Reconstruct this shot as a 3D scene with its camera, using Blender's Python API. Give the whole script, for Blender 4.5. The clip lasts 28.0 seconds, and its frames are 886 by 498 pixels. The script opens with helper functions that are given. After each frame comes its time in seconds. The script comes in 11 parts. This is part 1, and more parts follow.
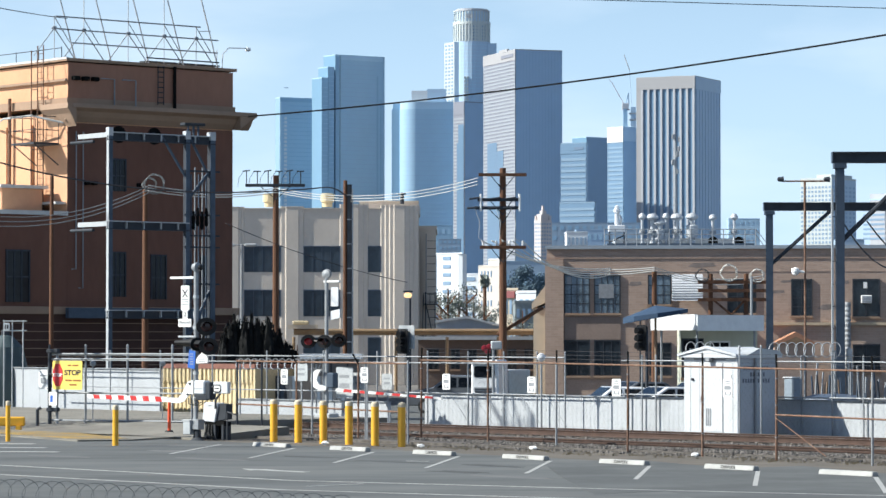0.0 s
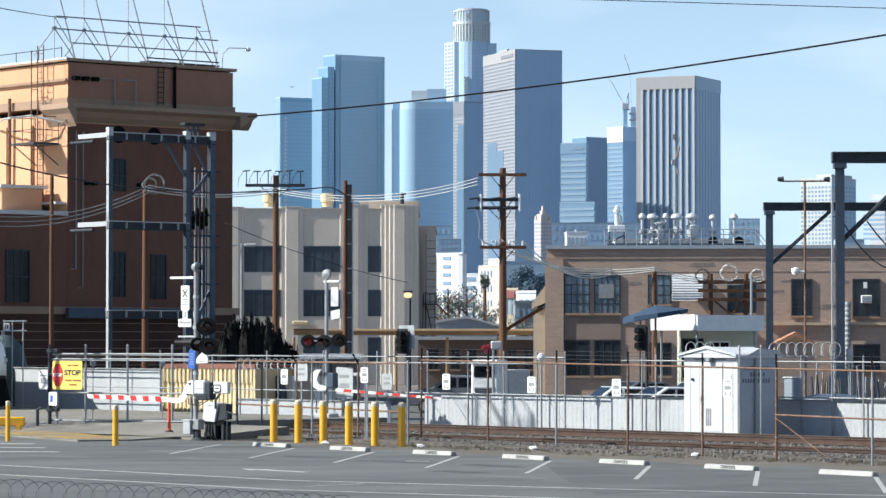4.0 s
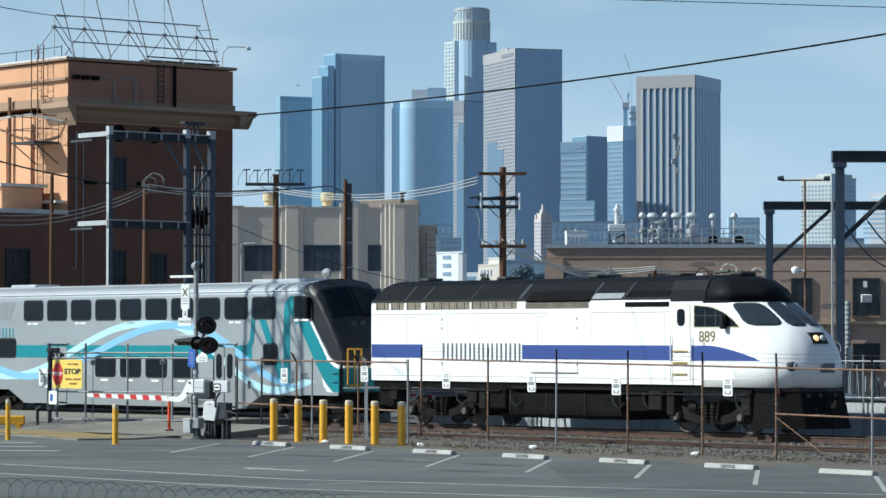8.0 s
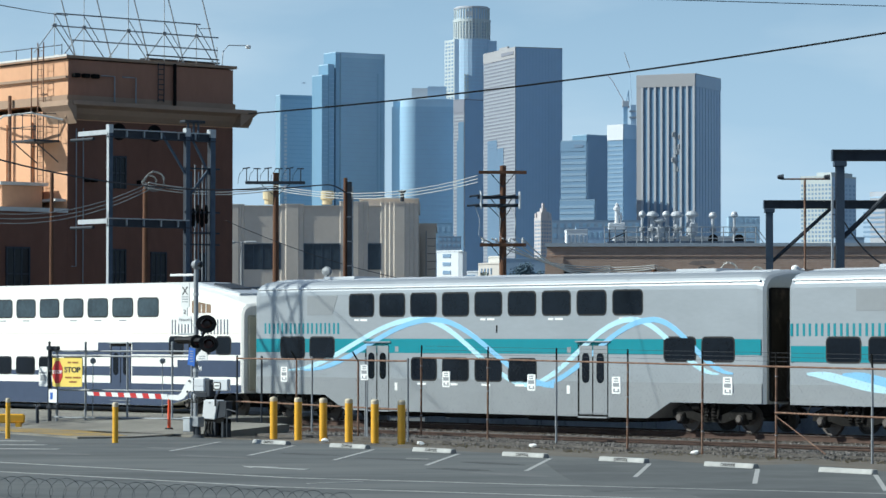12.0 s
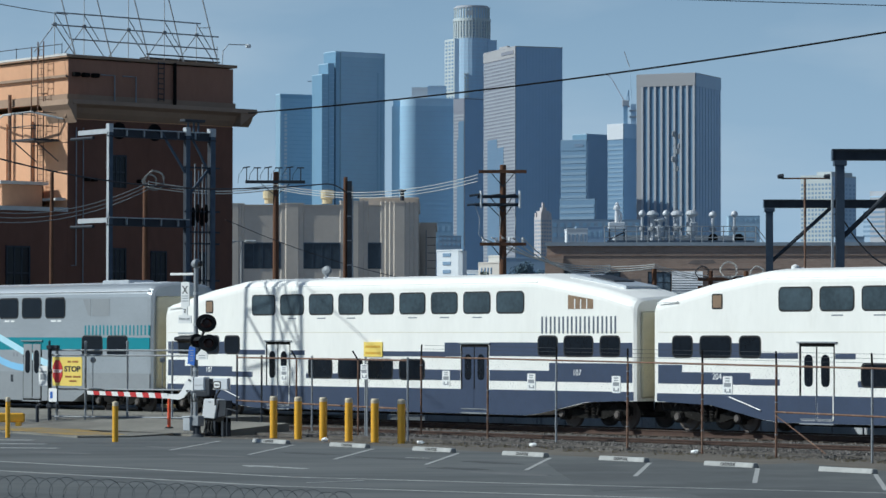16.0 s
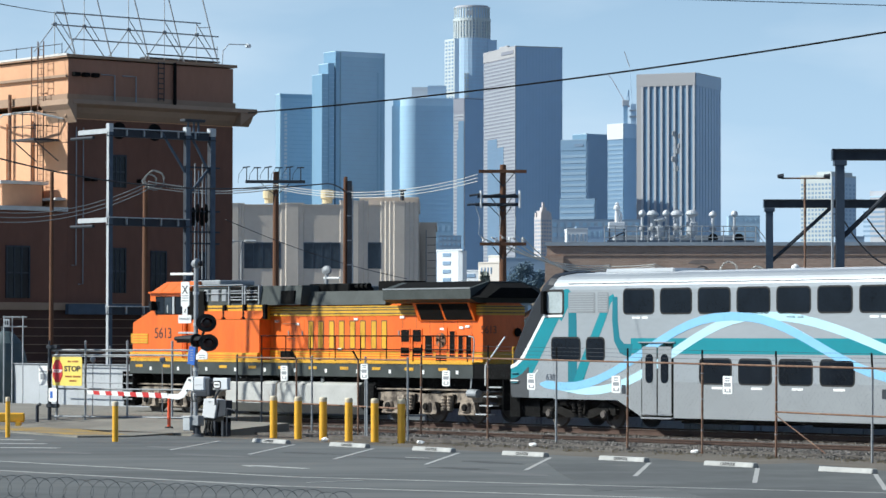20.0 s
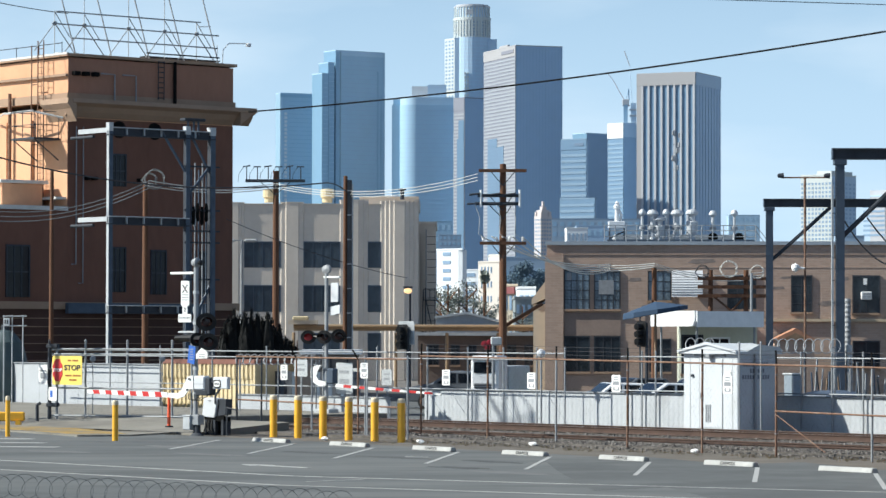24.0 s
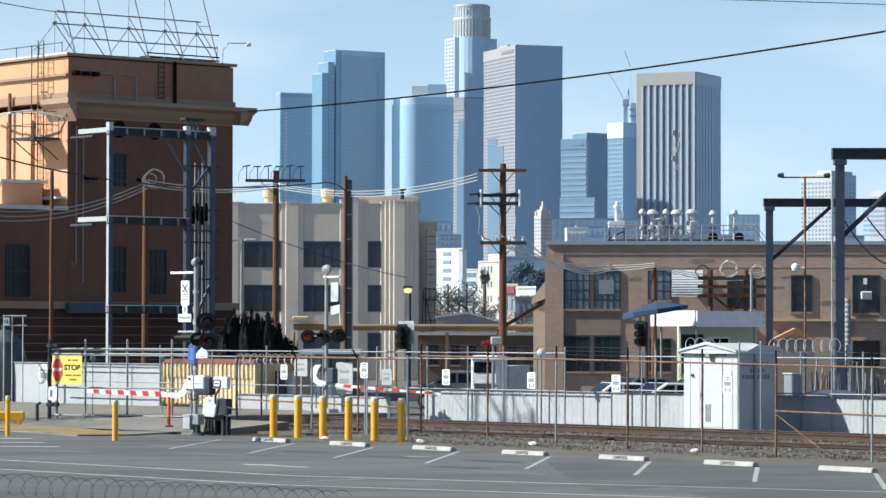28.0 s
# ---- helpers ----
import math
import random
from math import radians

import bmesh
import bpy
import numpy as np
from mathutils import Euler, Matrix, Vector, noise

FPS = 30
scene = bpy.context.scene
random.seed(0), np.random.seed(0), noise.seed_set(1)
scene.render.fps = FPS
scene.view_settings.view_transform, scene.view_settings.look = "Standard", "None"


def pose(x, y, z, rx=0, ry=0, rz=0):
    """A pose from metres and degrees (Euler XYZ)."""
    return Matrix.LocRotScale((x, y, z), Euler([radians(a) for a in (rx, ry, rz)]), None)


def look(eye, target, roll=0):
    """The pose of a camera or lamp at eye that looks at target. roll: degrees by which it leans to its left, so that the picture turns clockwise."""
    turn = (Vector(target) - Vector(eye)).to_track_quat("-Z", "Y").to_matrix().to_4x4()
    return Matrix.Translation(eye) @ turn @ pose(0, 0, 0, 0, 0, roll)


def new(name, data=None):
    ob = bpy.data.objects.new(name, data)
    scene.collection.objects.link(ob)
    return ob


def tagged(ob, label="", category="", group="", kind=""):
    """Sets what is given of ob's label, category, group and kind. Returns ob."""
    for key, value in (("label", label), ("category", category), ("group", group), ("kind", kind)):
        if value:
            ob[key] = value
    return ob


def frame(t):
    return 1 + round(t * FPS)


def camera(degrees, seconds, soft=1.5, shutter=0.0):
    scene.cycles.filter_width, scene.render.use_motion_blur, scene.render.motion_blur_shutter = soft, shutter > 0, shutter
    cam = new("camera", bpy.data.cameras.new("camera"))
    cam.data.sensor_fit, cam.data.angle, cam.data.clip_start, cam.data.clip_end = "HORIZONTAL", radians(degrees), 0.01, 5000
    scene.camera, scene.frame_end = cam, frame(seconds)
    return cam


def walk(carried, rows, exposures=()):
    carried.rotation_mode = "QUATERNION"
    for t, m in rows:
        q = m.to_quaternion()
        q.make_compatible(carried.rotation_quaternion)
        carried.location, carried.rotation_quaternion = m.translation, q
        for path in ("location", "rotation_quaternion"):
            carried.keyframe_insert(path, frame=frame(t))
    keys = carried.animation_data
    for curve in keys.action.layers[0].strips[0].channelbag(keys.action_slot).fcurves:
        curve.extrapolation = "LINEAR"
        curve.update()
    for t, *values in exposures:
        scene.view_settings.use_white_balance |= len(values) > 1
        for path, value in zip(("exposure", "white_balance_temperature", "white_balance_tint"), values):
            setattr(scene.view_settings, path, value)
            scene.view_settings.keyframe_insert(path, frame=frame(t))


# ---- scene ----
# The track runs through (0, 108); s is measured along it, n across it, away from the camera.
EYE = (0.0, 0.0, 2.77)
SD, CD, Y0 = 0.64738, 0.76217, 108.0
TRACK_DEG = -49.656

cam = camera(15.53, 28.0, 1.5)
TILT = [(0, 0.0283, 0.0), (3.5, 0.0283, 0.0), (6, 0.02825, 0.0), (8, 0.02798, 0.02), (10, 0.02779, 0.035), (11, 0.02757, 0.05),
        (12.5, 0.02753, 0.055), (15, 0.02733, 0.07), (17, 0.0273, 0.075), (20, 0.02725, 0.08), (21.5, 0.02715, 0.085),
        (25, 0.02696, 0.10), (28, 0.02691, 0.105)]
EXPOSE = [(0, 0.87, 6420, 5), (5, 0.87, 6420, 5), (6, 0.8, 6370, 4), (7, 0.63, 6320, 2), (8, 0.38, 6110, -1), (9.5, 0.33, 6080, -1), (11, 0.40, 6070, -1), (12.5, 0.35, 6050, -1), (15, -0.02, 5890, 1), (17, -0.08, 5880, 0),
          (18.5, 0.30, 6020, 0), (19.5, 0.46, 6140, 1), (20, 0.56, 6190, 3), (21, 0.68, 6350, 3), (28, 0.75, 6420, 4)]
walk(cam, [(t, look(EYE, (0, 100, 2.77 + 100 * up), roll)) for t, up, roll in TILT],
     exposures=EXPOSE)

# ---- light ----
SUN_EL = 38.0
SUN = Vector((-0.995, -0.10, 0.0)).normalized() * math.cos(radians(SUN_EL)) + Vector((0, 0, math.sin(radians(SUN_EL))))
world = bpy.data.worlds.new("sky")
scene.world = world
world.use_nodes = True
wt = world.node_tree
for nd in list(wt.nodes):
    wt.nodes.remove(nd)
sky = wt.nodes.new("ShaderNodeTexSky")
sky.sky_type, sky.sun_disc = "NISHITA", False
sky.sun_elevation, sky.sun_rotation = radians(SUN_EL), math.atan2(SUN.x, SUN.y)
sky.air_density, sky.dust_density, sky.ozone_density, sky.altitude = 1.0, 0.6, 3.0, 90
tc = wt.nodes.new("ShaderNodeTexCoord")
mp = wt.nodes.new("ShaderNodeMapping")
mp.inputs["Scale"].default_value = (6.0, 6.0, 22.0)
cl = wt.nodes.new("ShaderNodeTexNoise")
cl.inputs["Scale"].default_value, cl.inputs["Detail"].default_value, cl.inputs["Roughness"].default_value = 1.6, 5, 0.5
ra = wt.nodes.new("ShaderNodeMapRange")
ra.inputs["From Min"].default_value, ra.inputs["From Max"].default_value = 0.42, 0.74
ra.inputs["To Max"].default_value = 0.36
tint = wt.nodes.new("ShaderNodeMix")
tint.data_type, tint.blend_type = "RGBA", "MULTIPLY"
tint.inputs[0].default_value = 1.0
tint.inputs[7].default_value = (0.68, 0.84, 1.02, 1)
mixc = wt.nodes.new("ShaderNodeMix")
mixc.data_type = "RGBA"
mixc.inputs[7].default_value = (10.4, 11.3, 12.6, 1)
# pale haze low over the horizon, all round
sep = wt.nodes.new("ShaderNodeSeparateXYZ")
hz = wt.nodes.new("ShaderNodeMapRange")
hz.interpolation_type = "SMOOTHSTEP"
hz.inputs["From Min"].default_value, hz.inputs["From Max"].default_value = -0.02, 0.26
hz.inputs["To Min"].default_value, hz.inputs["To Max"].default_value = 0.93, 0.0
haze = wt.nodes.new("ShaderNodeMix")
haze.data_type = "RGBA"
haze.inputs[7].default_value = (7.4, 9.66, 12.6, 1)
bg = wt.nodes.new("ShaderNodeBackground")
bg.inputs["Strength"].default_value = 0.055
wo = wt.nodes.new("ShaderNodeOutputWorld")
wt.links.new(tc.outputs["Generated"], mp.inputs["Vector"])
wt.links.new(mp.outputs[0], cl.inputs["Vector"])
wt.links.new(cl.outputs[0], ra.inputs["Value"])
wt.links.new(sky.outputs[0], tint.inputs[6])
wt.links.new(ra.outputs[0], mixc.inputs[0])
wt.links.new(tc.outputs["Generated"], sep.inputs[0])
wt.links.new(sep.outputs["Z"], hz.inputs["Value"])
wt.links.new(tint.outputs[2], haze.inputs[6])
wt.links.new(hz.outputs[0], haze.inputs[0])
wt.links.new(haze.outputs[2], mixc.inputs[6])
wt.links.new(mixc.outputs[2], bg.inputs["Color"])
wt.links.new(bg.outputs[0], wo.inputs["Surface"])
sun_data = bpy.data.lights.new("sun", "SUN")
sun_data.energy, sun_data.angle, sun_data.color = 4.5, radians(0.53), (1.0, 0.955, 0.90)
sun = new("sun", sun_data)
sun.matrix_basis = look(SUN * 100, (0, 0, 0))

# ---- materials ----


def mat(name, color, rough=0.6, metal=0.0, vary=0.12, scale=3.0, bump=0.0, spec=0.5, dirt=None, dirt_at=0.55, stretch=(1, 1, 1), piece=0.0, emit=0.0, coat=0.0):
    """A painted, stained or raw surface: colour varied at two scales, optional dirt of its own colour, optional relief."""
    m = bpy.data.materials.new(name)
    m.use_nodes = True
    nt = m.node_tree
    b = nt.nodes["Principled BSDF"]
    b.inputs["Roughness"].default_value, b.inputs["Metallic"].default_value = rough, metal
    b.inputs["Specular IOR Level"].default_value = spec
    b.inputs["Coat Weight"].default_value = coat
    tx = nt.nodes.new("ShaderNodeTexCoord")
    ma = nt.nodes.new("ShaderNodeMapping")
    ma.inputs["Scale"].default_value = stretch
    nt.links.new(tx.outputs["Object"], ma.inputs["Vector"])
    n1 = nt.nodes.new("ShaderNodeTexNoise")
    n1.inputs["Scale"].default_value, n1.inputs["Detail"].default_value = scale, 4
    n2 = nt.nodes.new("ShaderNodeTexNoise")
    n2.inputs["Scale"].default_value, n2.inputs["Detail"].default_value = scale * 9.3, 3
    for n in (n1, n2):
        nt.links.new(ma.outputs[0], n.inputs["Vector"])
    ad = nt.nodes.new("ShaderNodeMath")
    ad.operation = "MULTIPLY_ADD"
    ad.inputs[1].default_value = 0.45
    nt.links.new(n2.outputs[0], ad.inputs[0])
    nt.links.new(n1.outputs[0], ad.inputs[2])
    r = nt.nodes.new("ShaderNodeMapRange")
    r.inputs["From Min"].default_value, r.inputs["From Max"].default_value = 0.45, 1.0
    r.inputs["To Min"].default_value, r.inputs["To Max"].default_value = 1 - vary, 1 + vary
    nt.links.new(ad.outputs[0], r.inputs["Value"])
    hs = nt.nodes.new("ShaderNodeHueSaturation")
    hs.inputs["Color"].default_value = (*color, 1)
    val = r.outputs[0]
    if piece:
        oi = nt.nodes.new("ShaderNodeObjectInfo")
        pr = nt.nodes.new("ShaderNodeMapRange")
        pr.inputs["To Min"].default_value, pr.inputs["To Max"].default_value = 1 - piece, 1 + piece
        nt.links.new(oi.outputs["Random"], pr.inputs["Value"])
        mu = nt.nodes.new("ShaderNodeMath")
        mu.operation = "MULTIPLY"
        nt.links.new(val, mu.inputs[0])
        nt.links.new(pr.outputs[0], mu.inputs[1])
        val = mu.outputs[0]
    nt.links.new(val, hs.inputs["Value"])
    out = hs.outputs[0]
    if dirt:
        d = nt.nodes.new("ShaderNodeTexNoise")
        d.inputs["Scale"].default_value, d.inputs["Detail"].default_value, d.inputs["Roughness"].default_value = scale * 0.6, 6, 0.65
        nt.links.new(ma.outputs[0], d.inputs["Vector"])
        dr = nt.nodes.new("ShaderNodeMapRange")
        dr.inputs["From Min"].default_value, dr.inputs["From Max"].default_value = dirt_at, dirt_at + 0.16
        nt.links.new(d.outputs[0], dr.inputs["Value"])
        mx = nt.nodes.new("ShaderNodeMix")
        mx.data_type = "RGBA"
        mx.inputs[7].default_value = (*dirt, 1)
        nt.links.new(dr.outputs[0], mx.inputs[0])
        nt.links.new(out, mx.inputs[6])
        out = mx.outputs[2]
    nt.links.new(out, b.inputs["Base Color"])
    if bump:
        bu = nt.nodes.new("ShaderNodeBump")
        bu.inputs["Strength"].default_value, bu.inputs["Distance"].default_value = bump, 0.03
        nt.links.new(ad.outputs[0], bu.inputs["Height"])
        nt.links.new(bu.outputs[0], b.inputs["Normal"])
    if emit:
        b.inputs["Emission Color"].default_value = (*color, 1)
        b.inputs["Emission Strength"].default_value = emit
    return m


def brick_mat(name, c1, c2, mortar, width, height, rough=0.85, bump=0.4, across="XZ"):
    """Coursed masonry too fine to pick apart: the courses run along local x."""
    m = mat(name, c1, rough, vary=0.2, scale=0.6)
    nt = m.node_tree
    b = nt.nodes["Principled BSDF"]
    tx = nt.nodes.new("ShaderNodeTexCoord")
    se = nt.nodes.new("ShaderNodeSeparateXYZ")
    co = nt.nodes.new("ShaderNodeCombineXYZ")
    nt.links.new(tx.outputs["Object"], se.inputs[0])
    nt.links.new(se.outputs[across[0]], co.inputs["X"])
    nt.links.new(se.outputs["Z"], co.inputs["Y"])
    br = nt.nodes.new("ShaderNodeTexBrick")
    br.inputs["Color1"].default_value, br.inputs["Color2"].default_value = (*c1, 1), (*c2, 1)
    br.inputs["Mortar"].default_value = (*mortar, 1)
    br.inputs["Scale"].default_value = 1.0
    br.inputs["Brick Width"].default_value, br.inputs["Row Height"].default_value = width, height
    br.inputs["Mortar Size"].default_value = height * 0.09
    nt.links.new(co.outputs[0], br.inputs["Vector"])
    old = b.inputs["Base Color"].links[0].from_socket
    mx = nt.nodes.new("ShaderNodeMix")
    mx.data_type, mx.blend_type = "RGBA", "MIX"
    mx.inputs[0].default_value = 0.6
    nt.links.new(old, mx.inputs[6])
    nt.links.new(br.outputs["Color"], mx.inputs[7])
    nt.links.new(mx.outputs[2], b.inputs["Base Color"])
    bu = nt.nodes.new("ShaderNodeBump")
    bu.inputs["Strength"].default_value, bu.inputs["Distance"].default_value = bump, 0.01
    bu.invert = True
    nt.links.new(br.outputs["Fac"], bu.inputs["Height"])
    nt.links.new(bu.outputs[0], b.inputs["Normal"])
    return m


ASPHALT = mat("asphalt", (0.106, 0.112, 0.112), 0.9, vary=0.24, scale=0.45, bump=0.25, spec=0.2, dirt=(0.140, 0.146, 0.143), dirt_at=0.46, stretch=(0.35, 1, 1))
YARD = mat("yard_asphalt", (0.085, 0.082, 0.078), 0.9, vary=0.25, scale=0.3, bump=0.2, spec=0.2, dirt=(0.13, 0.12, 0.105), dirt_at=0.5)
DIRT = mat("dirt", (0.112, 0.097, 0.077), 0.95, vary=0.3, scale=0.8, bump=0.5, dirt=(0.10, 0.085, 0.07), dirt_at=0.52)
GROUND = mat("ground", (0.13, 0.12, 0.11), 0.95, vary=0.25, scale=0.05, dirt=(0.10, 0.11, 0.08), dirt_at=0.55)
PAVE = mat("pavement_concrete", (0.20, 0.188, 0.16), 0.9, vary=0.2, scale=0.5, bump=0.2, dirt=(0.14, 0.13, 0.112), dirt_at=0.5)
CONCRETE = mat("concrete", (0.34, 0.315, 0.27), 0.85, vary=0.15, scale=0.9, bump=0.2, dirt=(0.24, 0.22, 0.2), dirt_at=0.56)
BALLAST = mat("ballast", (0.108, 0.097, 0.087), 0.95, vary=0.5, scale=4.0, bump=1.0, dirt=(0.08, 0.07, 0.06), dirt_at=0.5)
STONE = mat("stone", (0.135, 0.123, 0.111), 0.9, vary=0.25, scale=2.0)
ISLE = STONE.node_tree.nodes.new("ShaderNodeNewGeometry")
ISLE_R = STONE.node_tree.nodes.new("ShaderNodeMapRange")
ISLE_R.inputs["To Min"].default_value, ISLE_R.inputs["To Max"].default_value = 0.35, 1.5
ISLE_H = STONE.node_tree.nodes.new("ShaderNodeHueSaturation")
STONE.node_tree.links.new(ISLE.outputs["Random Per Island"], ISLE_R.inputs["Value"])
STONE.node_tree.links.new(ISLE_R.outputs[0], ISLE_H.inputs["Value"])
STONE.node_tree.links.new(STONE.node_tree.nodes["Principled BSDF"].inputs["Base Color"].links[0].from_socket, ISLE_H.inputs["Color"])
STONE.node_tree.links.new(ISLE_H.outputs[0], STONE.node_tree.nodes["Principled BSDF"].inputs["Base Color"])
RAIL_RUST = mat("rail_rust", (0.075, 0.045, 0.034), 0.85, vary=0.3, scale=3.0, metal=0.2)
RAIL_TOP = mat("rail_top", (0.55, 0.5, 0.46), 0.3, metal=0.9, vary=0.1)
TIE = mat("tie", (0.09, 0.07, 0.055), 0.9, vary=0.4, scale=5)
PAINT_WHITE = mat("paint_white", (0.36, 0.36, 0.345), 0.7, vary=0.18, scale=2.5, dirt=(0.27, 0.27, 0.26), dirt_at=0.56)
PAINT_YELLOW = mat("paint_yellow", (0.62, 0.36, 0.03), 0.6, vary=0.18, scale=2.0, dirt=(0.35, 0.26, 0.14), dirt_at=0.6)
BOLLARD = mat("bollard", (0.78, 0.41, 0.03), 0.45, vary=0.08, scale=4)
BOLLARD_CAP = mat("bollard_cap", (0.62, 0.53, 0.38), 0.7, vary=0.12, scale=6)
GALV = mat("galvanised", (0.27, 0.285, 0.30), 0.55, metal=0.15, vary=0.15, scale=5)
RUSTY = mat("rusty_steel", (0.17, 0.095, 0.062), 0.85, metal=0.1, vary=0.35, scale=6, dirt=(0.30, 0.205, 0.145), dirt_at=0.52)
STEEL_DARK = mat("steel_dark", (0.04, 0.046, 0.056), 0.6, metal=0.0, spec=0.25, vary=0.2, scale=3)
STEEL_BLUE = mat("steel_blue", (0.065, 0.09, 0.125), 0.55, metal=0.0, spec=0.3, vary=0.2, scale=3)
STEEL_PALE = mat("steel_pale", (0.46, 0.48, 0.49), 0.55, metal=0.3, vary=0.12, scale=3)
BLACK = mat("black_paint", (0.010, 0.010, 0.011), 0.45, vary=0.2, scale=4, spec=0.25)
BLACK_MATT = mat("black_matt", (0.007, 0.007, 0.007), 0.9, vary=0.3, scale=4, spec=0.1)
RUBBER = mat("rubber", (0.02, 0.02, 0.02), 0.85, vary=0.2)
WOOD_POLE = mat("wood_pole", (0.125, 0.056, 0.028), 0.85, vary=0.35, scale=2.0, bump=0.4, stretch=(4, 4, 0.3))
WOOD = mat("wood", (0.24, 0.16, 0.10), 0.8, vary=0.25, scale=3)
WALL_WHITE = mat("wall_corrugated", (0.41, 0.43, 0.45), 0.6, vary=0.08, scale=0.8, dirt=(0.34, 0.355, 0.37), dirt_at=0.55)
WALL_CREAM = mat("container_cream", (0.62, 0.51, 0.31), 0.6, vary=0.1, scale=1.0)
CABINET = mat("cabinet_white", (0.64, 0.66, 0.68), 0.45, vary=0.04, scale=1.5, dirt=(0.56, 0.56, 0.55), dirt_at=0.66)
SIGN_WHITE = mat("sign_white", (0.82, 0.82, 0.80), 0.5, vary=0.05)
SIGN_YELLOW = mat("sign_yellow", (0.83, 0.63, 0.14), 0.5, vary=0.05)
SIGN_RED = mat("sign_red", (0.55, 0.03, 0.03), 0.5, vary=0.08)
SIGN_BLUE = mat("sign_blue", (0.03, 0.13, 0.50), 0.5, vary=0.06)
SIGN_INK = mat("sign_ink", (0.03, 0.03, 0.03), 0.6, vary=0.1)
ORANGE_PLASTIC = mat("orange_plastic", (0.80, 0.10, 0.03), 0.5, vary=0.06)
WIRE = mat("wire", (0.035, 0.035, 0.04), 0.6, vary=0.1)
WIRE_GREY = mat("wire_grey", (0.20, 0.205, 0.205), 0.6, vary=0.15)
WIRE_PALE = mat("wire_pale", (0.58, 0.57, 0.53), 0.5, vary=0.1)
GLASS_DARK = mat("glass_dark", (0.006, 0.009, 0.014), 0.10, vary=0.5, scale=1.0, spec=0.2)
GLASS_TINT = mat("glass_tint", (0.022, 0.03, 0.038), 0.10, vary=0.6, scale=1.2, spec=0.4)
LENS_RED = mat("lens_red_lit", (0.22, 0.012, 0.02), 0.3, emit=0.05)
LENS_RED_OFF = mat("lens_red", (0.03, 0.008, 0.01), 0.2, vary=0.1)
LAMP_GLOW = mat("lamp_glow", (1.0, 0.62, 0.30), 0.3, emit=0.8)
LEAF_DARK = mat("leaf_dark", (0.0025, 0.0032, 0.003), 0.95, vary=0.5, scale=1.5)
# Leaf tone of the distant trees, with haze put into the colour.
LEAF = mat("leaf", (0.15, 0.17, 0.145), 0.7, vary=0.5, scale=0.5)

# ---- mesh helpers ----


def part(name, bm, material, parent=None, label="", kind="", smooth=False):
    """Links a bmesh as one mesh object under a thing or a part."""
    me = bpy.data.meshes.new(name)
    bm.to_mesh(me)
    bm.free()
    me.materials.append(material)
    if smooth:
        me.shade_smooth()
    ob = new(name, me)
    if parent:
        ob.parent = parent
    return tagged(ob, label, "", "", kind)


def share(name, me, parent, m):
    """One more piece on an existing mesh."""
    ob = new(name, me)
    ob.parent = parent
    ob.matrix_basis = m
    return ob


def thing(name, label, category, m=None, group="", kind=""):
    ob = new(name)
    ob.empty_display_size = 0.2
    if m is not None:
        ob.matrix_basis = m
    return tagged(ob, label, category, group, kind)


def at(s, n, z=0.0, turn=0.0):
    """A pose by the track: s along, n across, x along the train's way."""
    return pose(s * SD + n * CD, Y0 - s * CD + n * SD, z, 0, 0, TRACK_DEG + turn)


def spot(s, n):
    return (s * SD + n * CD, Y0 - s * CD + n * SD)


def box(bm, x0, x1, y0, y1, z0, z1):
    v = [bm.verts.new(p) for p in ((x0, y0, z0), (x1, y0, z0), (x1, y1, z0), (x0, y1, z0), (x0, y0, z1), (x1, y0, z1), (x1, y1, z1), (x0, y1, z1))]
    for f in ((3, 2, 1, 0), (4, 5, 6, 7), (0, 1, 5, 4), (1, 2, 6, 5), (2, 3, 7, 6), (3, 0, 4, 7)):
        bm.faces.new([v[i] for i in f])
    return bm


def bevelled(bm, w=0.02, seg=1):
    bmesh.ops.bevel(bm, geom=bm.edges[:], offset=w, segments=seg, affect="EDGES", profile=0.5)
    return bm


def B(*boxes):
    bm = bmesh.new()
    for b in boxes:
        box(bm, *b)
    return bm


def BV(w, *b):
    return bevelled(B(b), w)


def rod(bm, p, q, r, seg=8, r2=None):
    """A round bar from p to q."""
    p, q = Vector(p), Vector(q)
    r2 = r if r2 is None else r2
    ax = (q - p).normalized()
    u = ax.orthogonal().normalized()
    w = ax.cross(u)
    a = [bm.verts.new(p + (u * math.cos(k * 2 * math.pi / seg) + w * math.sin(k * 2 * math.pi / seg)) * r) for k in range(seg)]
    b = [bm.verts.new(q + (u * math.cos(k * 2 * math.pi / seg) + w * math.sin(k * 2 * math.pi / seg)) * r2) for k in range(seg)]
    for k in range(seg):
        bm.faces.new((a[k], a[(k + 1) % seg], b[(k + 1) % seg], b[k]))
    bm.faces.new(a[::-1])
    bm.faces.new(b)
    return bm


def rods(r, *pairs, seg=8):
    bm = bmesh.new()
    for p, q in pairs:
        rod(bm, p, q, r, seg)
    return bm


def pipe(points, r, seg=6):
    """One bent tube through all points."""
    pts = [Vector(p) for p in points]
    rings, u = [], None
    for i, p in enumerate(pts):
        ax = (pts[min(i + 1, len(pts) - 1)] - pts[max(i - 1, 0)]).normalized()
        u = ax.orthogonal().normalized() if u is None else (u - ax * u.dot(ax)).normalized()
        w = ax.cross(u)
        rings.append([p + (u * math.cos(k * 2 * math.pi / seg) + w * math.sin(k * 2 * math.pi / seg)) * r for k in range(seg)])
    return loft(rings)


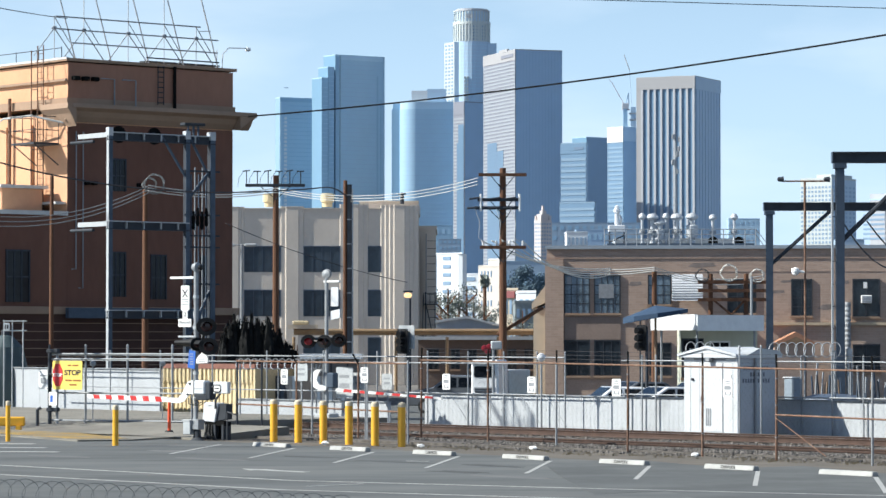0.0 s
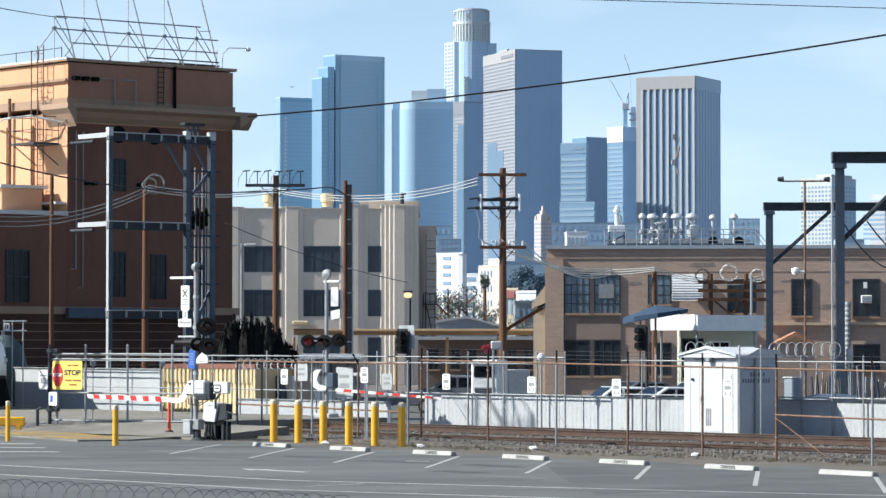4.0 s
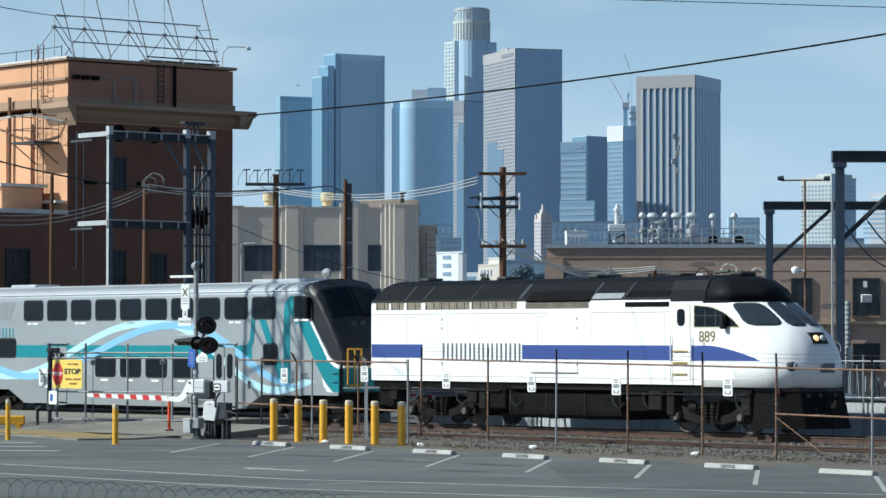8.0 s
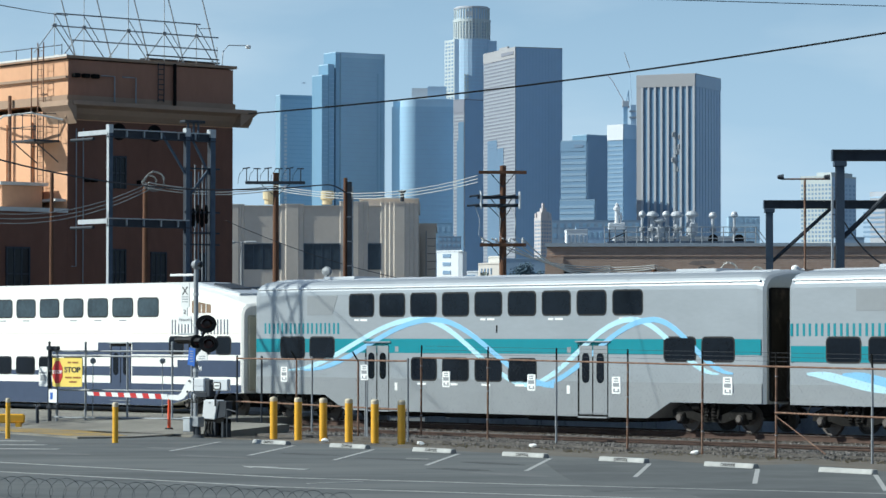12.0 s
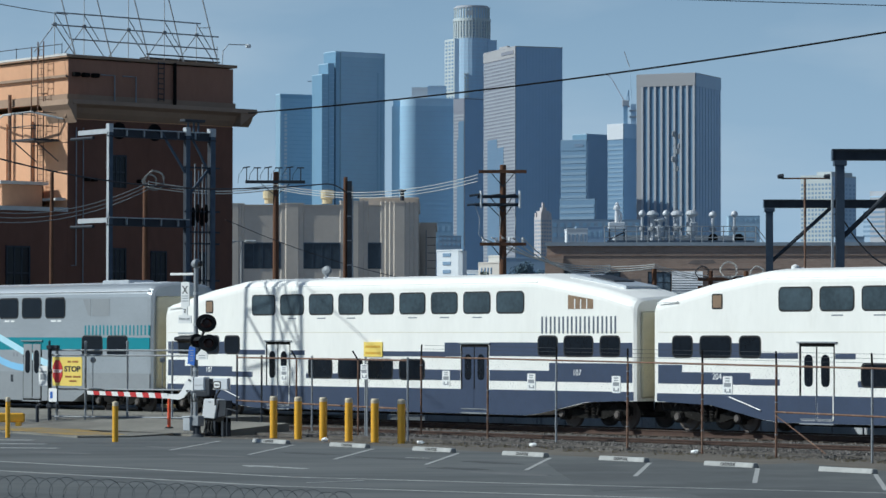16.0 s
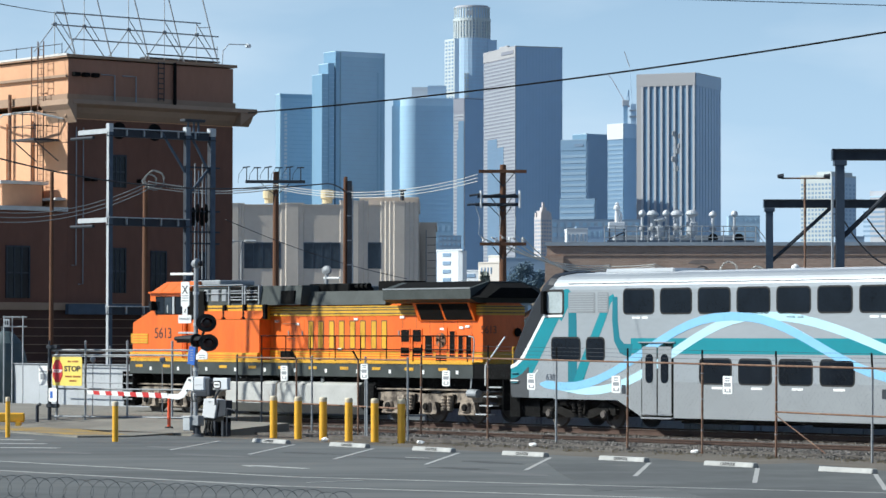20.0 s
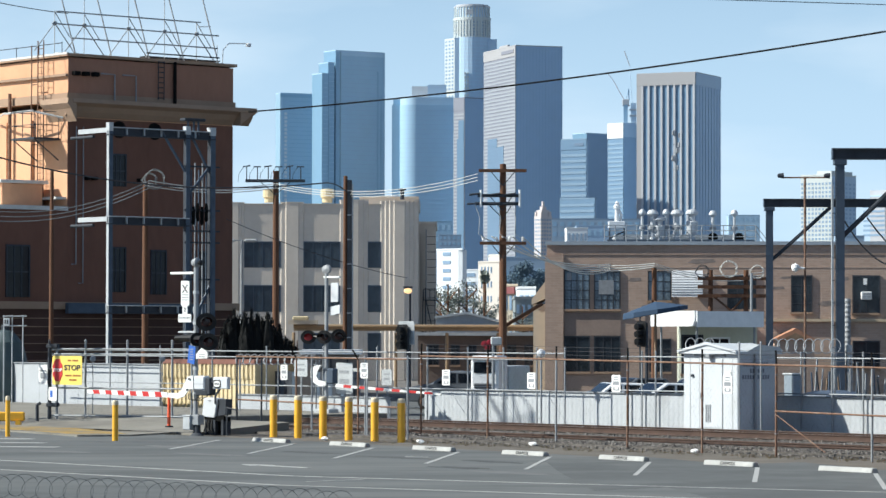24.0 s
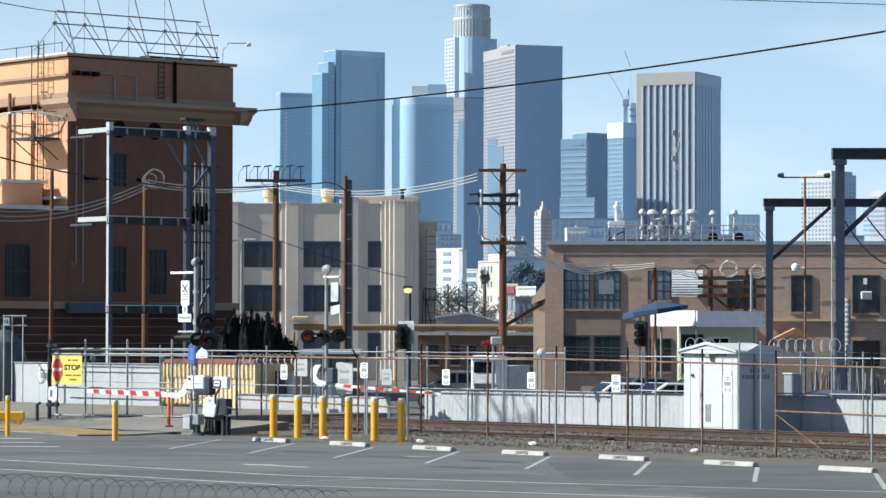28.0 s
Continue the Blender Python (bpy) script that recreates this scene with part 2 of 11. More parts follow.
def prism(bm, outline, axis, a, b):
    """An outline pushed from a to b along an axis ('x': outline in y, z; 'y': x, z; 'z': x, y)."""
    put = {"x": lambda u, v, w: (w, u, v), "y": lambda u, v, w: (u, w, v), "z": lambda u, v, w: (u, v, w)}[axis]
    lo = [bm.verts.new(put(u, v, a)) for u, v in outline]
    hi = [bm.verts.new(put(u, v, b)) for u, v in outline]
    n = len(outline)
    for k in range(n):
        bm.faces.new((lo[k], lo[(k + 1) % n], hi[(k + 1) % n], hi[k]))
    bm.faces.new(lo[::-1])
    bm.faces.new(hi)
    bmesh.ops.recalc_face_normals(bm, faces=bm.faces[:])
    return bm


def slab(outline, axis, a, b):
    return prism(bmesh.new(), outline, axis, a, b)


def rounded(x0, x1, z0, z1, r, k=3):
    """A rectangle's outline with rounded corners."""
    pts = []
    for cx, cz, a0 in ((x1 - r, z1 - r, 0), (x0 + r, z1 - r, 90), (x0 + r, z0 + r, 180), (x1 - r, z0 + r, 270)):
        for i in range(k + 1):
            a = radians(a0 + 90 * i / k)
            pts.append((cx + r * math.cos(a), cz + r * math.sin(a)))
    return pts


def loft(stations):
    """A skin through rings of equal count, closed at both ends."""
    bm = bmesh.new()
    rows = [[bm.verts.new(p) for p in ring] for ring in stations]
    n = len(rows[0])
    for a, b in zip(rows, rows[1:]):
        for k in range(n):
            bm.faces.new((a[k], a[(k + 1) % n], b[(k + 1) % n], b[k]))
    bm.faces.new(rows[0][::-1])
    bm.faces.new(rows[-1])
    bmesh.ops.recalc_face_normals(bm, faces=bm.faces[:])
    return bm


def lathe(profile, axis="z", seg=16, c=(0, 0, 0)):
    """A turned shape: profile of (radius, height) along the axis."""
    rings = []
    for r, h in profile:
        ring = []
        for k in range(seg):
            a = 2 * math.pi * k / seg
            u, v = max(r, 1e-4) * math.cos(a), max(r, 1e-4) * math.sin(a)
            p = {"z": (u, v, h), "y": (u, h, v), "x": (h, u, v)}[axis]
            ring.append((p[0] + c[0], p[1] + c[1], p[2] + c[2]))
        rings.append(ring)
    return loft(rings)


def letters(name, text, size, material, parent, m, thick=0.004, label="", bold=0.0):
    """Words in the built-in font, as a mesh, facing local -y, centred."""
    cu = bpy.data.curves.new(name, "FONT")
    cu.body, cu.size, cu.extrude, cu.align_x, cu.align_y = text, size, thick, "CENTER", "CENTER"
    cu.offset = bold
    tmp = bpy.data.objects.new(name, cu)
    me = bpy.data.meshes.new_from_object(tmp)
    bpy.data.objects.remove(tmp)
    me.transform(Matrix.Rotation(radians(90), 4, "X"))
    me.materials.clear()
    me.materials.append(material)
    ob = new(name, me)
    ob.parent = parent
    ob.matrix_basis = m
    return tagged(ob, label)


def ribbon(points, y, thick, width):
    """A flat painted band that follows points (x, z), lying on a side wall; width: one number or one for each point."""
    up, lo = [], []
    n = len(points)
    for i, (x, z) in enumerate(points):
        x0, z0 = points[max(i - 1, 0)]
        x1, z1 = points[min(i + 1, n - 1)]
        d = math.hypot(x1 - x0, z1 - z0) or 1
        w = width[i] / 2 if isinstance(width, (list, tuple)) else width / 2
        up.append((x - (z1 - z0) / d * w, z + (x1 - x0) / d * w))
        lo.append((x + (z1 - z0) / d * w, z - (x1 - x0) / d * w))
    bm = bmesh.new()
    f = [[bm.verts.new((x, yy, z)) for x, z in row] for row in (up, lo) for yy in (y, y + thick)]
    for i in range(n - 1):
        for a, b in ((0, 2), (3, 1), (1, 0), (2, 3)):
            bm.faces.new((f[a][i], f[b][i], f[b][i + 1], f[a][i + 1]))
    bm.faces.new((f[0][0], f[1][0], f[3][0], f[2][0]))
    bm.faces.new((f[0][-1], f[2][-1], f[3][-1], f[1][-1]))
    bmesh.ops.recalc_face_normals(bm, faces=bm.faces[:])
    return bm


def sag(p, q, drop, k=14):
    """Points of a wire hung between p and q."""
    p, q = Vector(p), Vector(q)
    return [p.lerp(q, i / k) - Vector((0, 0, drop * 4 * (i / k) * (1 - i / k))) for i in range(k + 1)]


# ---- ground, road, tracks ----
def flat(name, outline, z0, z1, material, label="", kind="structure", category=""):
    ob = part(name, slab(outline, "z", z0, z1), material, None, label, kind)
    return tagged(ob, label, category, "", kind)


KERB_YELLOW = mat("kerb_yellow", (0.33, 0.21, 0.045), 0.8, vary=0.25, scale=1.2, dirt=(0.19, 0.165, 0.12), dirt_at=0.44)
flat("ground", [(-4500, -700), (4500, -700), (4500, 4900), (-4500, 4900)], -1.2, -0.62, GROUND, "dusty ground of the city plain", category="ground")


def strip(s0, s1, n0, n1):
    return [spot(s0, n0), spot(s1, n0), spot(s1, n1), spot(s0, n1)]


flat("track_bed", strip(-190, 260, -6.6, 5.4), -0.8, -0.30, BALLAST, "grey ballast bed under two railway tracks", category="ballast")
flat("verge", [spot(-8, -6.4), spot(260, -6.4), spot(260, -36), spot(-8, -9.6)], -0.8, -0.375, DIRT, "strip of bare dirt beside the track", category="dirt")
flat("parking_lot", [spot(-70, -9.2), spot(-8, -9.5), spot(4, -10.0), spot(44, -14.6), spot(160, -28.5), spot(160, -120), spot(-70, -120)], -0.8, -0.35, ASPHALT, "worn grey asphalt parking lot", category="parking lot")
flat("crossing_road", strip(-75, -8.2, -9.4, 30), -0.8, -0.345, ASPHALT, "asphalt road over the level crossing", category="road")
flat("crossing_deck", strip(-75, -9.0, -5.2, 5.0), -0.8, -0.012, PAVE, "asphalt deck between the rails of the crossing", category="road")
flat("pavement", [(-15.05, 107.637), spot(-60, -8.2), spot(-1.2, -8.0), (-7.028, 111.022), (-8.296, 105.074), (-9.722, 101.451), (-11.333, 100.871)], -0.8, -0.3, PAVE, "worn concrete pavement at the crossing", category="pavement")
apron = tagged(part("crossing_apron", slab([(-9.0, -0.8), (-5.2, -0.8), (-5.2, -0.016), (-9.0, -0.302)], "x", -75, -1.6), PAVE, None, "concrete slope up to the crossing", "structure"), "", "pavement")
apron.matrix_basis = at(0, 0)
flat("yard", strip(-60, 120, 5.4, 90), -0.8, -0.37, YARD, "dark asphalt yard behind the railway", category="yard")

RAIL = [(-0.075, -0.18), (0.075, -0.18), (0.07, -0.165), (0.012, -0.14), (0.012, -0.045), (0.036, -0.035), (0.036, -0.002), (-0.036, -0.002), (-0.036, -0.035), (-0.012, -0.045), (-0.012, -0.14), (-0.07, -0.165)]
for n0, drop in ((1.5, -0.09), (-3.15, -0.235)):
    tr = thing("railway_track", "rusty steel rails on dark wooden sleepers in ballast", "railway track", at(0, n0, drop), "railway tracks", "structure")
    for y in (-0.755, 0.755):
        r = part("rail", slab([(y + a, z) for a, z in RAIL], "x", -190, 260), RAIL_RUST, tr)
        part("railhead", B((-190, 260, y - 0.034, y + 0.034, -0.002, 0.001)), RAIL_TOP if n0 > 0 else RAIL_RUST, r)
    tie_mesh = None
    for i in range(110):
        s = -24 + i * 0.61
        if tie_mesh is None:
            first = part("sleeper", BV(0.015, -0.115, 0.115, -1.3, 1.3, -0.34, -0.18), TIE, tr)
            first.matrix_basis = pose(s, 0, 0)
            tie_mesh = first.data
        else:
            share("sleeper", tie_mesh, tr, pose(s, random.uniform(-0.05, 0.05), 0, 0, 0, random.uniform(-1, 1)))

# loose stones of the ballast shoulder
bm = bmesh.new()
rnd = random.Random(4)
for i in range(15000):
    s = rnd.uniform(-6, 46)
    n = rnd.triangular(-7.7, -4.3, -6.0) if i % 4 else rnd.uniform(-1.8, 4.6)
    if s < 8.5 and n < -4.6:
        n = rnd.uniform(-5.4, -4.3)
    r = rnd.uniform(0.02, 0.06)
    x, y = spot(s, n)
    z = -0.30 if n > -6.55 else -0.375
    c = [Vector((rnd.uniform(-1, 1), rnd.uniform(-1, 1), rnd.uniform(-0.7, 0.9))).normalized() * r * rnd.uniform(0.8, 1.3) for k in range(4)]
    vs = [bm.verts.new((x + r * math.cos(a + c[0].x) * rnd.uniform(0.7, 1.2), y + r * math.sin(a) * rnd.uniform(0.7, 1.2), z + rnd.uniform(-0.02, 0.03))) for a in (0, 1.6, 3.1, 4.7)]
    top = bm.verts.new((x + c[1].x * 0.4, y + c[2].y * 0.4, z + r * rnd.uniform(0.7, 1.3)))
    for k in range(4):
        bm.faces.new((vs[k], vs[(k + 1) % 4], top))
stones = part("ballast_stones", bm, STONE, None, "loose grey ballast stones along the track", "stuff")
tagged(stones, "", "stones")


# markings and wheel stops of the lot
def stop_row(x):
    """y of the row of wheel stops at x."""
    return 88.70 - 1.414 * x


LOT_DEG = -54.7


def painted(name, a, b, w, material, label):
    (x0, y0), (x1, y1) = a, b
    d = math.hypot(x1 - x0, y1 - y0)
    u, v = -(y1 - y0) / d * w / 2, (x1 - x0) / d * w / 2
    return flat(name, [(x0 + u, y0 + v), (x1 + u, y1 + v), (x1 - u, y1 - v), (x0 - u, y0 - v)], -0.349, -0.344, material, label, "", "road marking")


def wheel_stop(x, y, lettered):
    ob = thing("wheel_stop", "worn white concrete wheel stop with stencilled word", "wheel stop", pose(x, y, -0.35, 0, 0, LOT_DEG), "wheel stops of the lot")
    part("block", bevelled(slab([(-0.11, 0), (0.11, 0), (0.075, 0.12), (-0.075, 0.12)], "x", -0.92, 0.92), 0.015), PAINT_WHITE, ob)
    if lettered:
        for k, ch in enumerate("CARPOOL"):
            letters("stencil_letter", ch, 0.115, SIGN_INK, ob, pose(-0.245 + 0.082 * k, -0.1, 0.066, -16), 0.003)
    return ob


for i in range(8):
    x = -5.05 + 2.407 * i
    wheel_stop(x, stop_row(x), i < 6)
for i in range(-1, 8):
    x = -4.33 + 2.375 * i
    y = 88.5 - 1.399 * x
    painted("bay_line", (x, y), (x - 0.83, y - 7.9), 0.11, PAINT_WHITE, "worn white parking bay line")
painted("bay_line", (-0.35, 84.2), (-0.95, 84.6), 0.10, PAINT_WHITE, "worn white parking bay line")
LANES = [((-14.0, 85.0), (-3.33, 72.7), (3.8, 68.4), (20.0, 59.5)), ((-13.5, 79.5), (-3.37, 68.2), (2.45, 64.5), (20.0, 54.0))]
for lane in LANES:
    for a, b in zip(lane, lane[1:]):
        painted("lane_line", a, b, 0.12, PAINT_WHITE, "worn white lane line")
painted("lane_line", (-2.9, 69.9), (-1.75, 71.0), 0.1, PAINT_WHITE, "worn white lane line")
(ax, ay), (bx, by) = (-4.9, 79.4), (-3.2, 77.3)
arrow = [(0.0, 0.0), (0.95, 0.42), (0.85, 0.12), (2.65, 0.10), (2.65, -0.10), (0.85, -0.12), (0.95, -0.42)]
ux, uy = (bx - ax) / 2.7, (by - ay) / 2.7
flat("road_arrow", [(ax + u * ux - v * uy, ay + u * uy + v * ux) for u, v in arrow], -0.349, -0.344, PAINT_WHITE, "worn white road arrow on the asphalt", "", "road marking")
for k in range(3):
    painted("crosswalk_bar", (-15.2 + k * 0.9, 99.0 - k * 3.6), (-12.4 + k * 0.8, 98.6 - k * 3.6), 0.5, PAINT_WHITE, "worn white crosswalk bar")
flat("kerb_paint", [(-16.032, 115.376), (-13.776, 111.725), (-12.167, 108.298), (-10.855, 105.074), (-9.895, 102.333), (-11.431, 101.744), (-13.23, 105.074), (-15.142, 108.966)], -0.299, -0.294, KERB_YELLOW, "faded yellow paint along the pavement edge", "", "road marking")


DARK_ASPHALT = mat("dark_asphalt", (0.098, 0.103, 0.103), 0.9, vary=0.2, scale=0.4, bump=0.25, spec=0.2, dirt=(0.126, 0.131, 0.129), dirt_at=0.48)
flat("lot_patch", [(2.55, 83.21), (5.01, 85.70), (7.02, 79.73), (8.98, 81.25), (10.40, 76.50), (10.79, 72.52), (9.45, 59.37), (7.26, 58.34), (5.39, 61.25), (4.66, 67.66), (3.06, 66.11), (2.69, 74.90)], -0.5, -0.346, DARK_ASPHALT, "darker stretch of the parking lot", category="parking lot")
OIL = mat("oil_stain", (0.072, 0.074, 0.075), 0.85, vary=0.2, scale=1.5, spec=0.25)
PALE_PATCH = mat("pale_asphalt", (0.145, 0.147, 0.147), 0.9, vary=0.15, scale=0.8, spec=0.2)
rp = random.Random(21)
for k, (x, y, a, b, turn, m_) in enumerate(((-3.6, 87.5, 1.5, 0.35, -50, 0), (-1.3, 84.0, 1.7, 0.3, -52, 0), (1.3, 81.2, 1.4, 0.35, -54, 0), (3.7, 77.6, 1.6, 0.3, -55, 0), (6.0, 73.9, 1.6, 0.35, -56, 0), (8.4, 71.2, 1.3, 0.3, -56, 0), (4.4, 72.4, 1.2, 0.3, -50, 0), (0.4, 77.5, 1.1, 0.4, -48, 0),
                                           (-7.6, 92.0, 1.5, 0.5, -52, 1), (-6.2, 86.0, 1.6, 0.4, -50, 1), (5.4, 76.6, 0.6, 0.3, -56, 1), (1.6, 74.6, 1.8, 0.4, -52, 1), (-10.4, 88.0, 1.3, 0.4, -45, 1), (9.6, 66.0, 2.4, 0.4, -56, 1))):
    c_, s_ = math.cos(radians(turn)), math.sin(radians(turn))
    ring_ = [(a * q * math.cos(h), b * q * math.sin(h)) for h, q in ((2 * math.pi * i / 18, rp.uniform(0.65, 1.15)) for i in range(18))]
    flat("oil_stain" if m_ == 0 else "asphalt_patch", [(x + u * c_ - v * s_, y + u * s_ + v * c_) for u, v in ring_], -0.3495, -0.3475 + 0.0001 * k, PALE_PATCH if m_ else OIL, "faded pale patch worn into the asphalt" if m_ else "dark oil stain on the asphalt bay", "", "stain")


def bollard(x, y, z, h, r, label, group):
    ob = thing("bollard", label, "bollard", pose(x, y, z), group)
    part("post", lathe([(r, -0.1), (r, h - 0.12), (0, h - 0.12)], "z", 18), BOLLARD, ob, smooth=False)
    part("cap", lathe([(r * 1.02, h - 0.13), (r * 1.02, h - 0.04), (r * 0.85, h), (0, h + 0.015)], "z", 18), BOLLARD_CAP, ob, "cream cap")
    return ob


for i in range(6):
    bollard(-5.29 + 0.812 * i, 101.69 - 1.0 * i, -0.37, 1.30, 0.118, "yellow steel bollard with a pale cap", "row of bollards")
bollard(-9.767, 97.0, -0.35, 1.2, 0.09, "slim yellow bollard on the pavement edge", "single bollards")
bollard(-13.508, 101.0, -0.35, 1.25, 0.075, "thin yellow bollard beside a yellow barrier", "single bollards")
# ---- the train ----
SILVER = mat("car_silver", (0.37, 0.395, 0.415), 0.38, metal=0.35, vary=0.08, scale=0.7, stretch=(0.5, 1, 1.6), dirt=(0.34, 0.365, 0.39), dirt_at=0.58)
SILVER_LOW = mat("car_grey", (0.3, 0.315, 0.325), 0.45, metal=0.3, vary=0.07, scale=0.6)
CAR_ROOF = mat("car_roof", (0.58, 0.60, 0.62), 0.35, metal=0.4, vary=0.08, scale=1.0)
TEAL = mat("teal_paint", (0.012, 0.215, 0.26), 0.4, vary=0.06)
TEAL_DARK = mat("teal_dark_paint", (0.01, 0.155, 0.2), 0.4, vary=0.06)
SKY_A = mat("light_blue_paint", (0.24, 0.5, 0.74), 0.4, vary=0.05)
SKY_B = mat("pale_aqua_paint", (0.46, 0.7, 0.8), 0.4, vary=0.05)
COACH_WHITE = mat("coach_cream_white", (0.86, 0.845, 0.79), 0.42, vary=0.05, scale=0.7, dirt=(0.74, 0.72, 0.66), dirt_at=0.62, stretch=(1, 1, 0.3))
CAR_WHITE = mat("car_white", (0.86, 0.86, 0.85), 0.4, vary=0.04, scale=0.7, dirt=(0.72, 0.71, 0.68), dirt_at=0.66)
NAVY = mat("navy_paint", (0.045, 0.062, 0.108), 0.4, vary=0.08)
BAND_BLUE = mat("band_blue_paint", (0.04, 0.075, 0.27), 0.4, vary=0.06)
LOGO_GREY = mat("logo_grey_paint", (0.10, 0.115, 0.15), 0.4, vary=0.05)
LOCO_ORANGE = mat("loco_orange", (0.71, 0.132, 0.014), 0.45, vary=0.16, scale=1.4, dirt=(0.32, 0.085, 0.03), dirt_at=0.6, stretch=(1.4, 1, 0.35))
LOCO_YELLOW = mat("loco_yellow", (0.62, 0.34, 0.025), 0.45, vary=0.16, scale=1.4, dirt=(0.36, 0.20, 0.04), dirt_at=0.58, stretch=(1.4, 1, 0.4))
LOCO_DARK = mat("loco_dark_green", (0.052, 0.060, 0.057), 0.6, vary=0.25, scale=1.5, spec=0.25)
CAB_BLACK = mat("cab_black", (0.020, 0.022, 0.026), 0.42, vary=0.2, scale=2, spec=0.35)
ROOF_BLACK = mat("roof_black", (0.007, 0.008, 0.010), 0.62, vary=0.3, scale=1.5, spec=0.12)
TRUCK_TAN = mat("truck_frame_dusty", (0.29, 0.24, 0.19), 0.85, vary=0.4, scale=3, dirt=(0.055, 0.043, 0.035), dirt_at=0.46)
TRUCK_DARK = mat("truck_frame_dark", (0.012, 0.011, 0.010), 0.85, vary=0.4, scale=3, spec=0.15, dirt=(0.045, 0.036, 0.03), dirt_at=0.58)
WHEEL_STEEL = mat("wheel_steel", (0.11, 0.095, 0.085), 0.6, metal=0.2, vary=0.2)
TANK_GREY = mat("tank_grey", (0.42, 0.42, 0.40), 0.6, vary=0.12, scale=1.5, dirt=(0.28, 0.25, 0.22), dirt_at=0.58)
END_CREAM = mat("end_wall_cream", (0.62, 0.58, 0.44), 0.6, vary=0.1)
# What the panes reflect is put into these three glass colours.
GLASS_CAB = mat("cab_glass_reflecting", (0.36, 0.41, 0.42), 0.15, vary=0.3, scale=1.5, spec=0.5)
GLASS_COACH = mat("coach_glass_reflecting", (0.045, 0.064, 0.076), 0.12, vary=0.45, scale=0.8, spec=0.4)
GLASS_LOCO = mat("loco_glass_reflecting", (0.03, 0.042, 0.052), 0.08, vary=0.5, scale=1.0, spec=0.5)
W = 1.5


def ring(x, zb, zt, w, r=0.42, flat=0.16):
    """A car's cross section: straight sides, rounded shoulders, a slightly domed roof."""
    half = [(w, zb), (w, (zb + zt - r) / 2), (w, zt - r - flat)]
    for i in range(1, 6):
        a = radians(90 * i / 6)
        half.append((w - r * (1 - math.cos(a)) * 1.05, zt - r - flat + (r + flat * 0.35) * math.sin(a)))
    half.append((w * 0.35, zt - flat * 0.12))
    pts = [(x, -y, z) for y, z in half] + [(x, 0, zt)] + [(x, y, z) for y, z in reversed(half)]
    return pts


def wheelset(par, x, r, wheel_name="wheel"):
    for side in (-1, 1):
        y = side * 0.78
        part(wheel_name, lathe([(0.0, y - 0.07), (r * 0.35, y - 0.07), (r * 0.4, y - 0.03), (r * 0.82, y - 0.03), (r * 0.86, y - 0.07), (r, y - 0.07), (r, y + 0.06), (0, y + 0.06)], "y", 20, (x, 0, r)), WHEEL_STEEL, par, smooth=False)
    part("axle", rods(0.085, ((x, -0.9, r), (x, 0.9, r))), TRUCK_DARK, par)


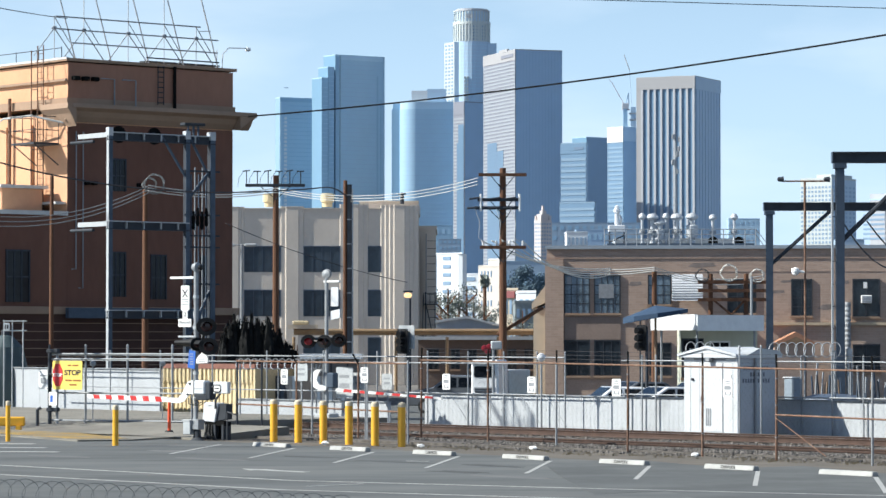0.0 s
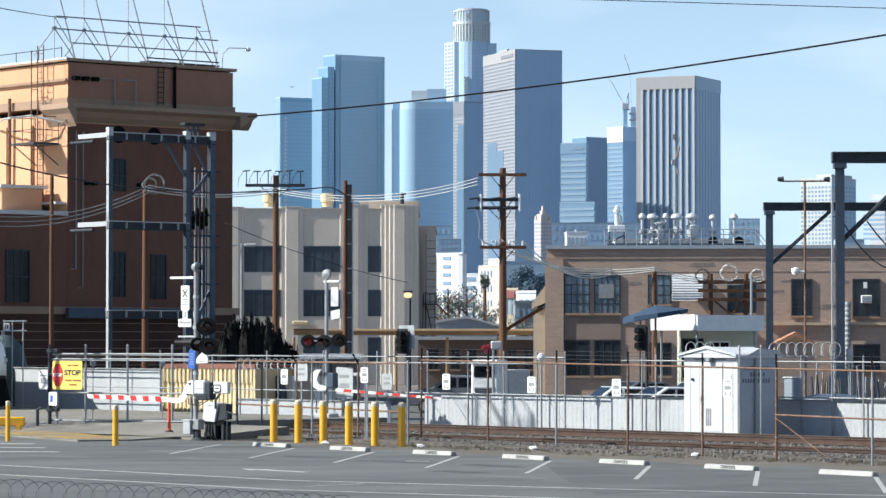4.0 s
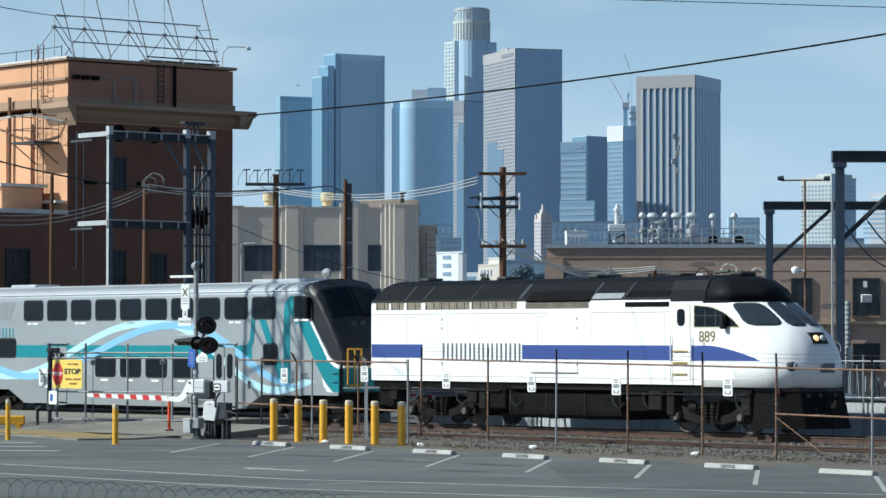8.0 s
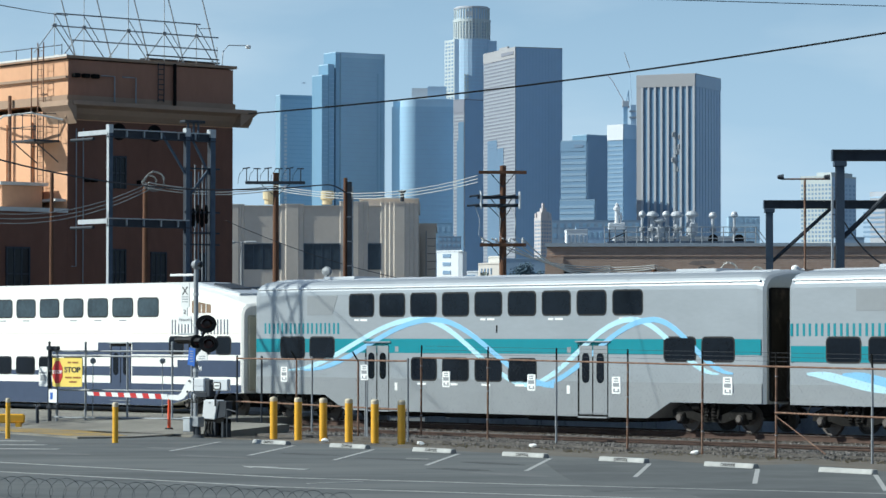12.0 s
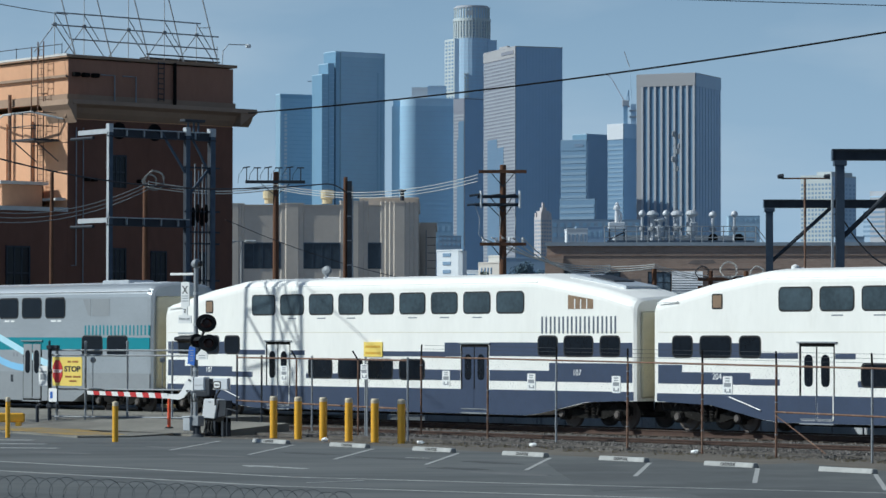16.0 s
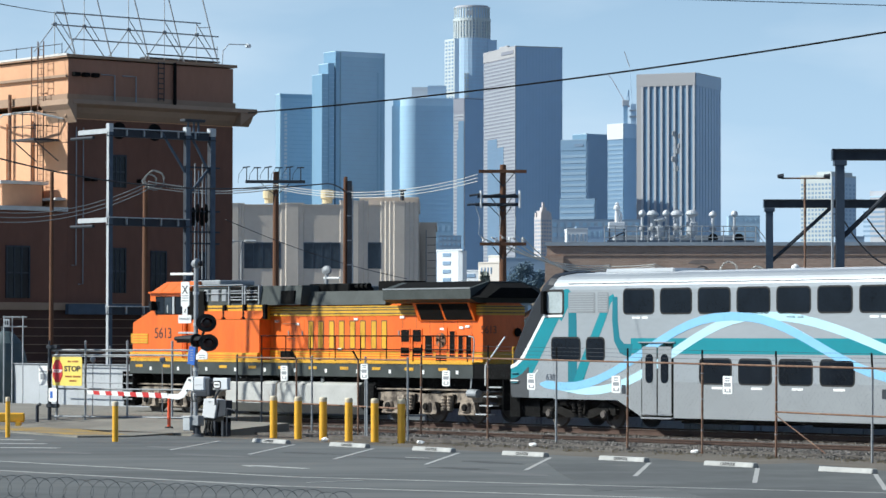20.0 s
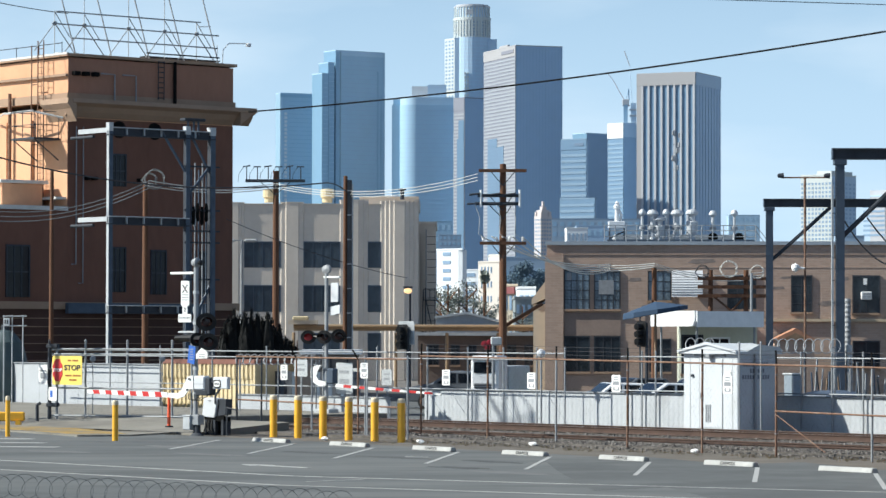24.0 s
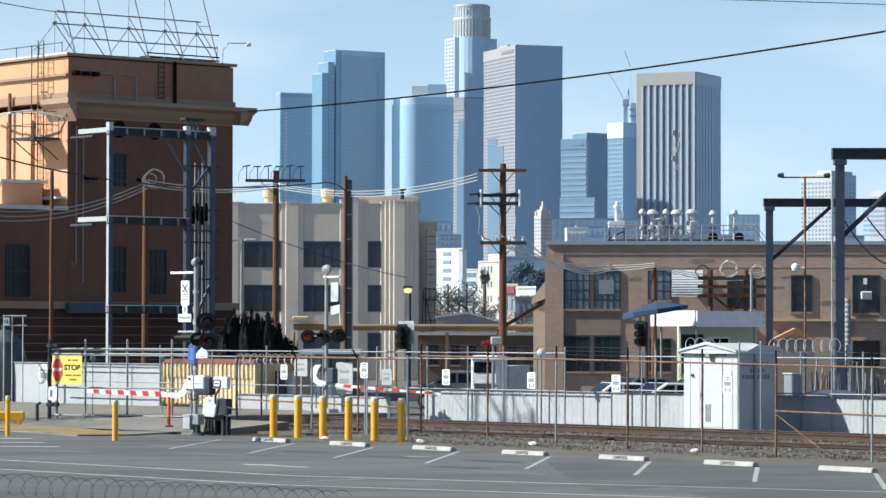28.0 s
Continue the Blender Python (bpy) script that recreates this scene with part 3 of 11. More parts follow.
def truck(car, xc, base, r, material, axles=2, name="truck"):
    """A bogie: side frames, bolster, springs, boxes and wheelsets."""
    t = thing(name, "", "")
    t.parent = car
    t.matrix_basis = pose(xc, 0, -0.075)
    tr = t
    xs = [base * (i / (axles - 1) - 0.5) for i in range(axles)]
    for side in (-1, 1):
        y = side * 1.12
        out = [(xs[0] - 0.42, 0.42), (xs[0] - 0.42, 0.66), (xs[0] + 0.1, 0.86), (xs[0] + 0.55, 0.62), (-0.35, 0.52), (0.35, 0.52), (xs[-1] - 0.55, 0.62), (xs[-1] - 0.1, 0.86), (xs[-1] + 0.42, 0.66), (xs[-1] + 0.42, 0.42), (xs[-1] - 0.3, 0.42), (0.55, 0.30), (-0.55, 0.30), (xs[0] + 0.3, 0.42)]
        if axles == 3:
            out = [(xs[0] - 0.75, 0.72), (xs[0] - 0.75, 0.98), (xs[0] + 0.4, 1.04), (-0.5, 0.96), (0.5, 0.96), (xs[2] - 0.4, 1.04), (xs[2] + 0.75, 0.98), (xs[2] + 0.75, 0.72)]
            for x in reversed(xs):
                out += [(x + 0.34, 0.70), (x + 0.46, 0.3), (x - 0.46, 0.3), (x - 0.34, 0.70)]
                if x > xs[0]:
                    out.append((x - 0.95, 0.62))
            for x in xs:
                part("pedestal_cap", BV(0.02, x - 0.44, x + 0.44, y - 0.13, y + 0.1, 0.27, 0.35), material, tr)
            part("brake_cylinder", lathe([(0.0, -0.3), (0.14, -0.28), (0.14, 0.2), (0.0, 0.24)], "x", 12, (xs[2] + 0.5, y - 0.2, 1.0)), GALV, tr)
            part("brake_rod", rods(0.03, ((xs[0] - 0.6, y - 0.15, 1.1), (xs[2] + 0.3, y - 0.15, 1.1))), material, tr)
        part("side_frame", slab(out, "y", y - 0.09, y + 0.09), material, tr)
        for x in xs:
            part("axle_box", bevelled(B((x - 0.17, x + 0.17, y - 0.2, y + 0.1, r - 0.19, r + 0.17)), 0.05), material, tr)
            part("journal_cap", lathe([(0.0, -0.26 * 1), (0.10, -0.26), (0.13, -0.2), (0.13, 0.0)], "y", 12, (x, y, r)), TRUCK_DARK if material is not TRUCK_DARK else WHEEL_STEEL, tr)
        for x in [(a + b) / 2 for a, b in zip(xs, xs[1:])]:
            part("spring", lathe([(0.11, 0.42)] + [(0.11 if k % 2 else 0.075, 0.45 + k * 0.05) for k in range(9)] + [(0.1, 0.92)], "z", 10, (x - 0.15, y - 0.12 * (1 if side < 0 else -1), 0)), material, tr)
            part("spring", lathe([(0.11, 0.42)] + [(0.11 if k % 2 else 0.075, 0.45 + k * 0.05) for k in range(9)] + [(0.1, 0.92)], "z", 10, (x + 0.15, y - 0.12 * (1 if side < 0 else -1), 0)), material, tr)
            part("damper", rods(0.05, ((x + 0.32, y - 0.14 * (1 if side < 0 else -1), 0.42), (x + 0.42, y - 0.14 * (1 if side < 0 else -1), 0.95))), TRUCK_DARK, tr)
        part("brake_cylinder", lathe([(0.0, -0.2), (0.12, -0.2), (0.12, 0.12), (0.05, 0.14), (0.05, 0.28)], "x", 10, (xs[0] + 0.75, y - 0.13, 0.78)), material, tr)
    part("bolster", B((-0.3, 0.3, -1.2, 1.2, 0.45, 0.95)), TRUCK_DARK, tr)
    for x in xs:
        wheelset(tr, x, r)
    return tr


def coupler(car, x, way):
    part("coupler", bevelled(B((min(x, x + way * 0.55), max(x, x + way * 0.55), -0.12, 0.12, 0.72, 0.98)), 0.03), TRUCK_DARK, car)
    part("hose", pipe([(x, -0.45, 0.85), (x + way * 0.2, -0.47, 0.5), (x + way * 0.45, -0.45, 0.55)], 0.03), RUBBER, car)


def window(car, x0, x1, z0, z1, material=GLASS_DARK, r=0.12, y=-W, label=""):
    wn = part("window", slab(rounded(x0, x1, z0, z1, r), "y", y - 0.012, y + 0.03), material, car, label)
    frame_out = rounded(x0 - 0.05, x1 + 0.05, z0 - 0.05, z1 + 0.05, r + 0.04)
    part("window_gasket", slab(frame_out, "y", y - 0.006, y + 0.03), RUBBER, wn)
    return wn


def door(car, x0, x1, z0, z1, leaf, y=-W, panes=True):
    """A pair of sliding leaves, each with a tall pane, under a drip rail."""
    d = part("door", B((x0, x1, y - 0.004, y + 0.05, z0, z1)), BLACK_MATT, car)
    xm = (x0 + x1) / 2
    for a, b in ((x0 + 0.09, xm - 0.03), (xm + 0.03, x1 - 0.04)):
        part("door_leaf", B((a, b, y - 0.012, y + 0.03, z0 + 0.06, z1 - 0.1)), leaf, d)
        c = (a + b) / 2
        part("pane", slab(rounded(c - 0.17, c + 0.17, z0 + 1.05, z1 - 0.33, 0.15), "y", y - 0.018, y + 0.02), GLASS_DARK, d)
    part("drip_rail", B((x0 - 0.08, x1 + 0.1, y - 0.05, y + 0.03, z1 + 0.01, z1 + 0.05)), GALV, d)
    part("step", B((x0 + 0.05, x1 - 0.02, y - 0.05, y + 0.1, z0 - 0.05, z0 - 0.01)), GALV, d)
    part("step", B((x0 + 0.05, x1 - 0.02, y - 0.03, y + 0.1, z0 + 0.09, z0 + 0.12)), GALV, d)
    return d


def marks(car, x0, x1, z0, z1, n, material, y=-W):
    """The operator's name as a row of plain slim bars."""
    w = (x1 - x0) / n
    for i in range(n):
        a = x0 + i * w
        for u in (0.08, 0.56):
            part("name_bar", B((a + w * u, a + w * (u + 0.19), y - 0.006, y + 0.02, z0, z1)), material, car)


def swoosh(car, pts, width, material, lift=0.006):
    part("wave_stripe", ribbon(pts, -W - lift, 0.02, width), material, car)


def wave(x0, z0, x1, z1, k=14):
    """Half a cosine from one height to the other."""
    return [(x0 + (x1 - x0) * i / k, z0 + (z1 - z0) * (1 - math.cos(math.pi * i / k)) / 2) for i in range(k + 1)]


def silver_body(car, x0, x1, nose=0):
    """Body, lower skirt, roof and window rows of a bilevel coach; nose: +1 cab at the far end of x, -1 at the near end, 0 none."""
    st = []
    tab = [(x0, 0.82, 4.74), (x0 + 0.10, 0.82, 4.80), (x0 + 0.3, 0.82, 4.85), (4.5, 0.82, 4.86), (5.6, 0.31, 4.86), (20.6, 0.31, 4.86), (21.6, 0.82, 4.86), (x1 - 0.3, 0.82, 4.85), (x1 - 0.1, 0.82, 4.80), (x1, 0.82, 4.74)]
    for x, zb, zt in tab:
        ins = 0.10 if x in (x0, x1) else 0.03 if abs(x - x0) < 0.15 or abs(x - x1) < 0.15 else 0.0
        st.append(ring(x, zb, zt, W - ins))
    part("body", loft(st), SILVER, car, smooth=False)
    part("lower_panel", slab([(x0 + 0.12, 0.84), (4.5, 0.84), (5.6, 0.315), (20.6, 0.315), (21.6, 0.84), (x1 - 0.12, 0.84), (x1 - 0.12, 1.42), (x0 + 0.12, 1.42)], "y", -W - 0.003, -W + 0.05), SILVER_LOW, car)
    part("roof_rail", rods(0.035, ((x0 + 0.2, -W + 0.045, 4.50), (x1 - 0.2, -W + 0.045, 4.50))), CAR_ROOF, car)
    for y in (-0.75, -0.38, 0, 0.38):
        part("roof_rib", rods(0.03, ((x0 + 0.4, y, 4.83 if abs(y) < 0.5 else 4.79), (x1 - 0.4, y, 4.83 if abs(y) < 0.5 else 4.79)), seg=6), CAR_ROOF, car)
    part("roof_hatch", BV(0.04, 3.2, 5.0, -0.6, 0.6, 4.80, 4.93), CAR_ROOF, car)
    part("roof_hatch", BV(0.04, 20.9, 22.7, -0.6, 0.6, 4.80, 4.93), CAR_ROOF, car)
    part("underframe", B((5.9, 20.4, -1.25, 1.25, 0.22, 0.34)), TRUCK_DARK, car)
    for a, b in ((6.5, 9.2), (10.4, 13.1), (14.6, 19.0)):
        part("equipment_box", BV(0.03, a, b, -1.1, 1.1, 0.14, 0.3), TRUCK_DARK, car)


def silver_details(car, low, up_shift=0.0):
    for i in range(9):
        a = 5.87 + i * 1.649 + up_shift
        window(car, a, a + 1.29, 3.54, 4.26)
        if i % 2 == 0:
            part("placard", B((a + 0.25, a + 0.5, -W - 0.006, -W + 0.01, 3.36, 3.43)), SIGN_WHITE, car)
            part("placard", B((a + 0.58, a + 0.95, -W - 0.006, -W + 0.01, 3.36, 3.43)), SIGN_WHITE, car)
    for a, b in low:
        window(car, a, b, 1.40, 2.10)
        part("placard", B((a + 0.3, a + 0.75, -W - 0.008, -W + 0.01, 1.22, 1.29)), SIGN_WHITE, car)
    for x in (8.3, 16.9):
        part("service_plate", B((x, x + 0.15, -W - 0.006, -W + 0.01, 1.02, 1.28)), SIGN_WHITE, car)
        part("service_plate", B((x + 0.02, x + 0.2, -W - 0.006, -W + 0.01, 2.32, 2.5)), GALV, car)
    part("speaker_slot", B((13.5, 13.56, -W - 0.006, -W + 0.01, 2.95, 3.2)), BLACK_MATT, car)


def coach_silver(name, label):
    """Car that stands between two others: teal belt, a double wave along the side, doors at both ends."""
    car = thing(name, label, "railway coach", group="coaches of the train")
    silver_body(car, 0.42, 25.6)
    part("teal_belt", B((0.55, 25.45, -W - 0.004, -W + 0.02, 2.28, 2.76)), TEAL, car)
    silver_details(car, [(9.2, 10.47), (10.82, 12.1), (12.47, 13.75), (14.13, 15.43)])
    for a in (2.0, 3.67, 21.35, 23.0):
        window(car, a, a + 1.33, 2.10, 2.79)
    part("vent_grille", slab([(3.5, 3.58), (4.9, 3.58), (5.2, 4.24), (3.5, 4.24)], "y", -W - 0.008, -W + 0.02), SILVER_LOW, car)
    door(car, 6.71, 8.01, 0.34, 2.62, SILVER_LOW)
    door(car, 17.42, 18.83, 0.32, 2.65, SILVER_LOW)
    marks(car, 1.0, 5.4, 2.93, 3.30, 9, TEAL)
    thin = [0.05, 0.09, 0.13] + [0.17] * 12
    for mt, lift, (xa, za), xb, zb, (xc, zc) in ((SKY_B, 0.006, (2.4, 1.66), 9.6, 3.42, (15.2, 1.28)), (SKY_A, 0.009, (3.3, 1.66), 10.35, 3.40, (16.3, 1.27)),
                                                 (SKY_B, 0.0065, (14.9, 1.28), 19.9, 3.37, (23.7, 1.70)), (SKY_A, 0.0095, (15.4, 1.27), 20.85, 3.36, (24.3, 1.72))):
        swoosh(car, wave(xa, za, xb, zb), thin, mt, lift)
        swoosh(car, wave(xb, zb, xc, zc), 0.17 if xc < 20 else thin[::-1], mt, lift)
    letters("car_number", "233", 0.34, LOGO_GREY, car, pose(24.1, -W - 0.005, 1.24))
    for x, way in ((0.42, -1), (25.6, 1)):
        # The forward end wall is dark: the gap's shade is put into its colour.
        part("end_wall", BV(0.06, min(x, x + way * 0.06), max(x, x + way * 0.06), -1.3, 1.3, 0.9, 4.3), SILVER_LOW if way < 0 else TRUCK_DARK, car)
        part("diaphragm", BV(0.04, min(x, x + way * 0.38), max(x, x + way * 0.38), -0.6, 0.6, 1.0, 3.3), RUBBER, car)
        coupler(car, x, way)
    truck(car, 2.85, 2.56, 0.43, TRUCK_DARK)
    truck(car, 23.1, 2.56, 0.43, TRUCK_DARK)
    return car


def coach_cab(name, label, number, up0, low0, cab_low, dx=0.0):
    """Cab car, built with its driving end at high x; dx lengthens the driving end."""
    car = thing(name, label, "railway coach", group="coaches of the train")
    st = []
    for x, zb, zt, w in ((0.42, 0.82, 4.74, 1.4), (0.52, 0.82, 4.80, 1.47), (0.7, 0.82, 4.85, 1.5), (4.5, 0.82, 4.86, 1.5), (5.6, 0.31, 4.86, 1.5), (19.9, 0.31, 4.86, 1.5), (21.0, 0.82, 4.86, 1.5), (23.32 + dx, 0.82, 4.86, 1.5)):
        st.append(ring(x, zb, zt, w))
    part("body", loft(st), SILVER, car)
    # the sloping front: dark wedge, silver flank, teal and white bands
    hood = [ring(23.3 + dx, 0.86, 4.89, 1.485, 0.42), ring(23.62 + dx, 0.86, 4.93, 1.47, 0.42), ring(23.95 + dx, 0.86, 4.68, 1.46, 0.36), ring(24.35 + dx, 0.88, 4.12, 1.45, 0.26), ring(24.8 + dx, 0.9, 3.44, 1.43, 0.2), ring(25.15 + dx, 0.9, 2.88, 1.41, 0.18), ring(25.36 + dx, 0.9, 2.5, 1.38, 0.18), ring(25.44 + dx, 0.95, 2.2, 1.32, 0.18)]
    part("cab_hood", loft(hood), CAB_BLACK, car, "black sloping cab front")

    def flank(name, pts, material, out, y0=-W):
        return part(name, slab([(x + dx, z) for x, z in pts], "y", y0 - out, y0 + 0.06), material, car)
    flank("cab_side", [(23.3, 0.84), (25.3, 0.84), (25.36, 1.0), (25.36, 1.83), (24.8, 2.12), (23.82, 3.42), (23.74, 4.2), (23.3, 4.42)], SILVER, 0.0)
    part("cab_side", slab([(x + dx, z) for x, z in [(23.3, 0.84), (25.3, 0.84), (25.36, 1.83), (23.82, 3.42), (23.74, 4.2), (23.3, 4.42)]], "y", W - 0.06, W), SILVER, car)
    flank("teal_band", [(23.03, 3.42), (23.74, 3.42), (24.3, 2.72), (24.76, 2.1), (25.1, 1.86), (25.36, 1.77), (25.36, 0.97), (25.05, 0.97), (24.72, 1.2), (24.45, 1.48), (24.05, 1.98)], TEAL, 0.005)
    flank("white_band", [(23.7, 3.46), (23.84, 3.46), (24.4, 2.72), (24.86, 2.16), (25.15, 1.95), (25.37, 1.88), (25.37, 1.76), (25.08, 1.85), (24.74, 2.08), (24.28, 2.7)], SIGN_WHITE, 0.009)
    flank("white_wedge", [(24.42, 1.46), (24.74, 1.16), (25.05, 0.95), (24.72, 0.95), (24.52, 1.16)], SIGN_WHITE, 0.004)
    if dx:
        flank("lower_corner_panel", [(24.5, 0.845), (25.3, 0.845), (25.365, 1.0), (25.365, 1.44), (25.1, 1.48), (24.8, 1.62), (24.5, 1.84)], mat("corner_panel_grey", (0.055, 0.06, 0.066), 0.6, vary=0.15), 0.012)
        part("grab_rail", rods(0.02, ((24.95 + dx, -W - 0.05, 1.38), (25.34 + dx, -W - 0.05, 1.38))), SIGN_WHITE, car)
        part("scuff", slab([(24.05 + dx, 1.72), (24.4 + dx, 1.42), (24.42 + dx, 1.45), (24.07 + dx, 1.75)], "y", -W - 0.006, -W), SIGN_WHITE, car)
    front = part("front_skirt", B((25.3 + dx, 25.462 + dx, -1.34, 1.34, 0.98, 1.80)), TEAL, car, "teal skirt under the cab")
    part("white_line", B((25.3 + dx, 25.468 + dx, -1.35, 1.35, 1.80, 1.88)), SIGN_WHITE, front)
    part("white_line", B((25.3 + dx, 25.468 + dx, -1.35, 1.35, 1.08, 1.15)), SIGN_WHITE, front)
    for a in (1.32, 1.62):
        part("grab_rail", rods(0.02, ((25.0 + dx, -W - 0.04, a), (25.3 + dx, -W - 0.04, a))), TEAL_DARK, car)
    for sg in (-1, 1):
        part("windscreen", loft([[(23.98 + dx, sg * 0.08, 4.50), (23.98 + dx, sg * 1.18, 4.34), (24.02 + dx, sg * 1.18, 4.50), (24.02 + dx, sg * 0.08, 4.66)], [(24.62 + dx, sg * 0.08, 3.56), (24.62 + dx, sg * 1.28, 3.46), (24.72 + dx, sg * 1.28, 3.58), (24.72 + dx, sg * 0.08, 3.66)]]), GLASS_DARK, car)
        part("front_emblem", lathe([(0.09, 0.0), (0.14, 0.0), (0.14, 0.03), (0.09, 0.03)], "x", 16, (24.86 + dx, sg * 0.2 - 0.25, 3.30)), STEEL_DARK, car)
        part("headlight", lathe([(0.0, 0.06), (0.1, 0.06), (0.12, 0.0), (0.12, -0.1)], "x", 14, (25.44 + dx, sg * 0.55, 2.06)), STEEL_PALE, car)
    part("cab_visor", BV(0.02, 22.86 + dx, 23.74 + dx, -W - 0.03, -W, 3.42, 3.50), SIGN_WHITE, car)
    part("side_mirror", BV(0.02, 23.62 + dx, 23.78 + dx, -W - 0.16, -W + 0.02, 3.52, 4.26), BLACK_MATT, car)
    part("roof_rail", rods(0.035, ((0.6, -W + 0.045, 4.50), (23.3, -W + 0.045, 4.50))), CAR_ROOF, car)
    for y in (-0.75, -0.38, 0, 0.38):
        part("roof_rib", rods(0.03, ((0.8, y, 4.83 if abs(y) < 0.5 else 4.79), (23.2, y, 4.83 if abs(y) < 0.5 else 4.79)), seg=6), CAR_ROOF, car)
    part("roof_hatch", BV(0.04, 3.2, 5.0, -0.6, 0.6, 4.80, 4.95), CAR_ROOF, car)
    part("roof_hatch", BV(0.04, 19.3, 22.4, -0.7, 0.7, 4.80, 4.95), CAR_ROOF, car)
    part("lower_panel", slab([(0.54, 0.84), (4.5, 0.84), (5.6, 0.315), (19.9, 0.315), (21.0, 0.84), (23.3, 0.84), (23.3, 1.42), (0.54, 1.42)], "y", -W - 0.003, -W + 0.05), SILVER_LOW, car)
    part("underframe", B((5.9, 19.7, -1.25, 1.25, 0.22, 0.34)), TRUCK_DARK, car)
    for a, b in ((6.5, 9.2), (10.4, 13.1), (14.6, 18.6)):
        part("equipment_box", BV(0.03, a, b, -1.1, 1.1, 0.14, 0.3), TRUCK_DARK, car)
    for i in range(9 if dx else 10):
        a = up0 + i * 1.649
        window(car, a, a + 1.31, 3.54, 4.26)
        if i % 2 == 0:
            part("placard", B((a + 0.25, a + 0.5, -W - 0.006, -W + 0.01, 3.36, 3.43)), SIGN_WHITE, car)
            part("placard", B((a + 0.6, a + 0.95, -W - 0.006, -W + 0.01, 3.36, 3.43)), SIGN_WHITE, car)
    for a in (low0, low0 + 1.66, low0 + 3.32, low0 + 4.98):
        window(car, a, a + 1.3, 1.40, 2.11)
        part("placard", B((a + 0.35, a + 0.8, -W - 0.008, -W + 0.01, 1.22, 1.29)), SIGN_WHITE, car)
    for a, b in ((2.0, 3.3), (3.66, 4.98), *cab_low):
        low_z = 2.07 if dx else 1.92
        window(car, a, b, low_z if a > 20 else 2.1, low_z + 0.68 if a > 20 else 2.79)
    if dx:
        for a, b in ((22.03, 23.26), (21.4, 21.9)):
            vg = part("vent_grille", slab(rounded(a, b, 3.56, 4.21, 0.04), "y", -W - 0.01, -W + 0.02), SILVER_LOW, car)
            for k in range(8):
                part("grille_slat", B((a + 0.05, b - 0.05, -W - 0.02, -W, 3.6 + k * 0.075, 3.63 + k * 0.075)), SILVER, vg)
    part("vent_grille", slab([(3.15, 3.58), (4.35, 3.58), (4.35, 4.22), (3.15, 4.22)], "y", -W - 0.008, -W + 0.02), SILVER_LOW, car)
    part("vent_grille", slab([(4.42, 3.58), (4.6, 3.62), (4.95, 4.22), (4.42, 4.22)], "y", -W - 0.008, -W + 0.02), SILVER_LOW, car)
    part("cab_window", slab(rounded(22.9 + dx, 23.62 + dx, 3.56, 4.23, 0.08), "y", -W - 0.012, -W + 0.02), GLASS_CAB if dx else GLASS_DARK, car)
    part("cab_window_frame", slab(rounded(22.81 + dx, 23.72 + dx, 3.48, 4.31, 0.1), "y", -W - 0.007, -W + 0.02), RUBBER, car)
    for a, b in ((7.77, 9.1), (18.5, 19.92)) if dx else ((7.22, 8.6), (18.05, 19.43)):
        door(car, a, b, 0.32, 2.60, SILVER_LOW)
        for u in (b + 0.35, b + 0.6):
            part("service_plate", B((u, u + 0.13, -W - 0.008, -W + 0.01, 2.02, 2.17)), GALV, car)
        part("service_plate", B((b + 0.7, b + 0.88, -W - 0.008, -W + 0.01, 1.02, 1.3)), STEEL_DARK, car)
    belt = 0.2 if dx else 0.0
    part("teal_belt", B((0.55, 20.4, -W - 0.004, -W + 0.02, 2.08 + belt, 2.56 + belt)), TEAL, car)
    d = dx
    swoosh(car, [(22.42 + d, 1.02), (22.42 + d, 2.0), (22.42 + d, 3.2), (22.44 + d, 3.85)], [0.42, 0.42, 0.38, 0.36], TEAL_DARK, 0.0045)
    swoosh(car, [(22.40 + d, 3.62), (22.46 + d, 3.98), (22.68 + d, 4.16), (22.9 + d, 4.14)], [0.30, 0.34, 0.34, 0.3], TEAL, 0.005)
    swoosh(car, [(22.62 + d, 4.0), (22.86 + d, 3.7), (23.1 + d, 3.42)], [0.3, 0.34, 0.4], TEAL, 0.0052)
    swoosh(car, [(19.7 + d, 2.35), (20.15 + d, 2.44), (20.38 + d, 2.72), (20.46 + d, 3.3), (20.46 + d, 4.05)], [0.46, 0.34, 0.27, 0.25, 0.22], TEAL_DARK, 0.005)
    swoosh(car, [(20.52 + d, 4.1), (20.78 + d, 3.9), (21.05 + d, 3.4), (21.5 + d, 2.6), (21.95 + d, 1.8), (22.25 + d, 1.15)], [0.12, 0.26, 0.34, 0.36, 0.4, 0.4], TEAL, 0.0047)
    taper = [0.06, 0.12, 0.18, 0.23] + [0.26] * 11
    if dx:
        runs = ((SKY_B, 0.006, ((5.0, 1.46, 14.6, 3.43), (14.9, 3.43, 22.3, 1.10), (22.3, 1.10, 24.3, 1.26))), (SKY_A, 0.009, ((9.0, 1.58, 15.7, 3.41), (16.3, 3.41, 23.4, 1.22), (23.4, 1.22, 24.6, 1.28))))
    else:
        runs = ((SKY_B, 0.006, ((1.2, 1.74, 4.4, 1.33), (4.4, 1.33, 13.6, 3.36), (15.0, 3.35, 21.8, 0.98), (21.8, 0.98, 24.0, 1.3))), (SKY_A, 0.009, ((2.6, 1.73, 5.8, 1.34), (5.8, 1.34, 15.5, 3.30), (16.3, 3.28, 23.2, 1.12))))
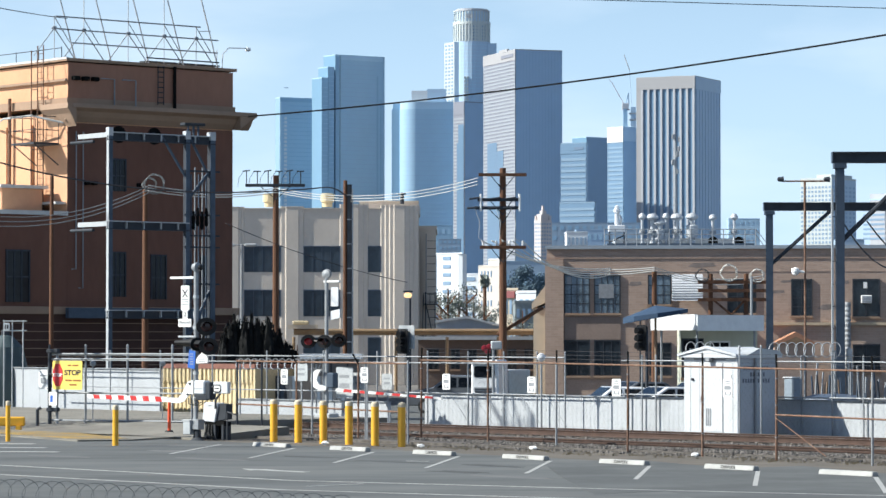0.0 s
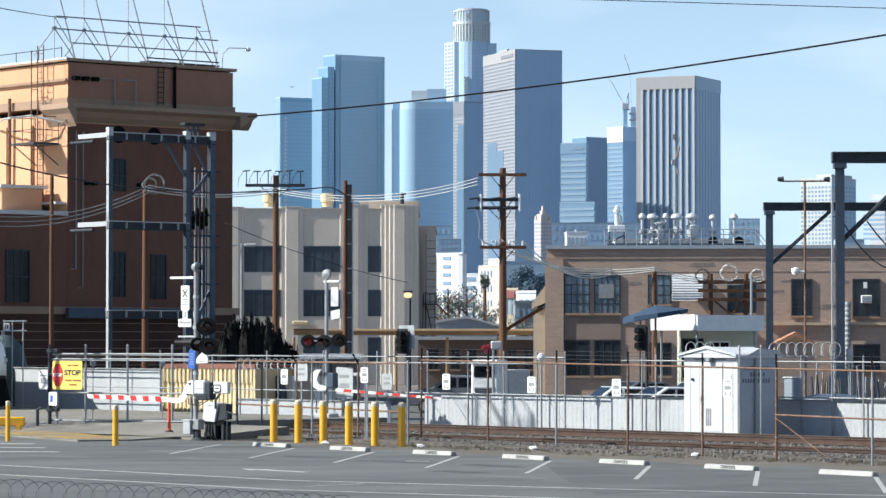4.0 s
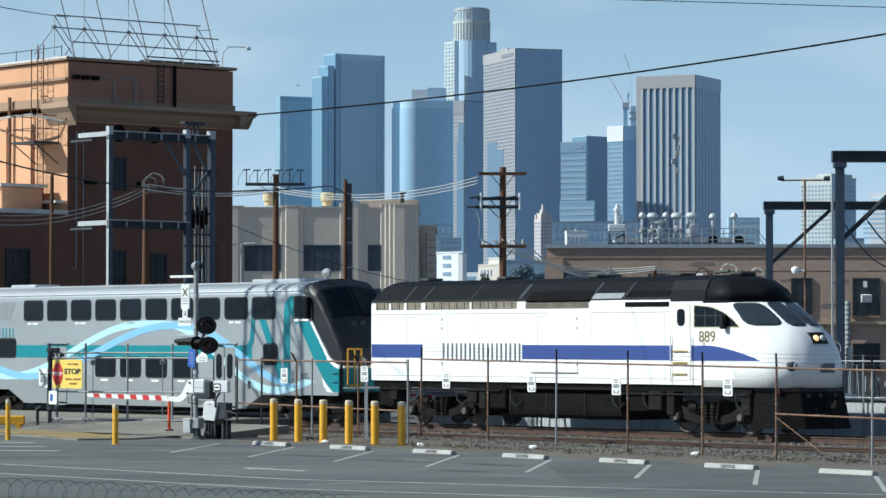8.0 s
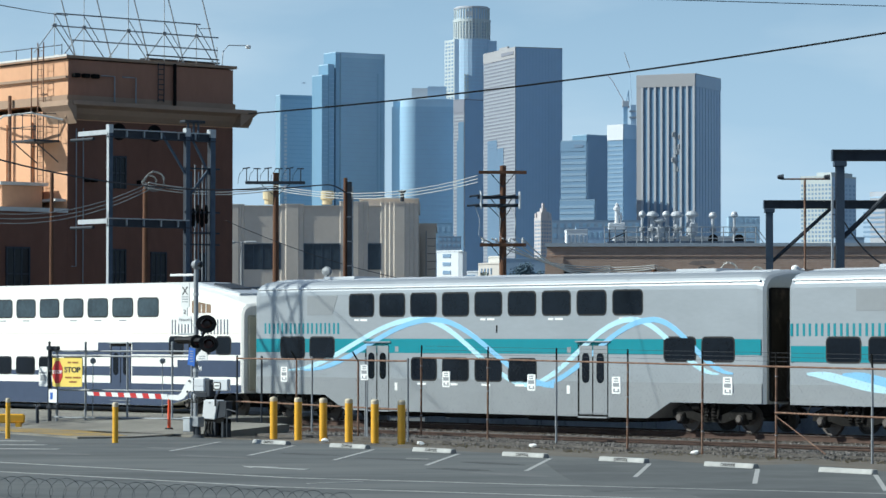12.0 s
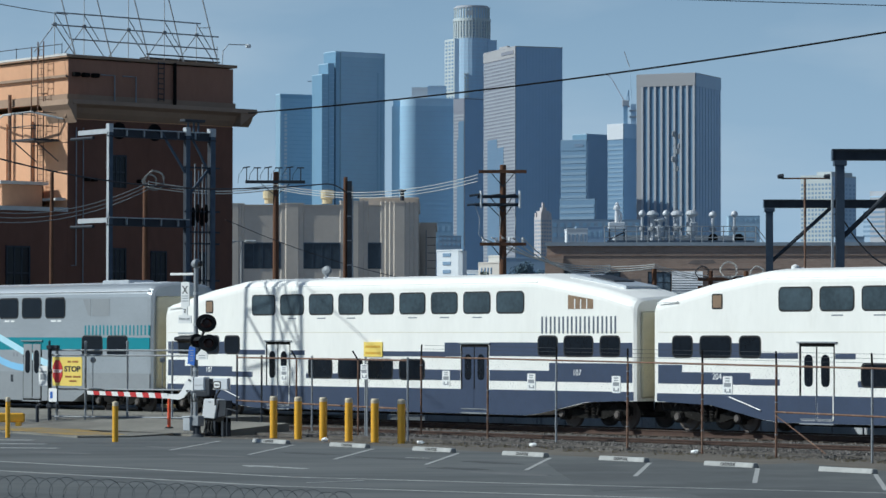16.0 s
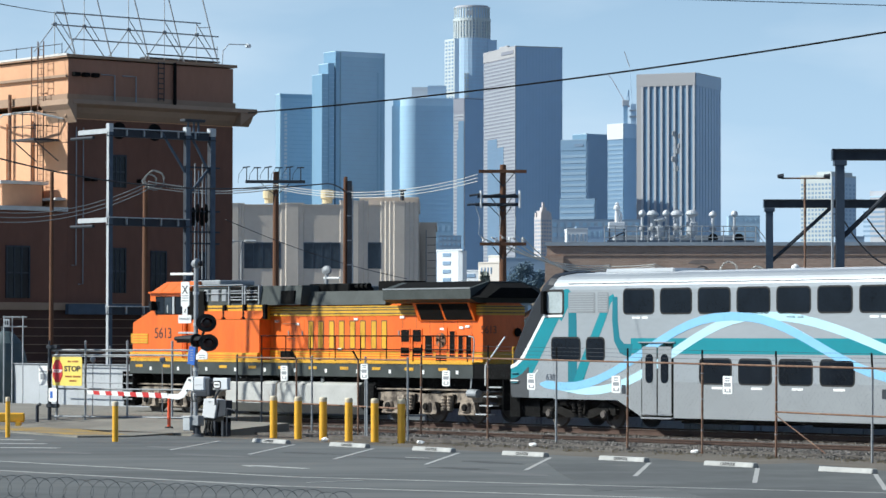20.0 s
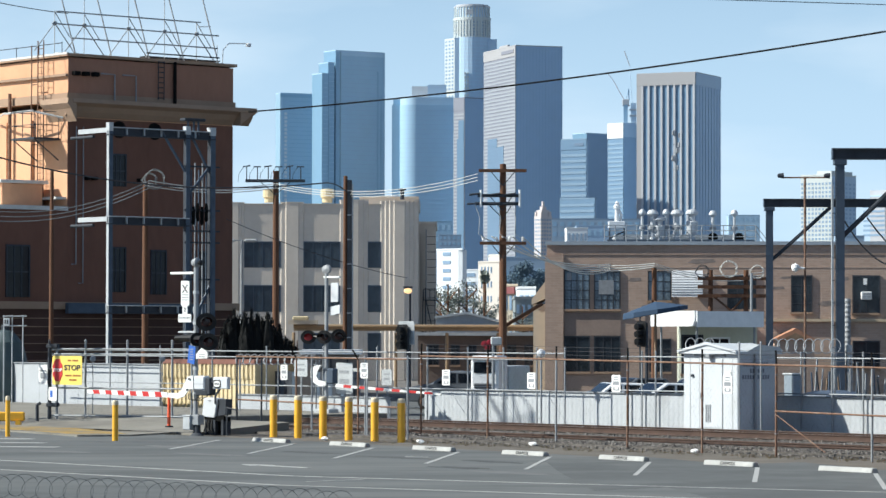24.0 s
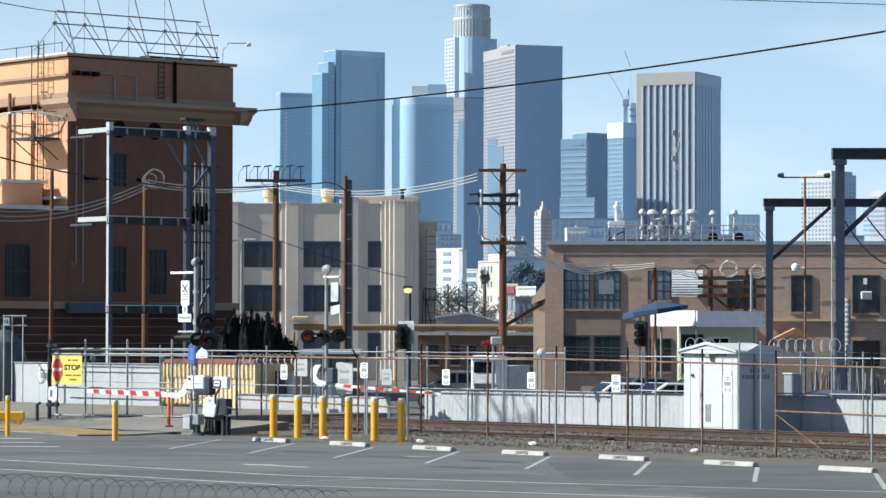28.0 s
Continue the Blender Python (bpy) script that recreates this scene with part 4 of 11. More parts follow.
    for mt, lift, legs in runs:
        for i, (xa, za, xb, zb) in enumerate(legs):
            wd = taper if i == 0 and zb < za else taper[::-1] if i == len(legs) - 1 else 0.26
            swoosh(car, wave(xa, za, xb, zb), wd, mt, lift)
            if i + 1 < len(legs) and legs[i + 1][0] > xb:
                swoosh(car, [(xb - 0.02, zb), ((xb + legs[i + 1][0]) / 2, zb + 0.015), (legs[i + 1][0] + 0.02, legs[i + 1][1])], 0.26, mt, lift)
    marks(car, 0.5, 4.95, 2.85, 3.22, 9, TEAL)
    letters("car_number", number, 0.3, LOGO_GREY, car, pose(23.45 + dx, -W - 0.01, 1.5))
    part("pilot_plate", slab([(24.3 + dx, 0.2), (25.3 + dx, 0.25), (25.42 + dx, 0.95), (24.3 + dx, 0.95)], "y", -1.2, 1.2), BLACK_MATT, car)
    gate = part("gate_rail", rods(0.03, ((25.55 + dx, -1.25, 1.2), (25.55 + dx, -1.25, 2.45))), LOCO_YELLOW, car, "yellow end railing")
    for y in (-0.95, -0.65):
        part("gate_bar", rods(0.028, ((25.55 + dx, y, 1.2), (25.55 + dx, y, 2.45))), LOCO_YELLOW, gate)
    part("gate_top", rods(0.03, ((25.55 + dx, -1.25, 2.45), (25.55 + dx, -0.65, 2.45))), LOCO_YELLOW, gate)
    part("gate_foot", rods(0.03, ((25.4 + dx, -1.25, 1.2), (25.55 + dx, -0.65, 1.2))), LOCO_YELLOW, gate)
    part("end_wall", BV(0.06, 0.36, 0.42, -1.3, 1.3, 0.9, 4.3), END_CREAM, car)
    part("diaphragm", BV(0.04, 0.04, 0.42, -0.6, 0.6, 1.0, 3.3), RUBBER, car)
    coupler(car, 0.42, -1)
    coupler(car, 25.5 + dx, 1)
    truck(car, 2.85, 2.56, 0.43, TRUCK_DARK)
    truck(car, 23.1, 2.56, 0.43, TRUCK_DARK)
    return car


def coach_white(name, label, number):
    """White and navy bilevel car whose roof drops towards both ends."""
    car = thing(name, label, "railway coach", group="coaches of the train")
    st = []
    for x, zb, zt, w in ((0.40, 0.8, 3.98, 1.45), (0.5, 0.8, 4.05, 1.5), (2.35, 0.8, 4.42, 1.5), (3.0, 0.72, 4.55, 1.5), (5.1, 0.33, 4.86, 1.5), (5.8, 0.27, 4.87, 1.5), (20.4, 0.27, 4.87, 1.5), (21.0, 0.33, 4.84, 1.5), (23.2, 0.72, 4.53, 1.5), (24.0, 0.8, 4.40, 1.5), (25.4, 0.8, 4.08, 1.5), (25.5, 0.8, 4.0, 1.45)):
        st.append(ring(x, zb, zt, w, 0.34, 0.12))
    part("body", loft(st), COACH_WHITE, car)
    for a, b, z0, z1 in ((0.6, 4.92, 2.18, 2.62), (4.92, 6.5, 2.16, 2.33), (7.98, 8.78, 2.16, 2.32), (13.05, 16.34, 2.14, 2.31), (16.34, 17.15, 2.15, 2.61), (18.6, 25.35, 2.17, 2.62),
                         (0.6, 1.65, 1.73, 1.95), (0.6, 4.55, 1.37, 1.73), (4.55, 5.76, 1.36, 1.55), (8.86, 13.65, 1.35, 1.53), (13.65, 17.15, 1.36, 1.71), (18.6, 21.5, 1.37, 1.72), (21.5, 25.35, 1.37, 1.97)):
        part("navy_stripe", B((a, b, -W - 0.004, -W + 0.02, z0, z1)), NAVY, car)
    part("lower_panel", slab([(0.55, 0.82), (2.9, 0.74), (5.0, 0.35), (5.8, 0.275), (20.4, 0.275), (21.1, 0.35), (23.2, 0.74), (25.4, 0.82), (25.4, 1.09), (0.55, 1.07)], "y", -W - 0.005, -W + 0.04), NAVY, car)
    for i in range(9):
        a = 5.76 + i * 1.653
        window(car, a, a + 1.28, 3.60, 4.24, GLASS_COACH)
        if i % 4:
            part("placard", B((a + 0.42, a + 0.88, -W - 0.006, -W + 0.01, 3.42, 3.46)), GALV, car)
    for a, b in ((1.26, 2.07), (2.45, 3.72), (4.12, 4.95), (21.0, 21.87), (22.23, 23.53), (23.91, 24.76)):
        window(car, a, b, 2.21, 2.80)
    for a in (9.03, 10.7, 12.33, 14.01):
        window(car, a, a + 1.27, 1.39, 2.01)
    window(car, 2.98, 3.34, 3.69, 4.06, WOOD, 0.02)
    part("cab_window", slab([(22.4, 3.69), (23.56, 3.69), (23.56, 3.99), (22.4, 4.14)], "y", -W - 0.012, -W + 0.02), WOOD, car)
    for x in (22.7, 22.98, 23.26):
        part("window_bar", B((x, x + 0.045, -W - 0.02, -W, 3.69, 4.0)), SIGN_WHITE, car)
    low_door = door(car, 6.55, 7.96, 0.29, 2.62, COACH_WHITE)
    for a, b in ((6.64, 7.22), (7.29, 7.88)):
        part("navy_stripe", B((a, b, -W - 0.016, -W, 0.36, 1.08)), NAVY, low_door)
    door(car, 17.17, 18.54, 0.33, 2.56, NAVY)
    marks(car, 21.1, 24.72, 2.91, 3.45, 9, LOGO_GREY)
    part("panel_seam", B((0.6, 25.3, -W - 0.003, -W + 0.01, 2.94, 2.955)), END_CREAM, car)
    if number == "107":
        nt = part("notice_board", B((12.1, 13.1, -W - 0.03, -W + 0.01, 2.12, 2.62)), SIGN_YELLOW, car, "yellow notice panel")
        for z in (2.2, 2.42):
            part("text_bar", B((12.2, 13.0, -W - 0.034, -W - 0.03, z, z + 0.08)), PAINT_YELLOW, nt)
    for x in (3.15, 22.82):
        letters("car_number", number, 0.27, SIGN_WHITE, car, pose(x, -W - 0.008, 1.6 if x < 9 else 1.66))
    part("roof_hatch", slab([(21.6, 4.72), (24.2, 4.30), (24.25, 4.42), (21.65, 4.84)], "y", -0.7, 0.7), CAR_ROOF, car)
    part("roof_hatch", slab([(22.3, 4.72), (23.4, 4.54), (23.42, 4.60), (22.32, 4.80)], "y", -0.45, 0.45), STEEL_DARK, car)
    part("roof_rail", rods(0.03, ((5.2, -W + 0.05, 4.56), (20.9, -W + 0.05, 4.56))), COACH_WHITE, car)
    part("grab_rail", rods(0.02, ((0.6, -W - 0.04, 3.85), (1.5, -W - 0.04, 3.88))), SIGN_WHITE, car)
    part("hand_rail", rods(0.02, ((3.7, -W - 0.04, 1.0), (5.0, -W - 0.04, 0.62))), SIGN_WHITE, car)
    part("underframe", B((6.0, 20.2, -1.25, 1.25, 0.18, 0.3)), TRUCK_DARK, car)
    for x, way in ((0.4, -1), (25.5, 1)):
        part("end_wall", BV(0.05, min(x, x + way * 0.08), max(x, x + way * 0.08), -1.3, 1.3, 0.9, 3.6), END_CREAM, car)
        part("diaphragm", BV(0.04, min(x, x + way * 0.4), max(x, x + way * 0.4), -0.6, 0.6, 1.0, 3.2), RUBBER, car)
        coupler(car, x, way)
    truck(car, 2.55, 2.56, 0.43, TRUCK_DARK)
    truck(car, 23.2, 2.56, 0.43, TRUCK_DARK)
    return car


def passenger_loco():
    lo = thing("passenger_locomotive", "white diesel locomotive with black roof and blue band", "locomotive")

    def lring(x, zb, zt, w, r):
        return ring(x, zb, zt, w, r, 0.05)
    part("body", loft([lring(x, 1.4, 4.1, 1.5, 0.12) for x in (0.0, 16.05)]), CAR_WHITE, lo)

    def roof_over(name, stations, label=""):
        rows = []
        for x, hh in stations:
            rows.append([(x, -y, z) for y, z in hh] + [(x, y, z) for y, z in reversed(hh)])
        return part(name, loft(rows), ROOF_BLACK, lo, label)
    slope = [(1.503, 4.03), (1.47, 4.1), (0.92, 4.6), (0.6, 4.73), (0.3, 4.76)]
    roof_over("roof", [(0.0, [(y, z - 0.06 if z > 4.2 else z) for y, z in slope]), (0.3, slope), (14.6, slope)], "black roof with sloping sides")
    roof_over("cab_roof", [(x, [(1.505, 3.95), (1.44, 4.3), (1.28, 4.6), (0.72, 4.755), (0.35, 4.765)]) for x in (14.55, 16.05)], "black bulging cab roof")
    # rounded nose: plan outlines from the sill up to the roof, one half each
    shell = ((1.35, (18.6, 1.5), (19.2, 1.15), (19.55, 0.6), (19.65, 0)), (2.0, (18.55, 1.5), (19.25, 1.15), (19.62, 0.6), (19.72, 0)),
             (2.5, (18.4, 1.5), (19.1, 1.1), (19.42, 0.6), (19.52, 0)), (2.85, (18.2, 1.5), (18.98, 0.98), (19.24, 0.6), (19.33, 0)),
             (3.17, (17.78, 1.49), (18.75, 0.78), (18.92, 0.45), (18.98, 0)), (3.55, (17.45, 1.47), (18.22, 0.74), (18.36, 0.45), (18.42, 0)),
             (3.93, (17.0, 1.44), (17.62, 0.70), (17.74, 0.42), (17.80, 0)), (4.3, (16.85, 1.34), (17.3, 0.64), (17.48, 0.38), (17.56, 0)),
             (4.6, (16.5, 1.12), (16.85, 0.58), (17.02, 0.3), (17.08, 0)), (4.75, (16.1, 0.66), (16.32, 0.4), (16.46, 0.2), (16.5, 0)))

    def level(k):
        z, *h = shell[k]
        w0 = 1.5 if z < 3.95 else {4.3: 1.43, 4.6: 1.27, 4.75: 0.7}[z]
        pts = [(15.95, -w0)] + [(x, -y) for x, y in h] + [(x, y) for x, y in h[2::-1]] + [(15.95, w0)]
        out = [pts[0]]
        for i in range(1, len(pts) - 2):
            a, b, c, d = pts[i - 1], pts[i], pts[i + 1], pts[i + 2]
            for j in range(4):
                u = j / 4
                out.append(tuple((1 - u) * b[m] + u * c[m] + u * (1 - u) * ((1 - u) * (2 * b[m] - a[m] - c[m]) + u * (2 * c[m] - b[m] - d[m])) * 0.22 for m in (0, 1)))
        return [(x, y, z) for x, y in out + [pts[-2], pts[-1]]]
    rings_ = [level(k) for k in range(10)]
    part("nose", loft(rings_[:7]), CAR_WHITE, lo, "white rounded nose", smooth=True)
    part("nose_roof", loft(rings_[6:]), ROOF_BLACK, lo, "black rounded cab roof", smooth=True)
    part("roof_lip", loft([[(x * 1.0 + 0.02, y * 1.01, 3.9) for x, y, z in rings_[6]], [(x + 0.02, y * 1.01, 3.97) for x, y, z in rings_[6]]]), ROOF_BLACK, lo)

    def glazing(name, lo_k, hi_k, i0, i1, f0=0.06, f1=0.94, cut0=0.0):
        """A pane bent to the shell between two of its levels, from point i0 to i1 of the outline."""
        rows = []
        for k, f in ((lo_k, f0), ((lo_k + hi_k) // 2, None), (hi_k, f1)):
            row = []
            for i in range(i0, i1 + 1):
                a = Vector(rings_[k][i])
                if f is not None:
                    b = Vector(rings_[k + (1 if k == lo_k else -1)][i])
                    a = a.lerp(b, f if k == lo_k else 1 - f)
                row.append(a)
            rows.append(row)

        def at_share(row, u):
            u = min(max(u, 0.0), 1.0) * (len(row) - 1)
            k = min(int(u), len(row) - 2)
            return row[k].lerp(row[k + 1], u - k)
        mid, n_ = Vector((16.3, 0, 3.0)), 11
        bm_ = bmesh.new()
        grid, back = [], []
        for r_ in range(n_):
            g_row, b_row = [], []
            for c_ in range(n_):
                a, b = 2 * c_ / (n_ - 1) - 1, 2 * r_ / (n_ - 1) - 1
                u, v = a * (1 - 0.13 * b ** 6), b * (1 - 0.16 * a ** 6)
                lo_p, mi_p, hi_p = (at_share(row, (u + 1) / 2) for row in rows)
                q = lo_p.lerp(mi_p, v + 1) if v < 0 else mi_p.lerp(hi_p, v)
                d_ = Vector((q.x - mid.x, q.y * 0.9, 0.4)).normalized()
                g_row.append(bm_.verts.new(q + d_ * 0.022))
                b_row.append(bm_.verts.new(q - d_ * 0.03))
            grid.append(g_row)
            back.append(b_row)
        for r_ in range(n_ - 1):
            for i in range(n_ - 1):
                bm_.faces.new((grid[r_][i], grid[r_][i + 1], grid[r_ + 1][i + 1], grid[r_ + 1][i]))
                bm_.faces.new((back[r_ + 1][i], back[r_ + 1][i + 1], back[r_][i + 1], back[r_][i]))
        for i in range(n_ - 1):
            bm_.faces.new((grid[0][i + 1], grid[0][i], back[0][i], back[0][i + 1]))
            bm_.faces.new((grid[-1][i], grid[-1][i + 1], back[-1][i + 1], back[-1][i]))
            bm_.faces.new((grid[i][0], grid[i + 1][0], back[i + 1][0], back[i][0]))
            bm_.faces.new((grid[i + 1][-1], grid[i][-1], back[i][-1], back[i + 1][-1]))
        return part(name, bm_, GLASS_LOCO, lo, smooth=True)
    n_all = len(rings_[0])
    glazing("windscreen", 4, 6, 6, (n_all - 1) // 2)
    glazing("windscreen", 4, 6, (n_all - 1) // 2, n_all - 7)
    glazing("side_windscreen", 4, 6, 1, 5, 0.1, 0.9)
    glazing("side_windscreen", 4, 6, n_all - 6, n_all - 2, 0.1, 0.9)
    louvre_tan = mat("louvre_tan", (0.25, 0.215, 0.165), 0.7, vary=0.35, scale=2.5)

    def on_slope(name, x0, x1, z0, z1, material, out=0.02):
        """A panel lying on the roof's slope between two heights."""
        y0, y1 = -1.47 + (z0 - 4.1) * 1.1 - out, -1.47 + (z1 - 4.1) * 1.1 - out
        return part(name, loft([[(x, y0, z0), (x, y1, z1), (x, y1 + 0.1, z1 - 0.1), (x, y0 + 0.1, z0 - 0.1)] for x in (x0, x1)]), material, lo)
    on_slope("radiator_opening", 7.98, 10.9, 4.03, 4.33, BLACK_MATT)
    on_slope("radiator_opening", 12.55, 14.42, 4.12, 4.3, BLACK_MATT)
    on_slope("roof_hatch", 11.05, 12.4, 4.07, 4.24, GALV, 0.03)
    part("radiator_grille", B((7.9, 10.87, -1.515, -1.3, 3.78, 4.0)), louvre_tan, lo)
    part("radiator_grille", B((12.55, 14.5, -1.515, -1.3, 3.8, 3.95)), BLACK_MATT, lo)
    for k in range(4):
        part("grille_slat", B((7.92, 10.85, -1.525, -1.5, 3.81 + k * 0.05, 3.825 + k * 0.05)), STEEL_DARK, lo)
    for a, b in ((0.25, 0.95), (1.05, 1.72), (1.88, 2.64), (2.86, 5.12), (5.22, 7.45)):
        inlet = part("air_intake", B((a, b, -1.51, -1.3, 3.78, 4.02)), louvre_tan, lo, "tan louvred air intake")
        for k in range(int((b - a) / 0.13)):
            part("louvre", B((a + 0.05 + k * 0.13, a + 0.09 + k * 0.13, -1.52, -1.49, 3.79, 4.01)), STEEL_DARK if k % 3 == 0 else louvre_tan, inlet)
    seam = mat("panel_seam", (0.42, 0.41, 0.37), 0.6, vary=0.2, scale=3)
    for a, b in ((1.86, 3.72), (8.45, 10.34)):
        for x in (a, b):
            part("panel_seam", B((x, x + 0.018, -W - 0.004, -W + 0.01, 1.75, 3.52)), seam, lo)
        part("panel_seam", B((a, b, -W - 0.004, -W + 0.01, 3.52, 3.54)), seam, lo)
        for z in (1.95, 3.1, 3.4):
            part("hinge", B((b - 0.03, b + 0.03, -W - 0.02, -W + 0.01, z, z + 0.09)), seam, lo)
    for x in (0.55, 5.6, 11.95, 14.3):
        part("panel_seam", B((x, x + 0.012, -W - 0.004, -W + 0.01, 1.5, 3.6)), seam, lo)
    part("panel_seam", B((0.05, 14.6, -W - 0.004, -W + 0.01, 3.62, 3.645)), seam, lo)
    part("panel_seam", B((0.05, 18.2, -W - 0.004, -W + 0.01, 1.56, 1.58)), seam, lo)
    part("grab_rail", rods(0.015, ((8.16, -W - 0.04, 1.74), (10.39, -W - 0.04, 1.74))), seam, lo)
    for x, w_ in ((1.74, 0.06), (2.7, 0.06), (5.15, 0.04), (7.5, 0.16), (10.95, 0.08), (12.44, 0.06)):
        on_slope("roof_joint", x, x + w_, 4.1, 4.58, STEEL_DARK, 0.012)
    for x in (1.2, 5.2, 9.6, 13.4, 16.0):
        part("roof_fitting", BV(0.04, x, x + 0.5, -0.4, 0.3, 4.74, 4.86), LOCO_DARK, lo)
    part("horn", rods(0.05, ((15.2, -0.2, 4.85), (15.8, -0.2, 4.88))), LOCO_DARK, lo)
    part("blue_band", B((0.02, 2.72, -W - 0.005, -W + 0.02, 2.17, 2.62)), BAND_BLUE, lo)
    part("blue_band", slab([(7.72, 2.15), (18.38, 2.14), (18.1, 2.24), (17.78, 2.33), (17.4, 2.42), (17.02, 2.5), (16.66, 2.56), (16.26, 2.6), (7.72, 2.61)], "y", -W - 0.005, -W + 0.02), BAND_BLUE, lo)
    marks(lo, 3.73, 7.75, 2.1, 2.66, 9, LOGO_GREY)
    letters("loco_number", "889", 0.48, mat("number_olive", (0.19, 0.14, 0.05), 0.5), lo, pose(16.15, -W - 0.01, 2.86))
    d = part("cab_door", slab(rounded(14.67, 15.4, 1.55, 3.84, 0.06), "y", -W - 0.012, -W + 0.02), CAR_WHITE, lo)
    part("pane", slab(rounded(14.86, 15.2, 3.2, 3.72, 0.12), "y", -W - 0.02, -W), GLASS_DARK, d)
    part("gasket", slab(rounded(14.64, 15.43, 1.52, 3.87, 0.08), "y", -W - 0.006, -W + 0.01), END_CREAM, d)
    cw = part("cab_window", slab([(15.6, 3.17), (17.5, 3.17), (17.2, 3.4), (16.83, 3.6), (16.55, 3.7), (16.26, 3.77), (15.6, 3.82)], "y", -W - 0.012, -W + 0.02), GLASS_DARK, lo)
    part("gasket", slab([(15.55, 3.13), (17.58, 3.13), (17.24, 3.43), (16.85, 3.64), (16.57, 3.74), (16.27, 3.81), (15.55, 3.86)], "y", -W - 0.006, -W + 0.02), END_CREAM, cw)
    for x in (16.05, 16.5):
        part("window_bar", B((x, x + 0.04, -W - 0.018, -W, 3.18, 3.7)), STEEL_DARK, cw)
    part("window_bar", B((15.62, 16.9, -W - 0.017, -W, 3.5, 3.525)), STEEL_DARK, cw)
    part("mirror", BV(0.02, 16.85, 17.0, -W - 0.2, -W - 0.02, 3.1, 3.55), BLACK, lo)
    hl = part("headlight_housing", slab([(18.8, 2.66), (19.47, 2.66), (19.24, 3.0), (18.8, 3.0)], "y", -0.3, 0.3), BLACK, lo)
    for y in (-0.14, 0.14):
        part("headlight", lathe([(0.0, 0.05), (0.075, 0.05), (0.095, 0.02), (0.095, -0.1)], "x", 14, (19.37, y, 2.82)), LAMP_GLOW if y < 0 else STEEL_PALE, hl)
    for sg in (-1, 1):
        mk = part("marker_housing", BV(0.06, 18.6, 19.36, min(sg * 0.72, sg * 1.2), max(sg * 0.72, sg * 1.2), 1.84, 2.12), STEEL_DARK, lo)
        part("ditch_light", lathe([(0.0, 0.04), (0.1, 0.04), (0.12, -0.1)], "x", 14, (19.35, sg * 1.02, 1.98)), STEEL_PALE, mk)
        part("marker_lens", lathe([(0.0, 0.03), (0.07, 0.03), (0.08, -0.1)], "x", 12, (19.35, sg * 0.82, 1.98)), SIGN_RED, mk)
    part("nose_hatch", BV(0.02, 19.4, 19.75, -0.28, 0.28, 1.8, 2.08), LOGO_GREY, lo)
    prow = [(17.9, -1.32), (18.9, -1.32), (19.45, -0.95), (19.62, 0), (19.45, 0.95), (18.9, 1.32), (17.9, 1.32)]
    foot = [(17.9, -1.36), (19.15, -1.36), (19.72, -0.95), (19.98, 0), (19.76, 0.95), (19.3, 1.36), (17.9, 1.36)]
    part("pilot", loft([[(x, y, 0.13) for x, y in foot], [(x, y, 1.36) for x, y in prow]]), BLACK_MATT, lo, "black sloping snow plough")
    part("pilot_band", slab([(x + 0.04, y * 1.03) for x, y in prow], "z", 1.24, 1.34), BLACK, lo)
    for y in (-0.7, -0.25, 0.4):
        part("hose_valve", lathe([(0.0, 0.1), (0.06, 0.08), (0.07, 0.0)], "x", 10, (19.62 - abs(y) * 0.12, y, 1.12)), STEEL_DARK, lo)
    part("red_marker", BV(0.02, 18.9, 19.05, -1.36, -1.2, 1.14, 1.34), LENS_RED_OFF, lo)
    part("underframe", B((0.05, 17.95, -1.42, 1.42, 1.18, 1.42)), BLACK_MATT, lo)
    part("fuel_tank", slab(rounded(-1.35, 1.35, 0.26, 1.2, 0.25), "x", 6.9, 12.2), BLACK_MATT, lo)
    for x in (0.3, 6.0, 12.6):
        part("equipment_box", BV(0.03, x, x + 0.8, -1.4, -0.8, 0.55, 1.2), BLACK_MATT, lo)
    for x, w_, z0 in ((4.9, 0.5, 0.7), (5.5, 0.35, 0.5), (13.5, 0.6, 0.6), (14.3, 0.35, 0.45), (17.5, 0.4, 0.5), (0.9, 0.4, 0.75)):
        part("equipment_box", BV(0.03, x, x + w_, -1.44, -1.0, z0, 1.2), TRUCK_DARK, lo)
    for x0, x1, z in ((0.4, 6.6, 1.12), (12.3, 17.8, 1.1), (7.2, 12.0, 1.22)):
        part("brake_pipe", rods(0.035, ((x0, -1.45, z), (x1, -1.45, z))), TRUCK_DARK, lo)
    for x in (2.0, 4.4, 7.1, 11.9, 13.3, 17.3):
        part("air_hose", pipe([(x, -1.46, 1.15), (x + 0.08, -1.48, 0.8), (x + 0.3, -1.45, 0.62), (x + 0.5, -1.4, 0.8)], 0.03), RUBBER, lo)
    for x in (6.85, 8.6, 10.4):
        part("tank_strap", slab(rounded(-1.37, 1.37, 0.24, 1.22, 0.25), "x", x + 0.1, x + 0.18), TRUCK_DARK, lo)
    for z in (1.75, 2.1, 2.45):
        part("step", B((14.7, 15.3, -W - 0.05, -W + 0.02, z - 0.05, z)), mat_gold, lo)
    part("hand_rail", rods(0.02, ((14.62, -W - 0.06, 1.45), (14.62, -W - 0.06, 2.9)), ((15.5, -W - 0.06, 1.45), (15.5, -W - 0.06, 2.9))), SIGN_WHITE, lo)
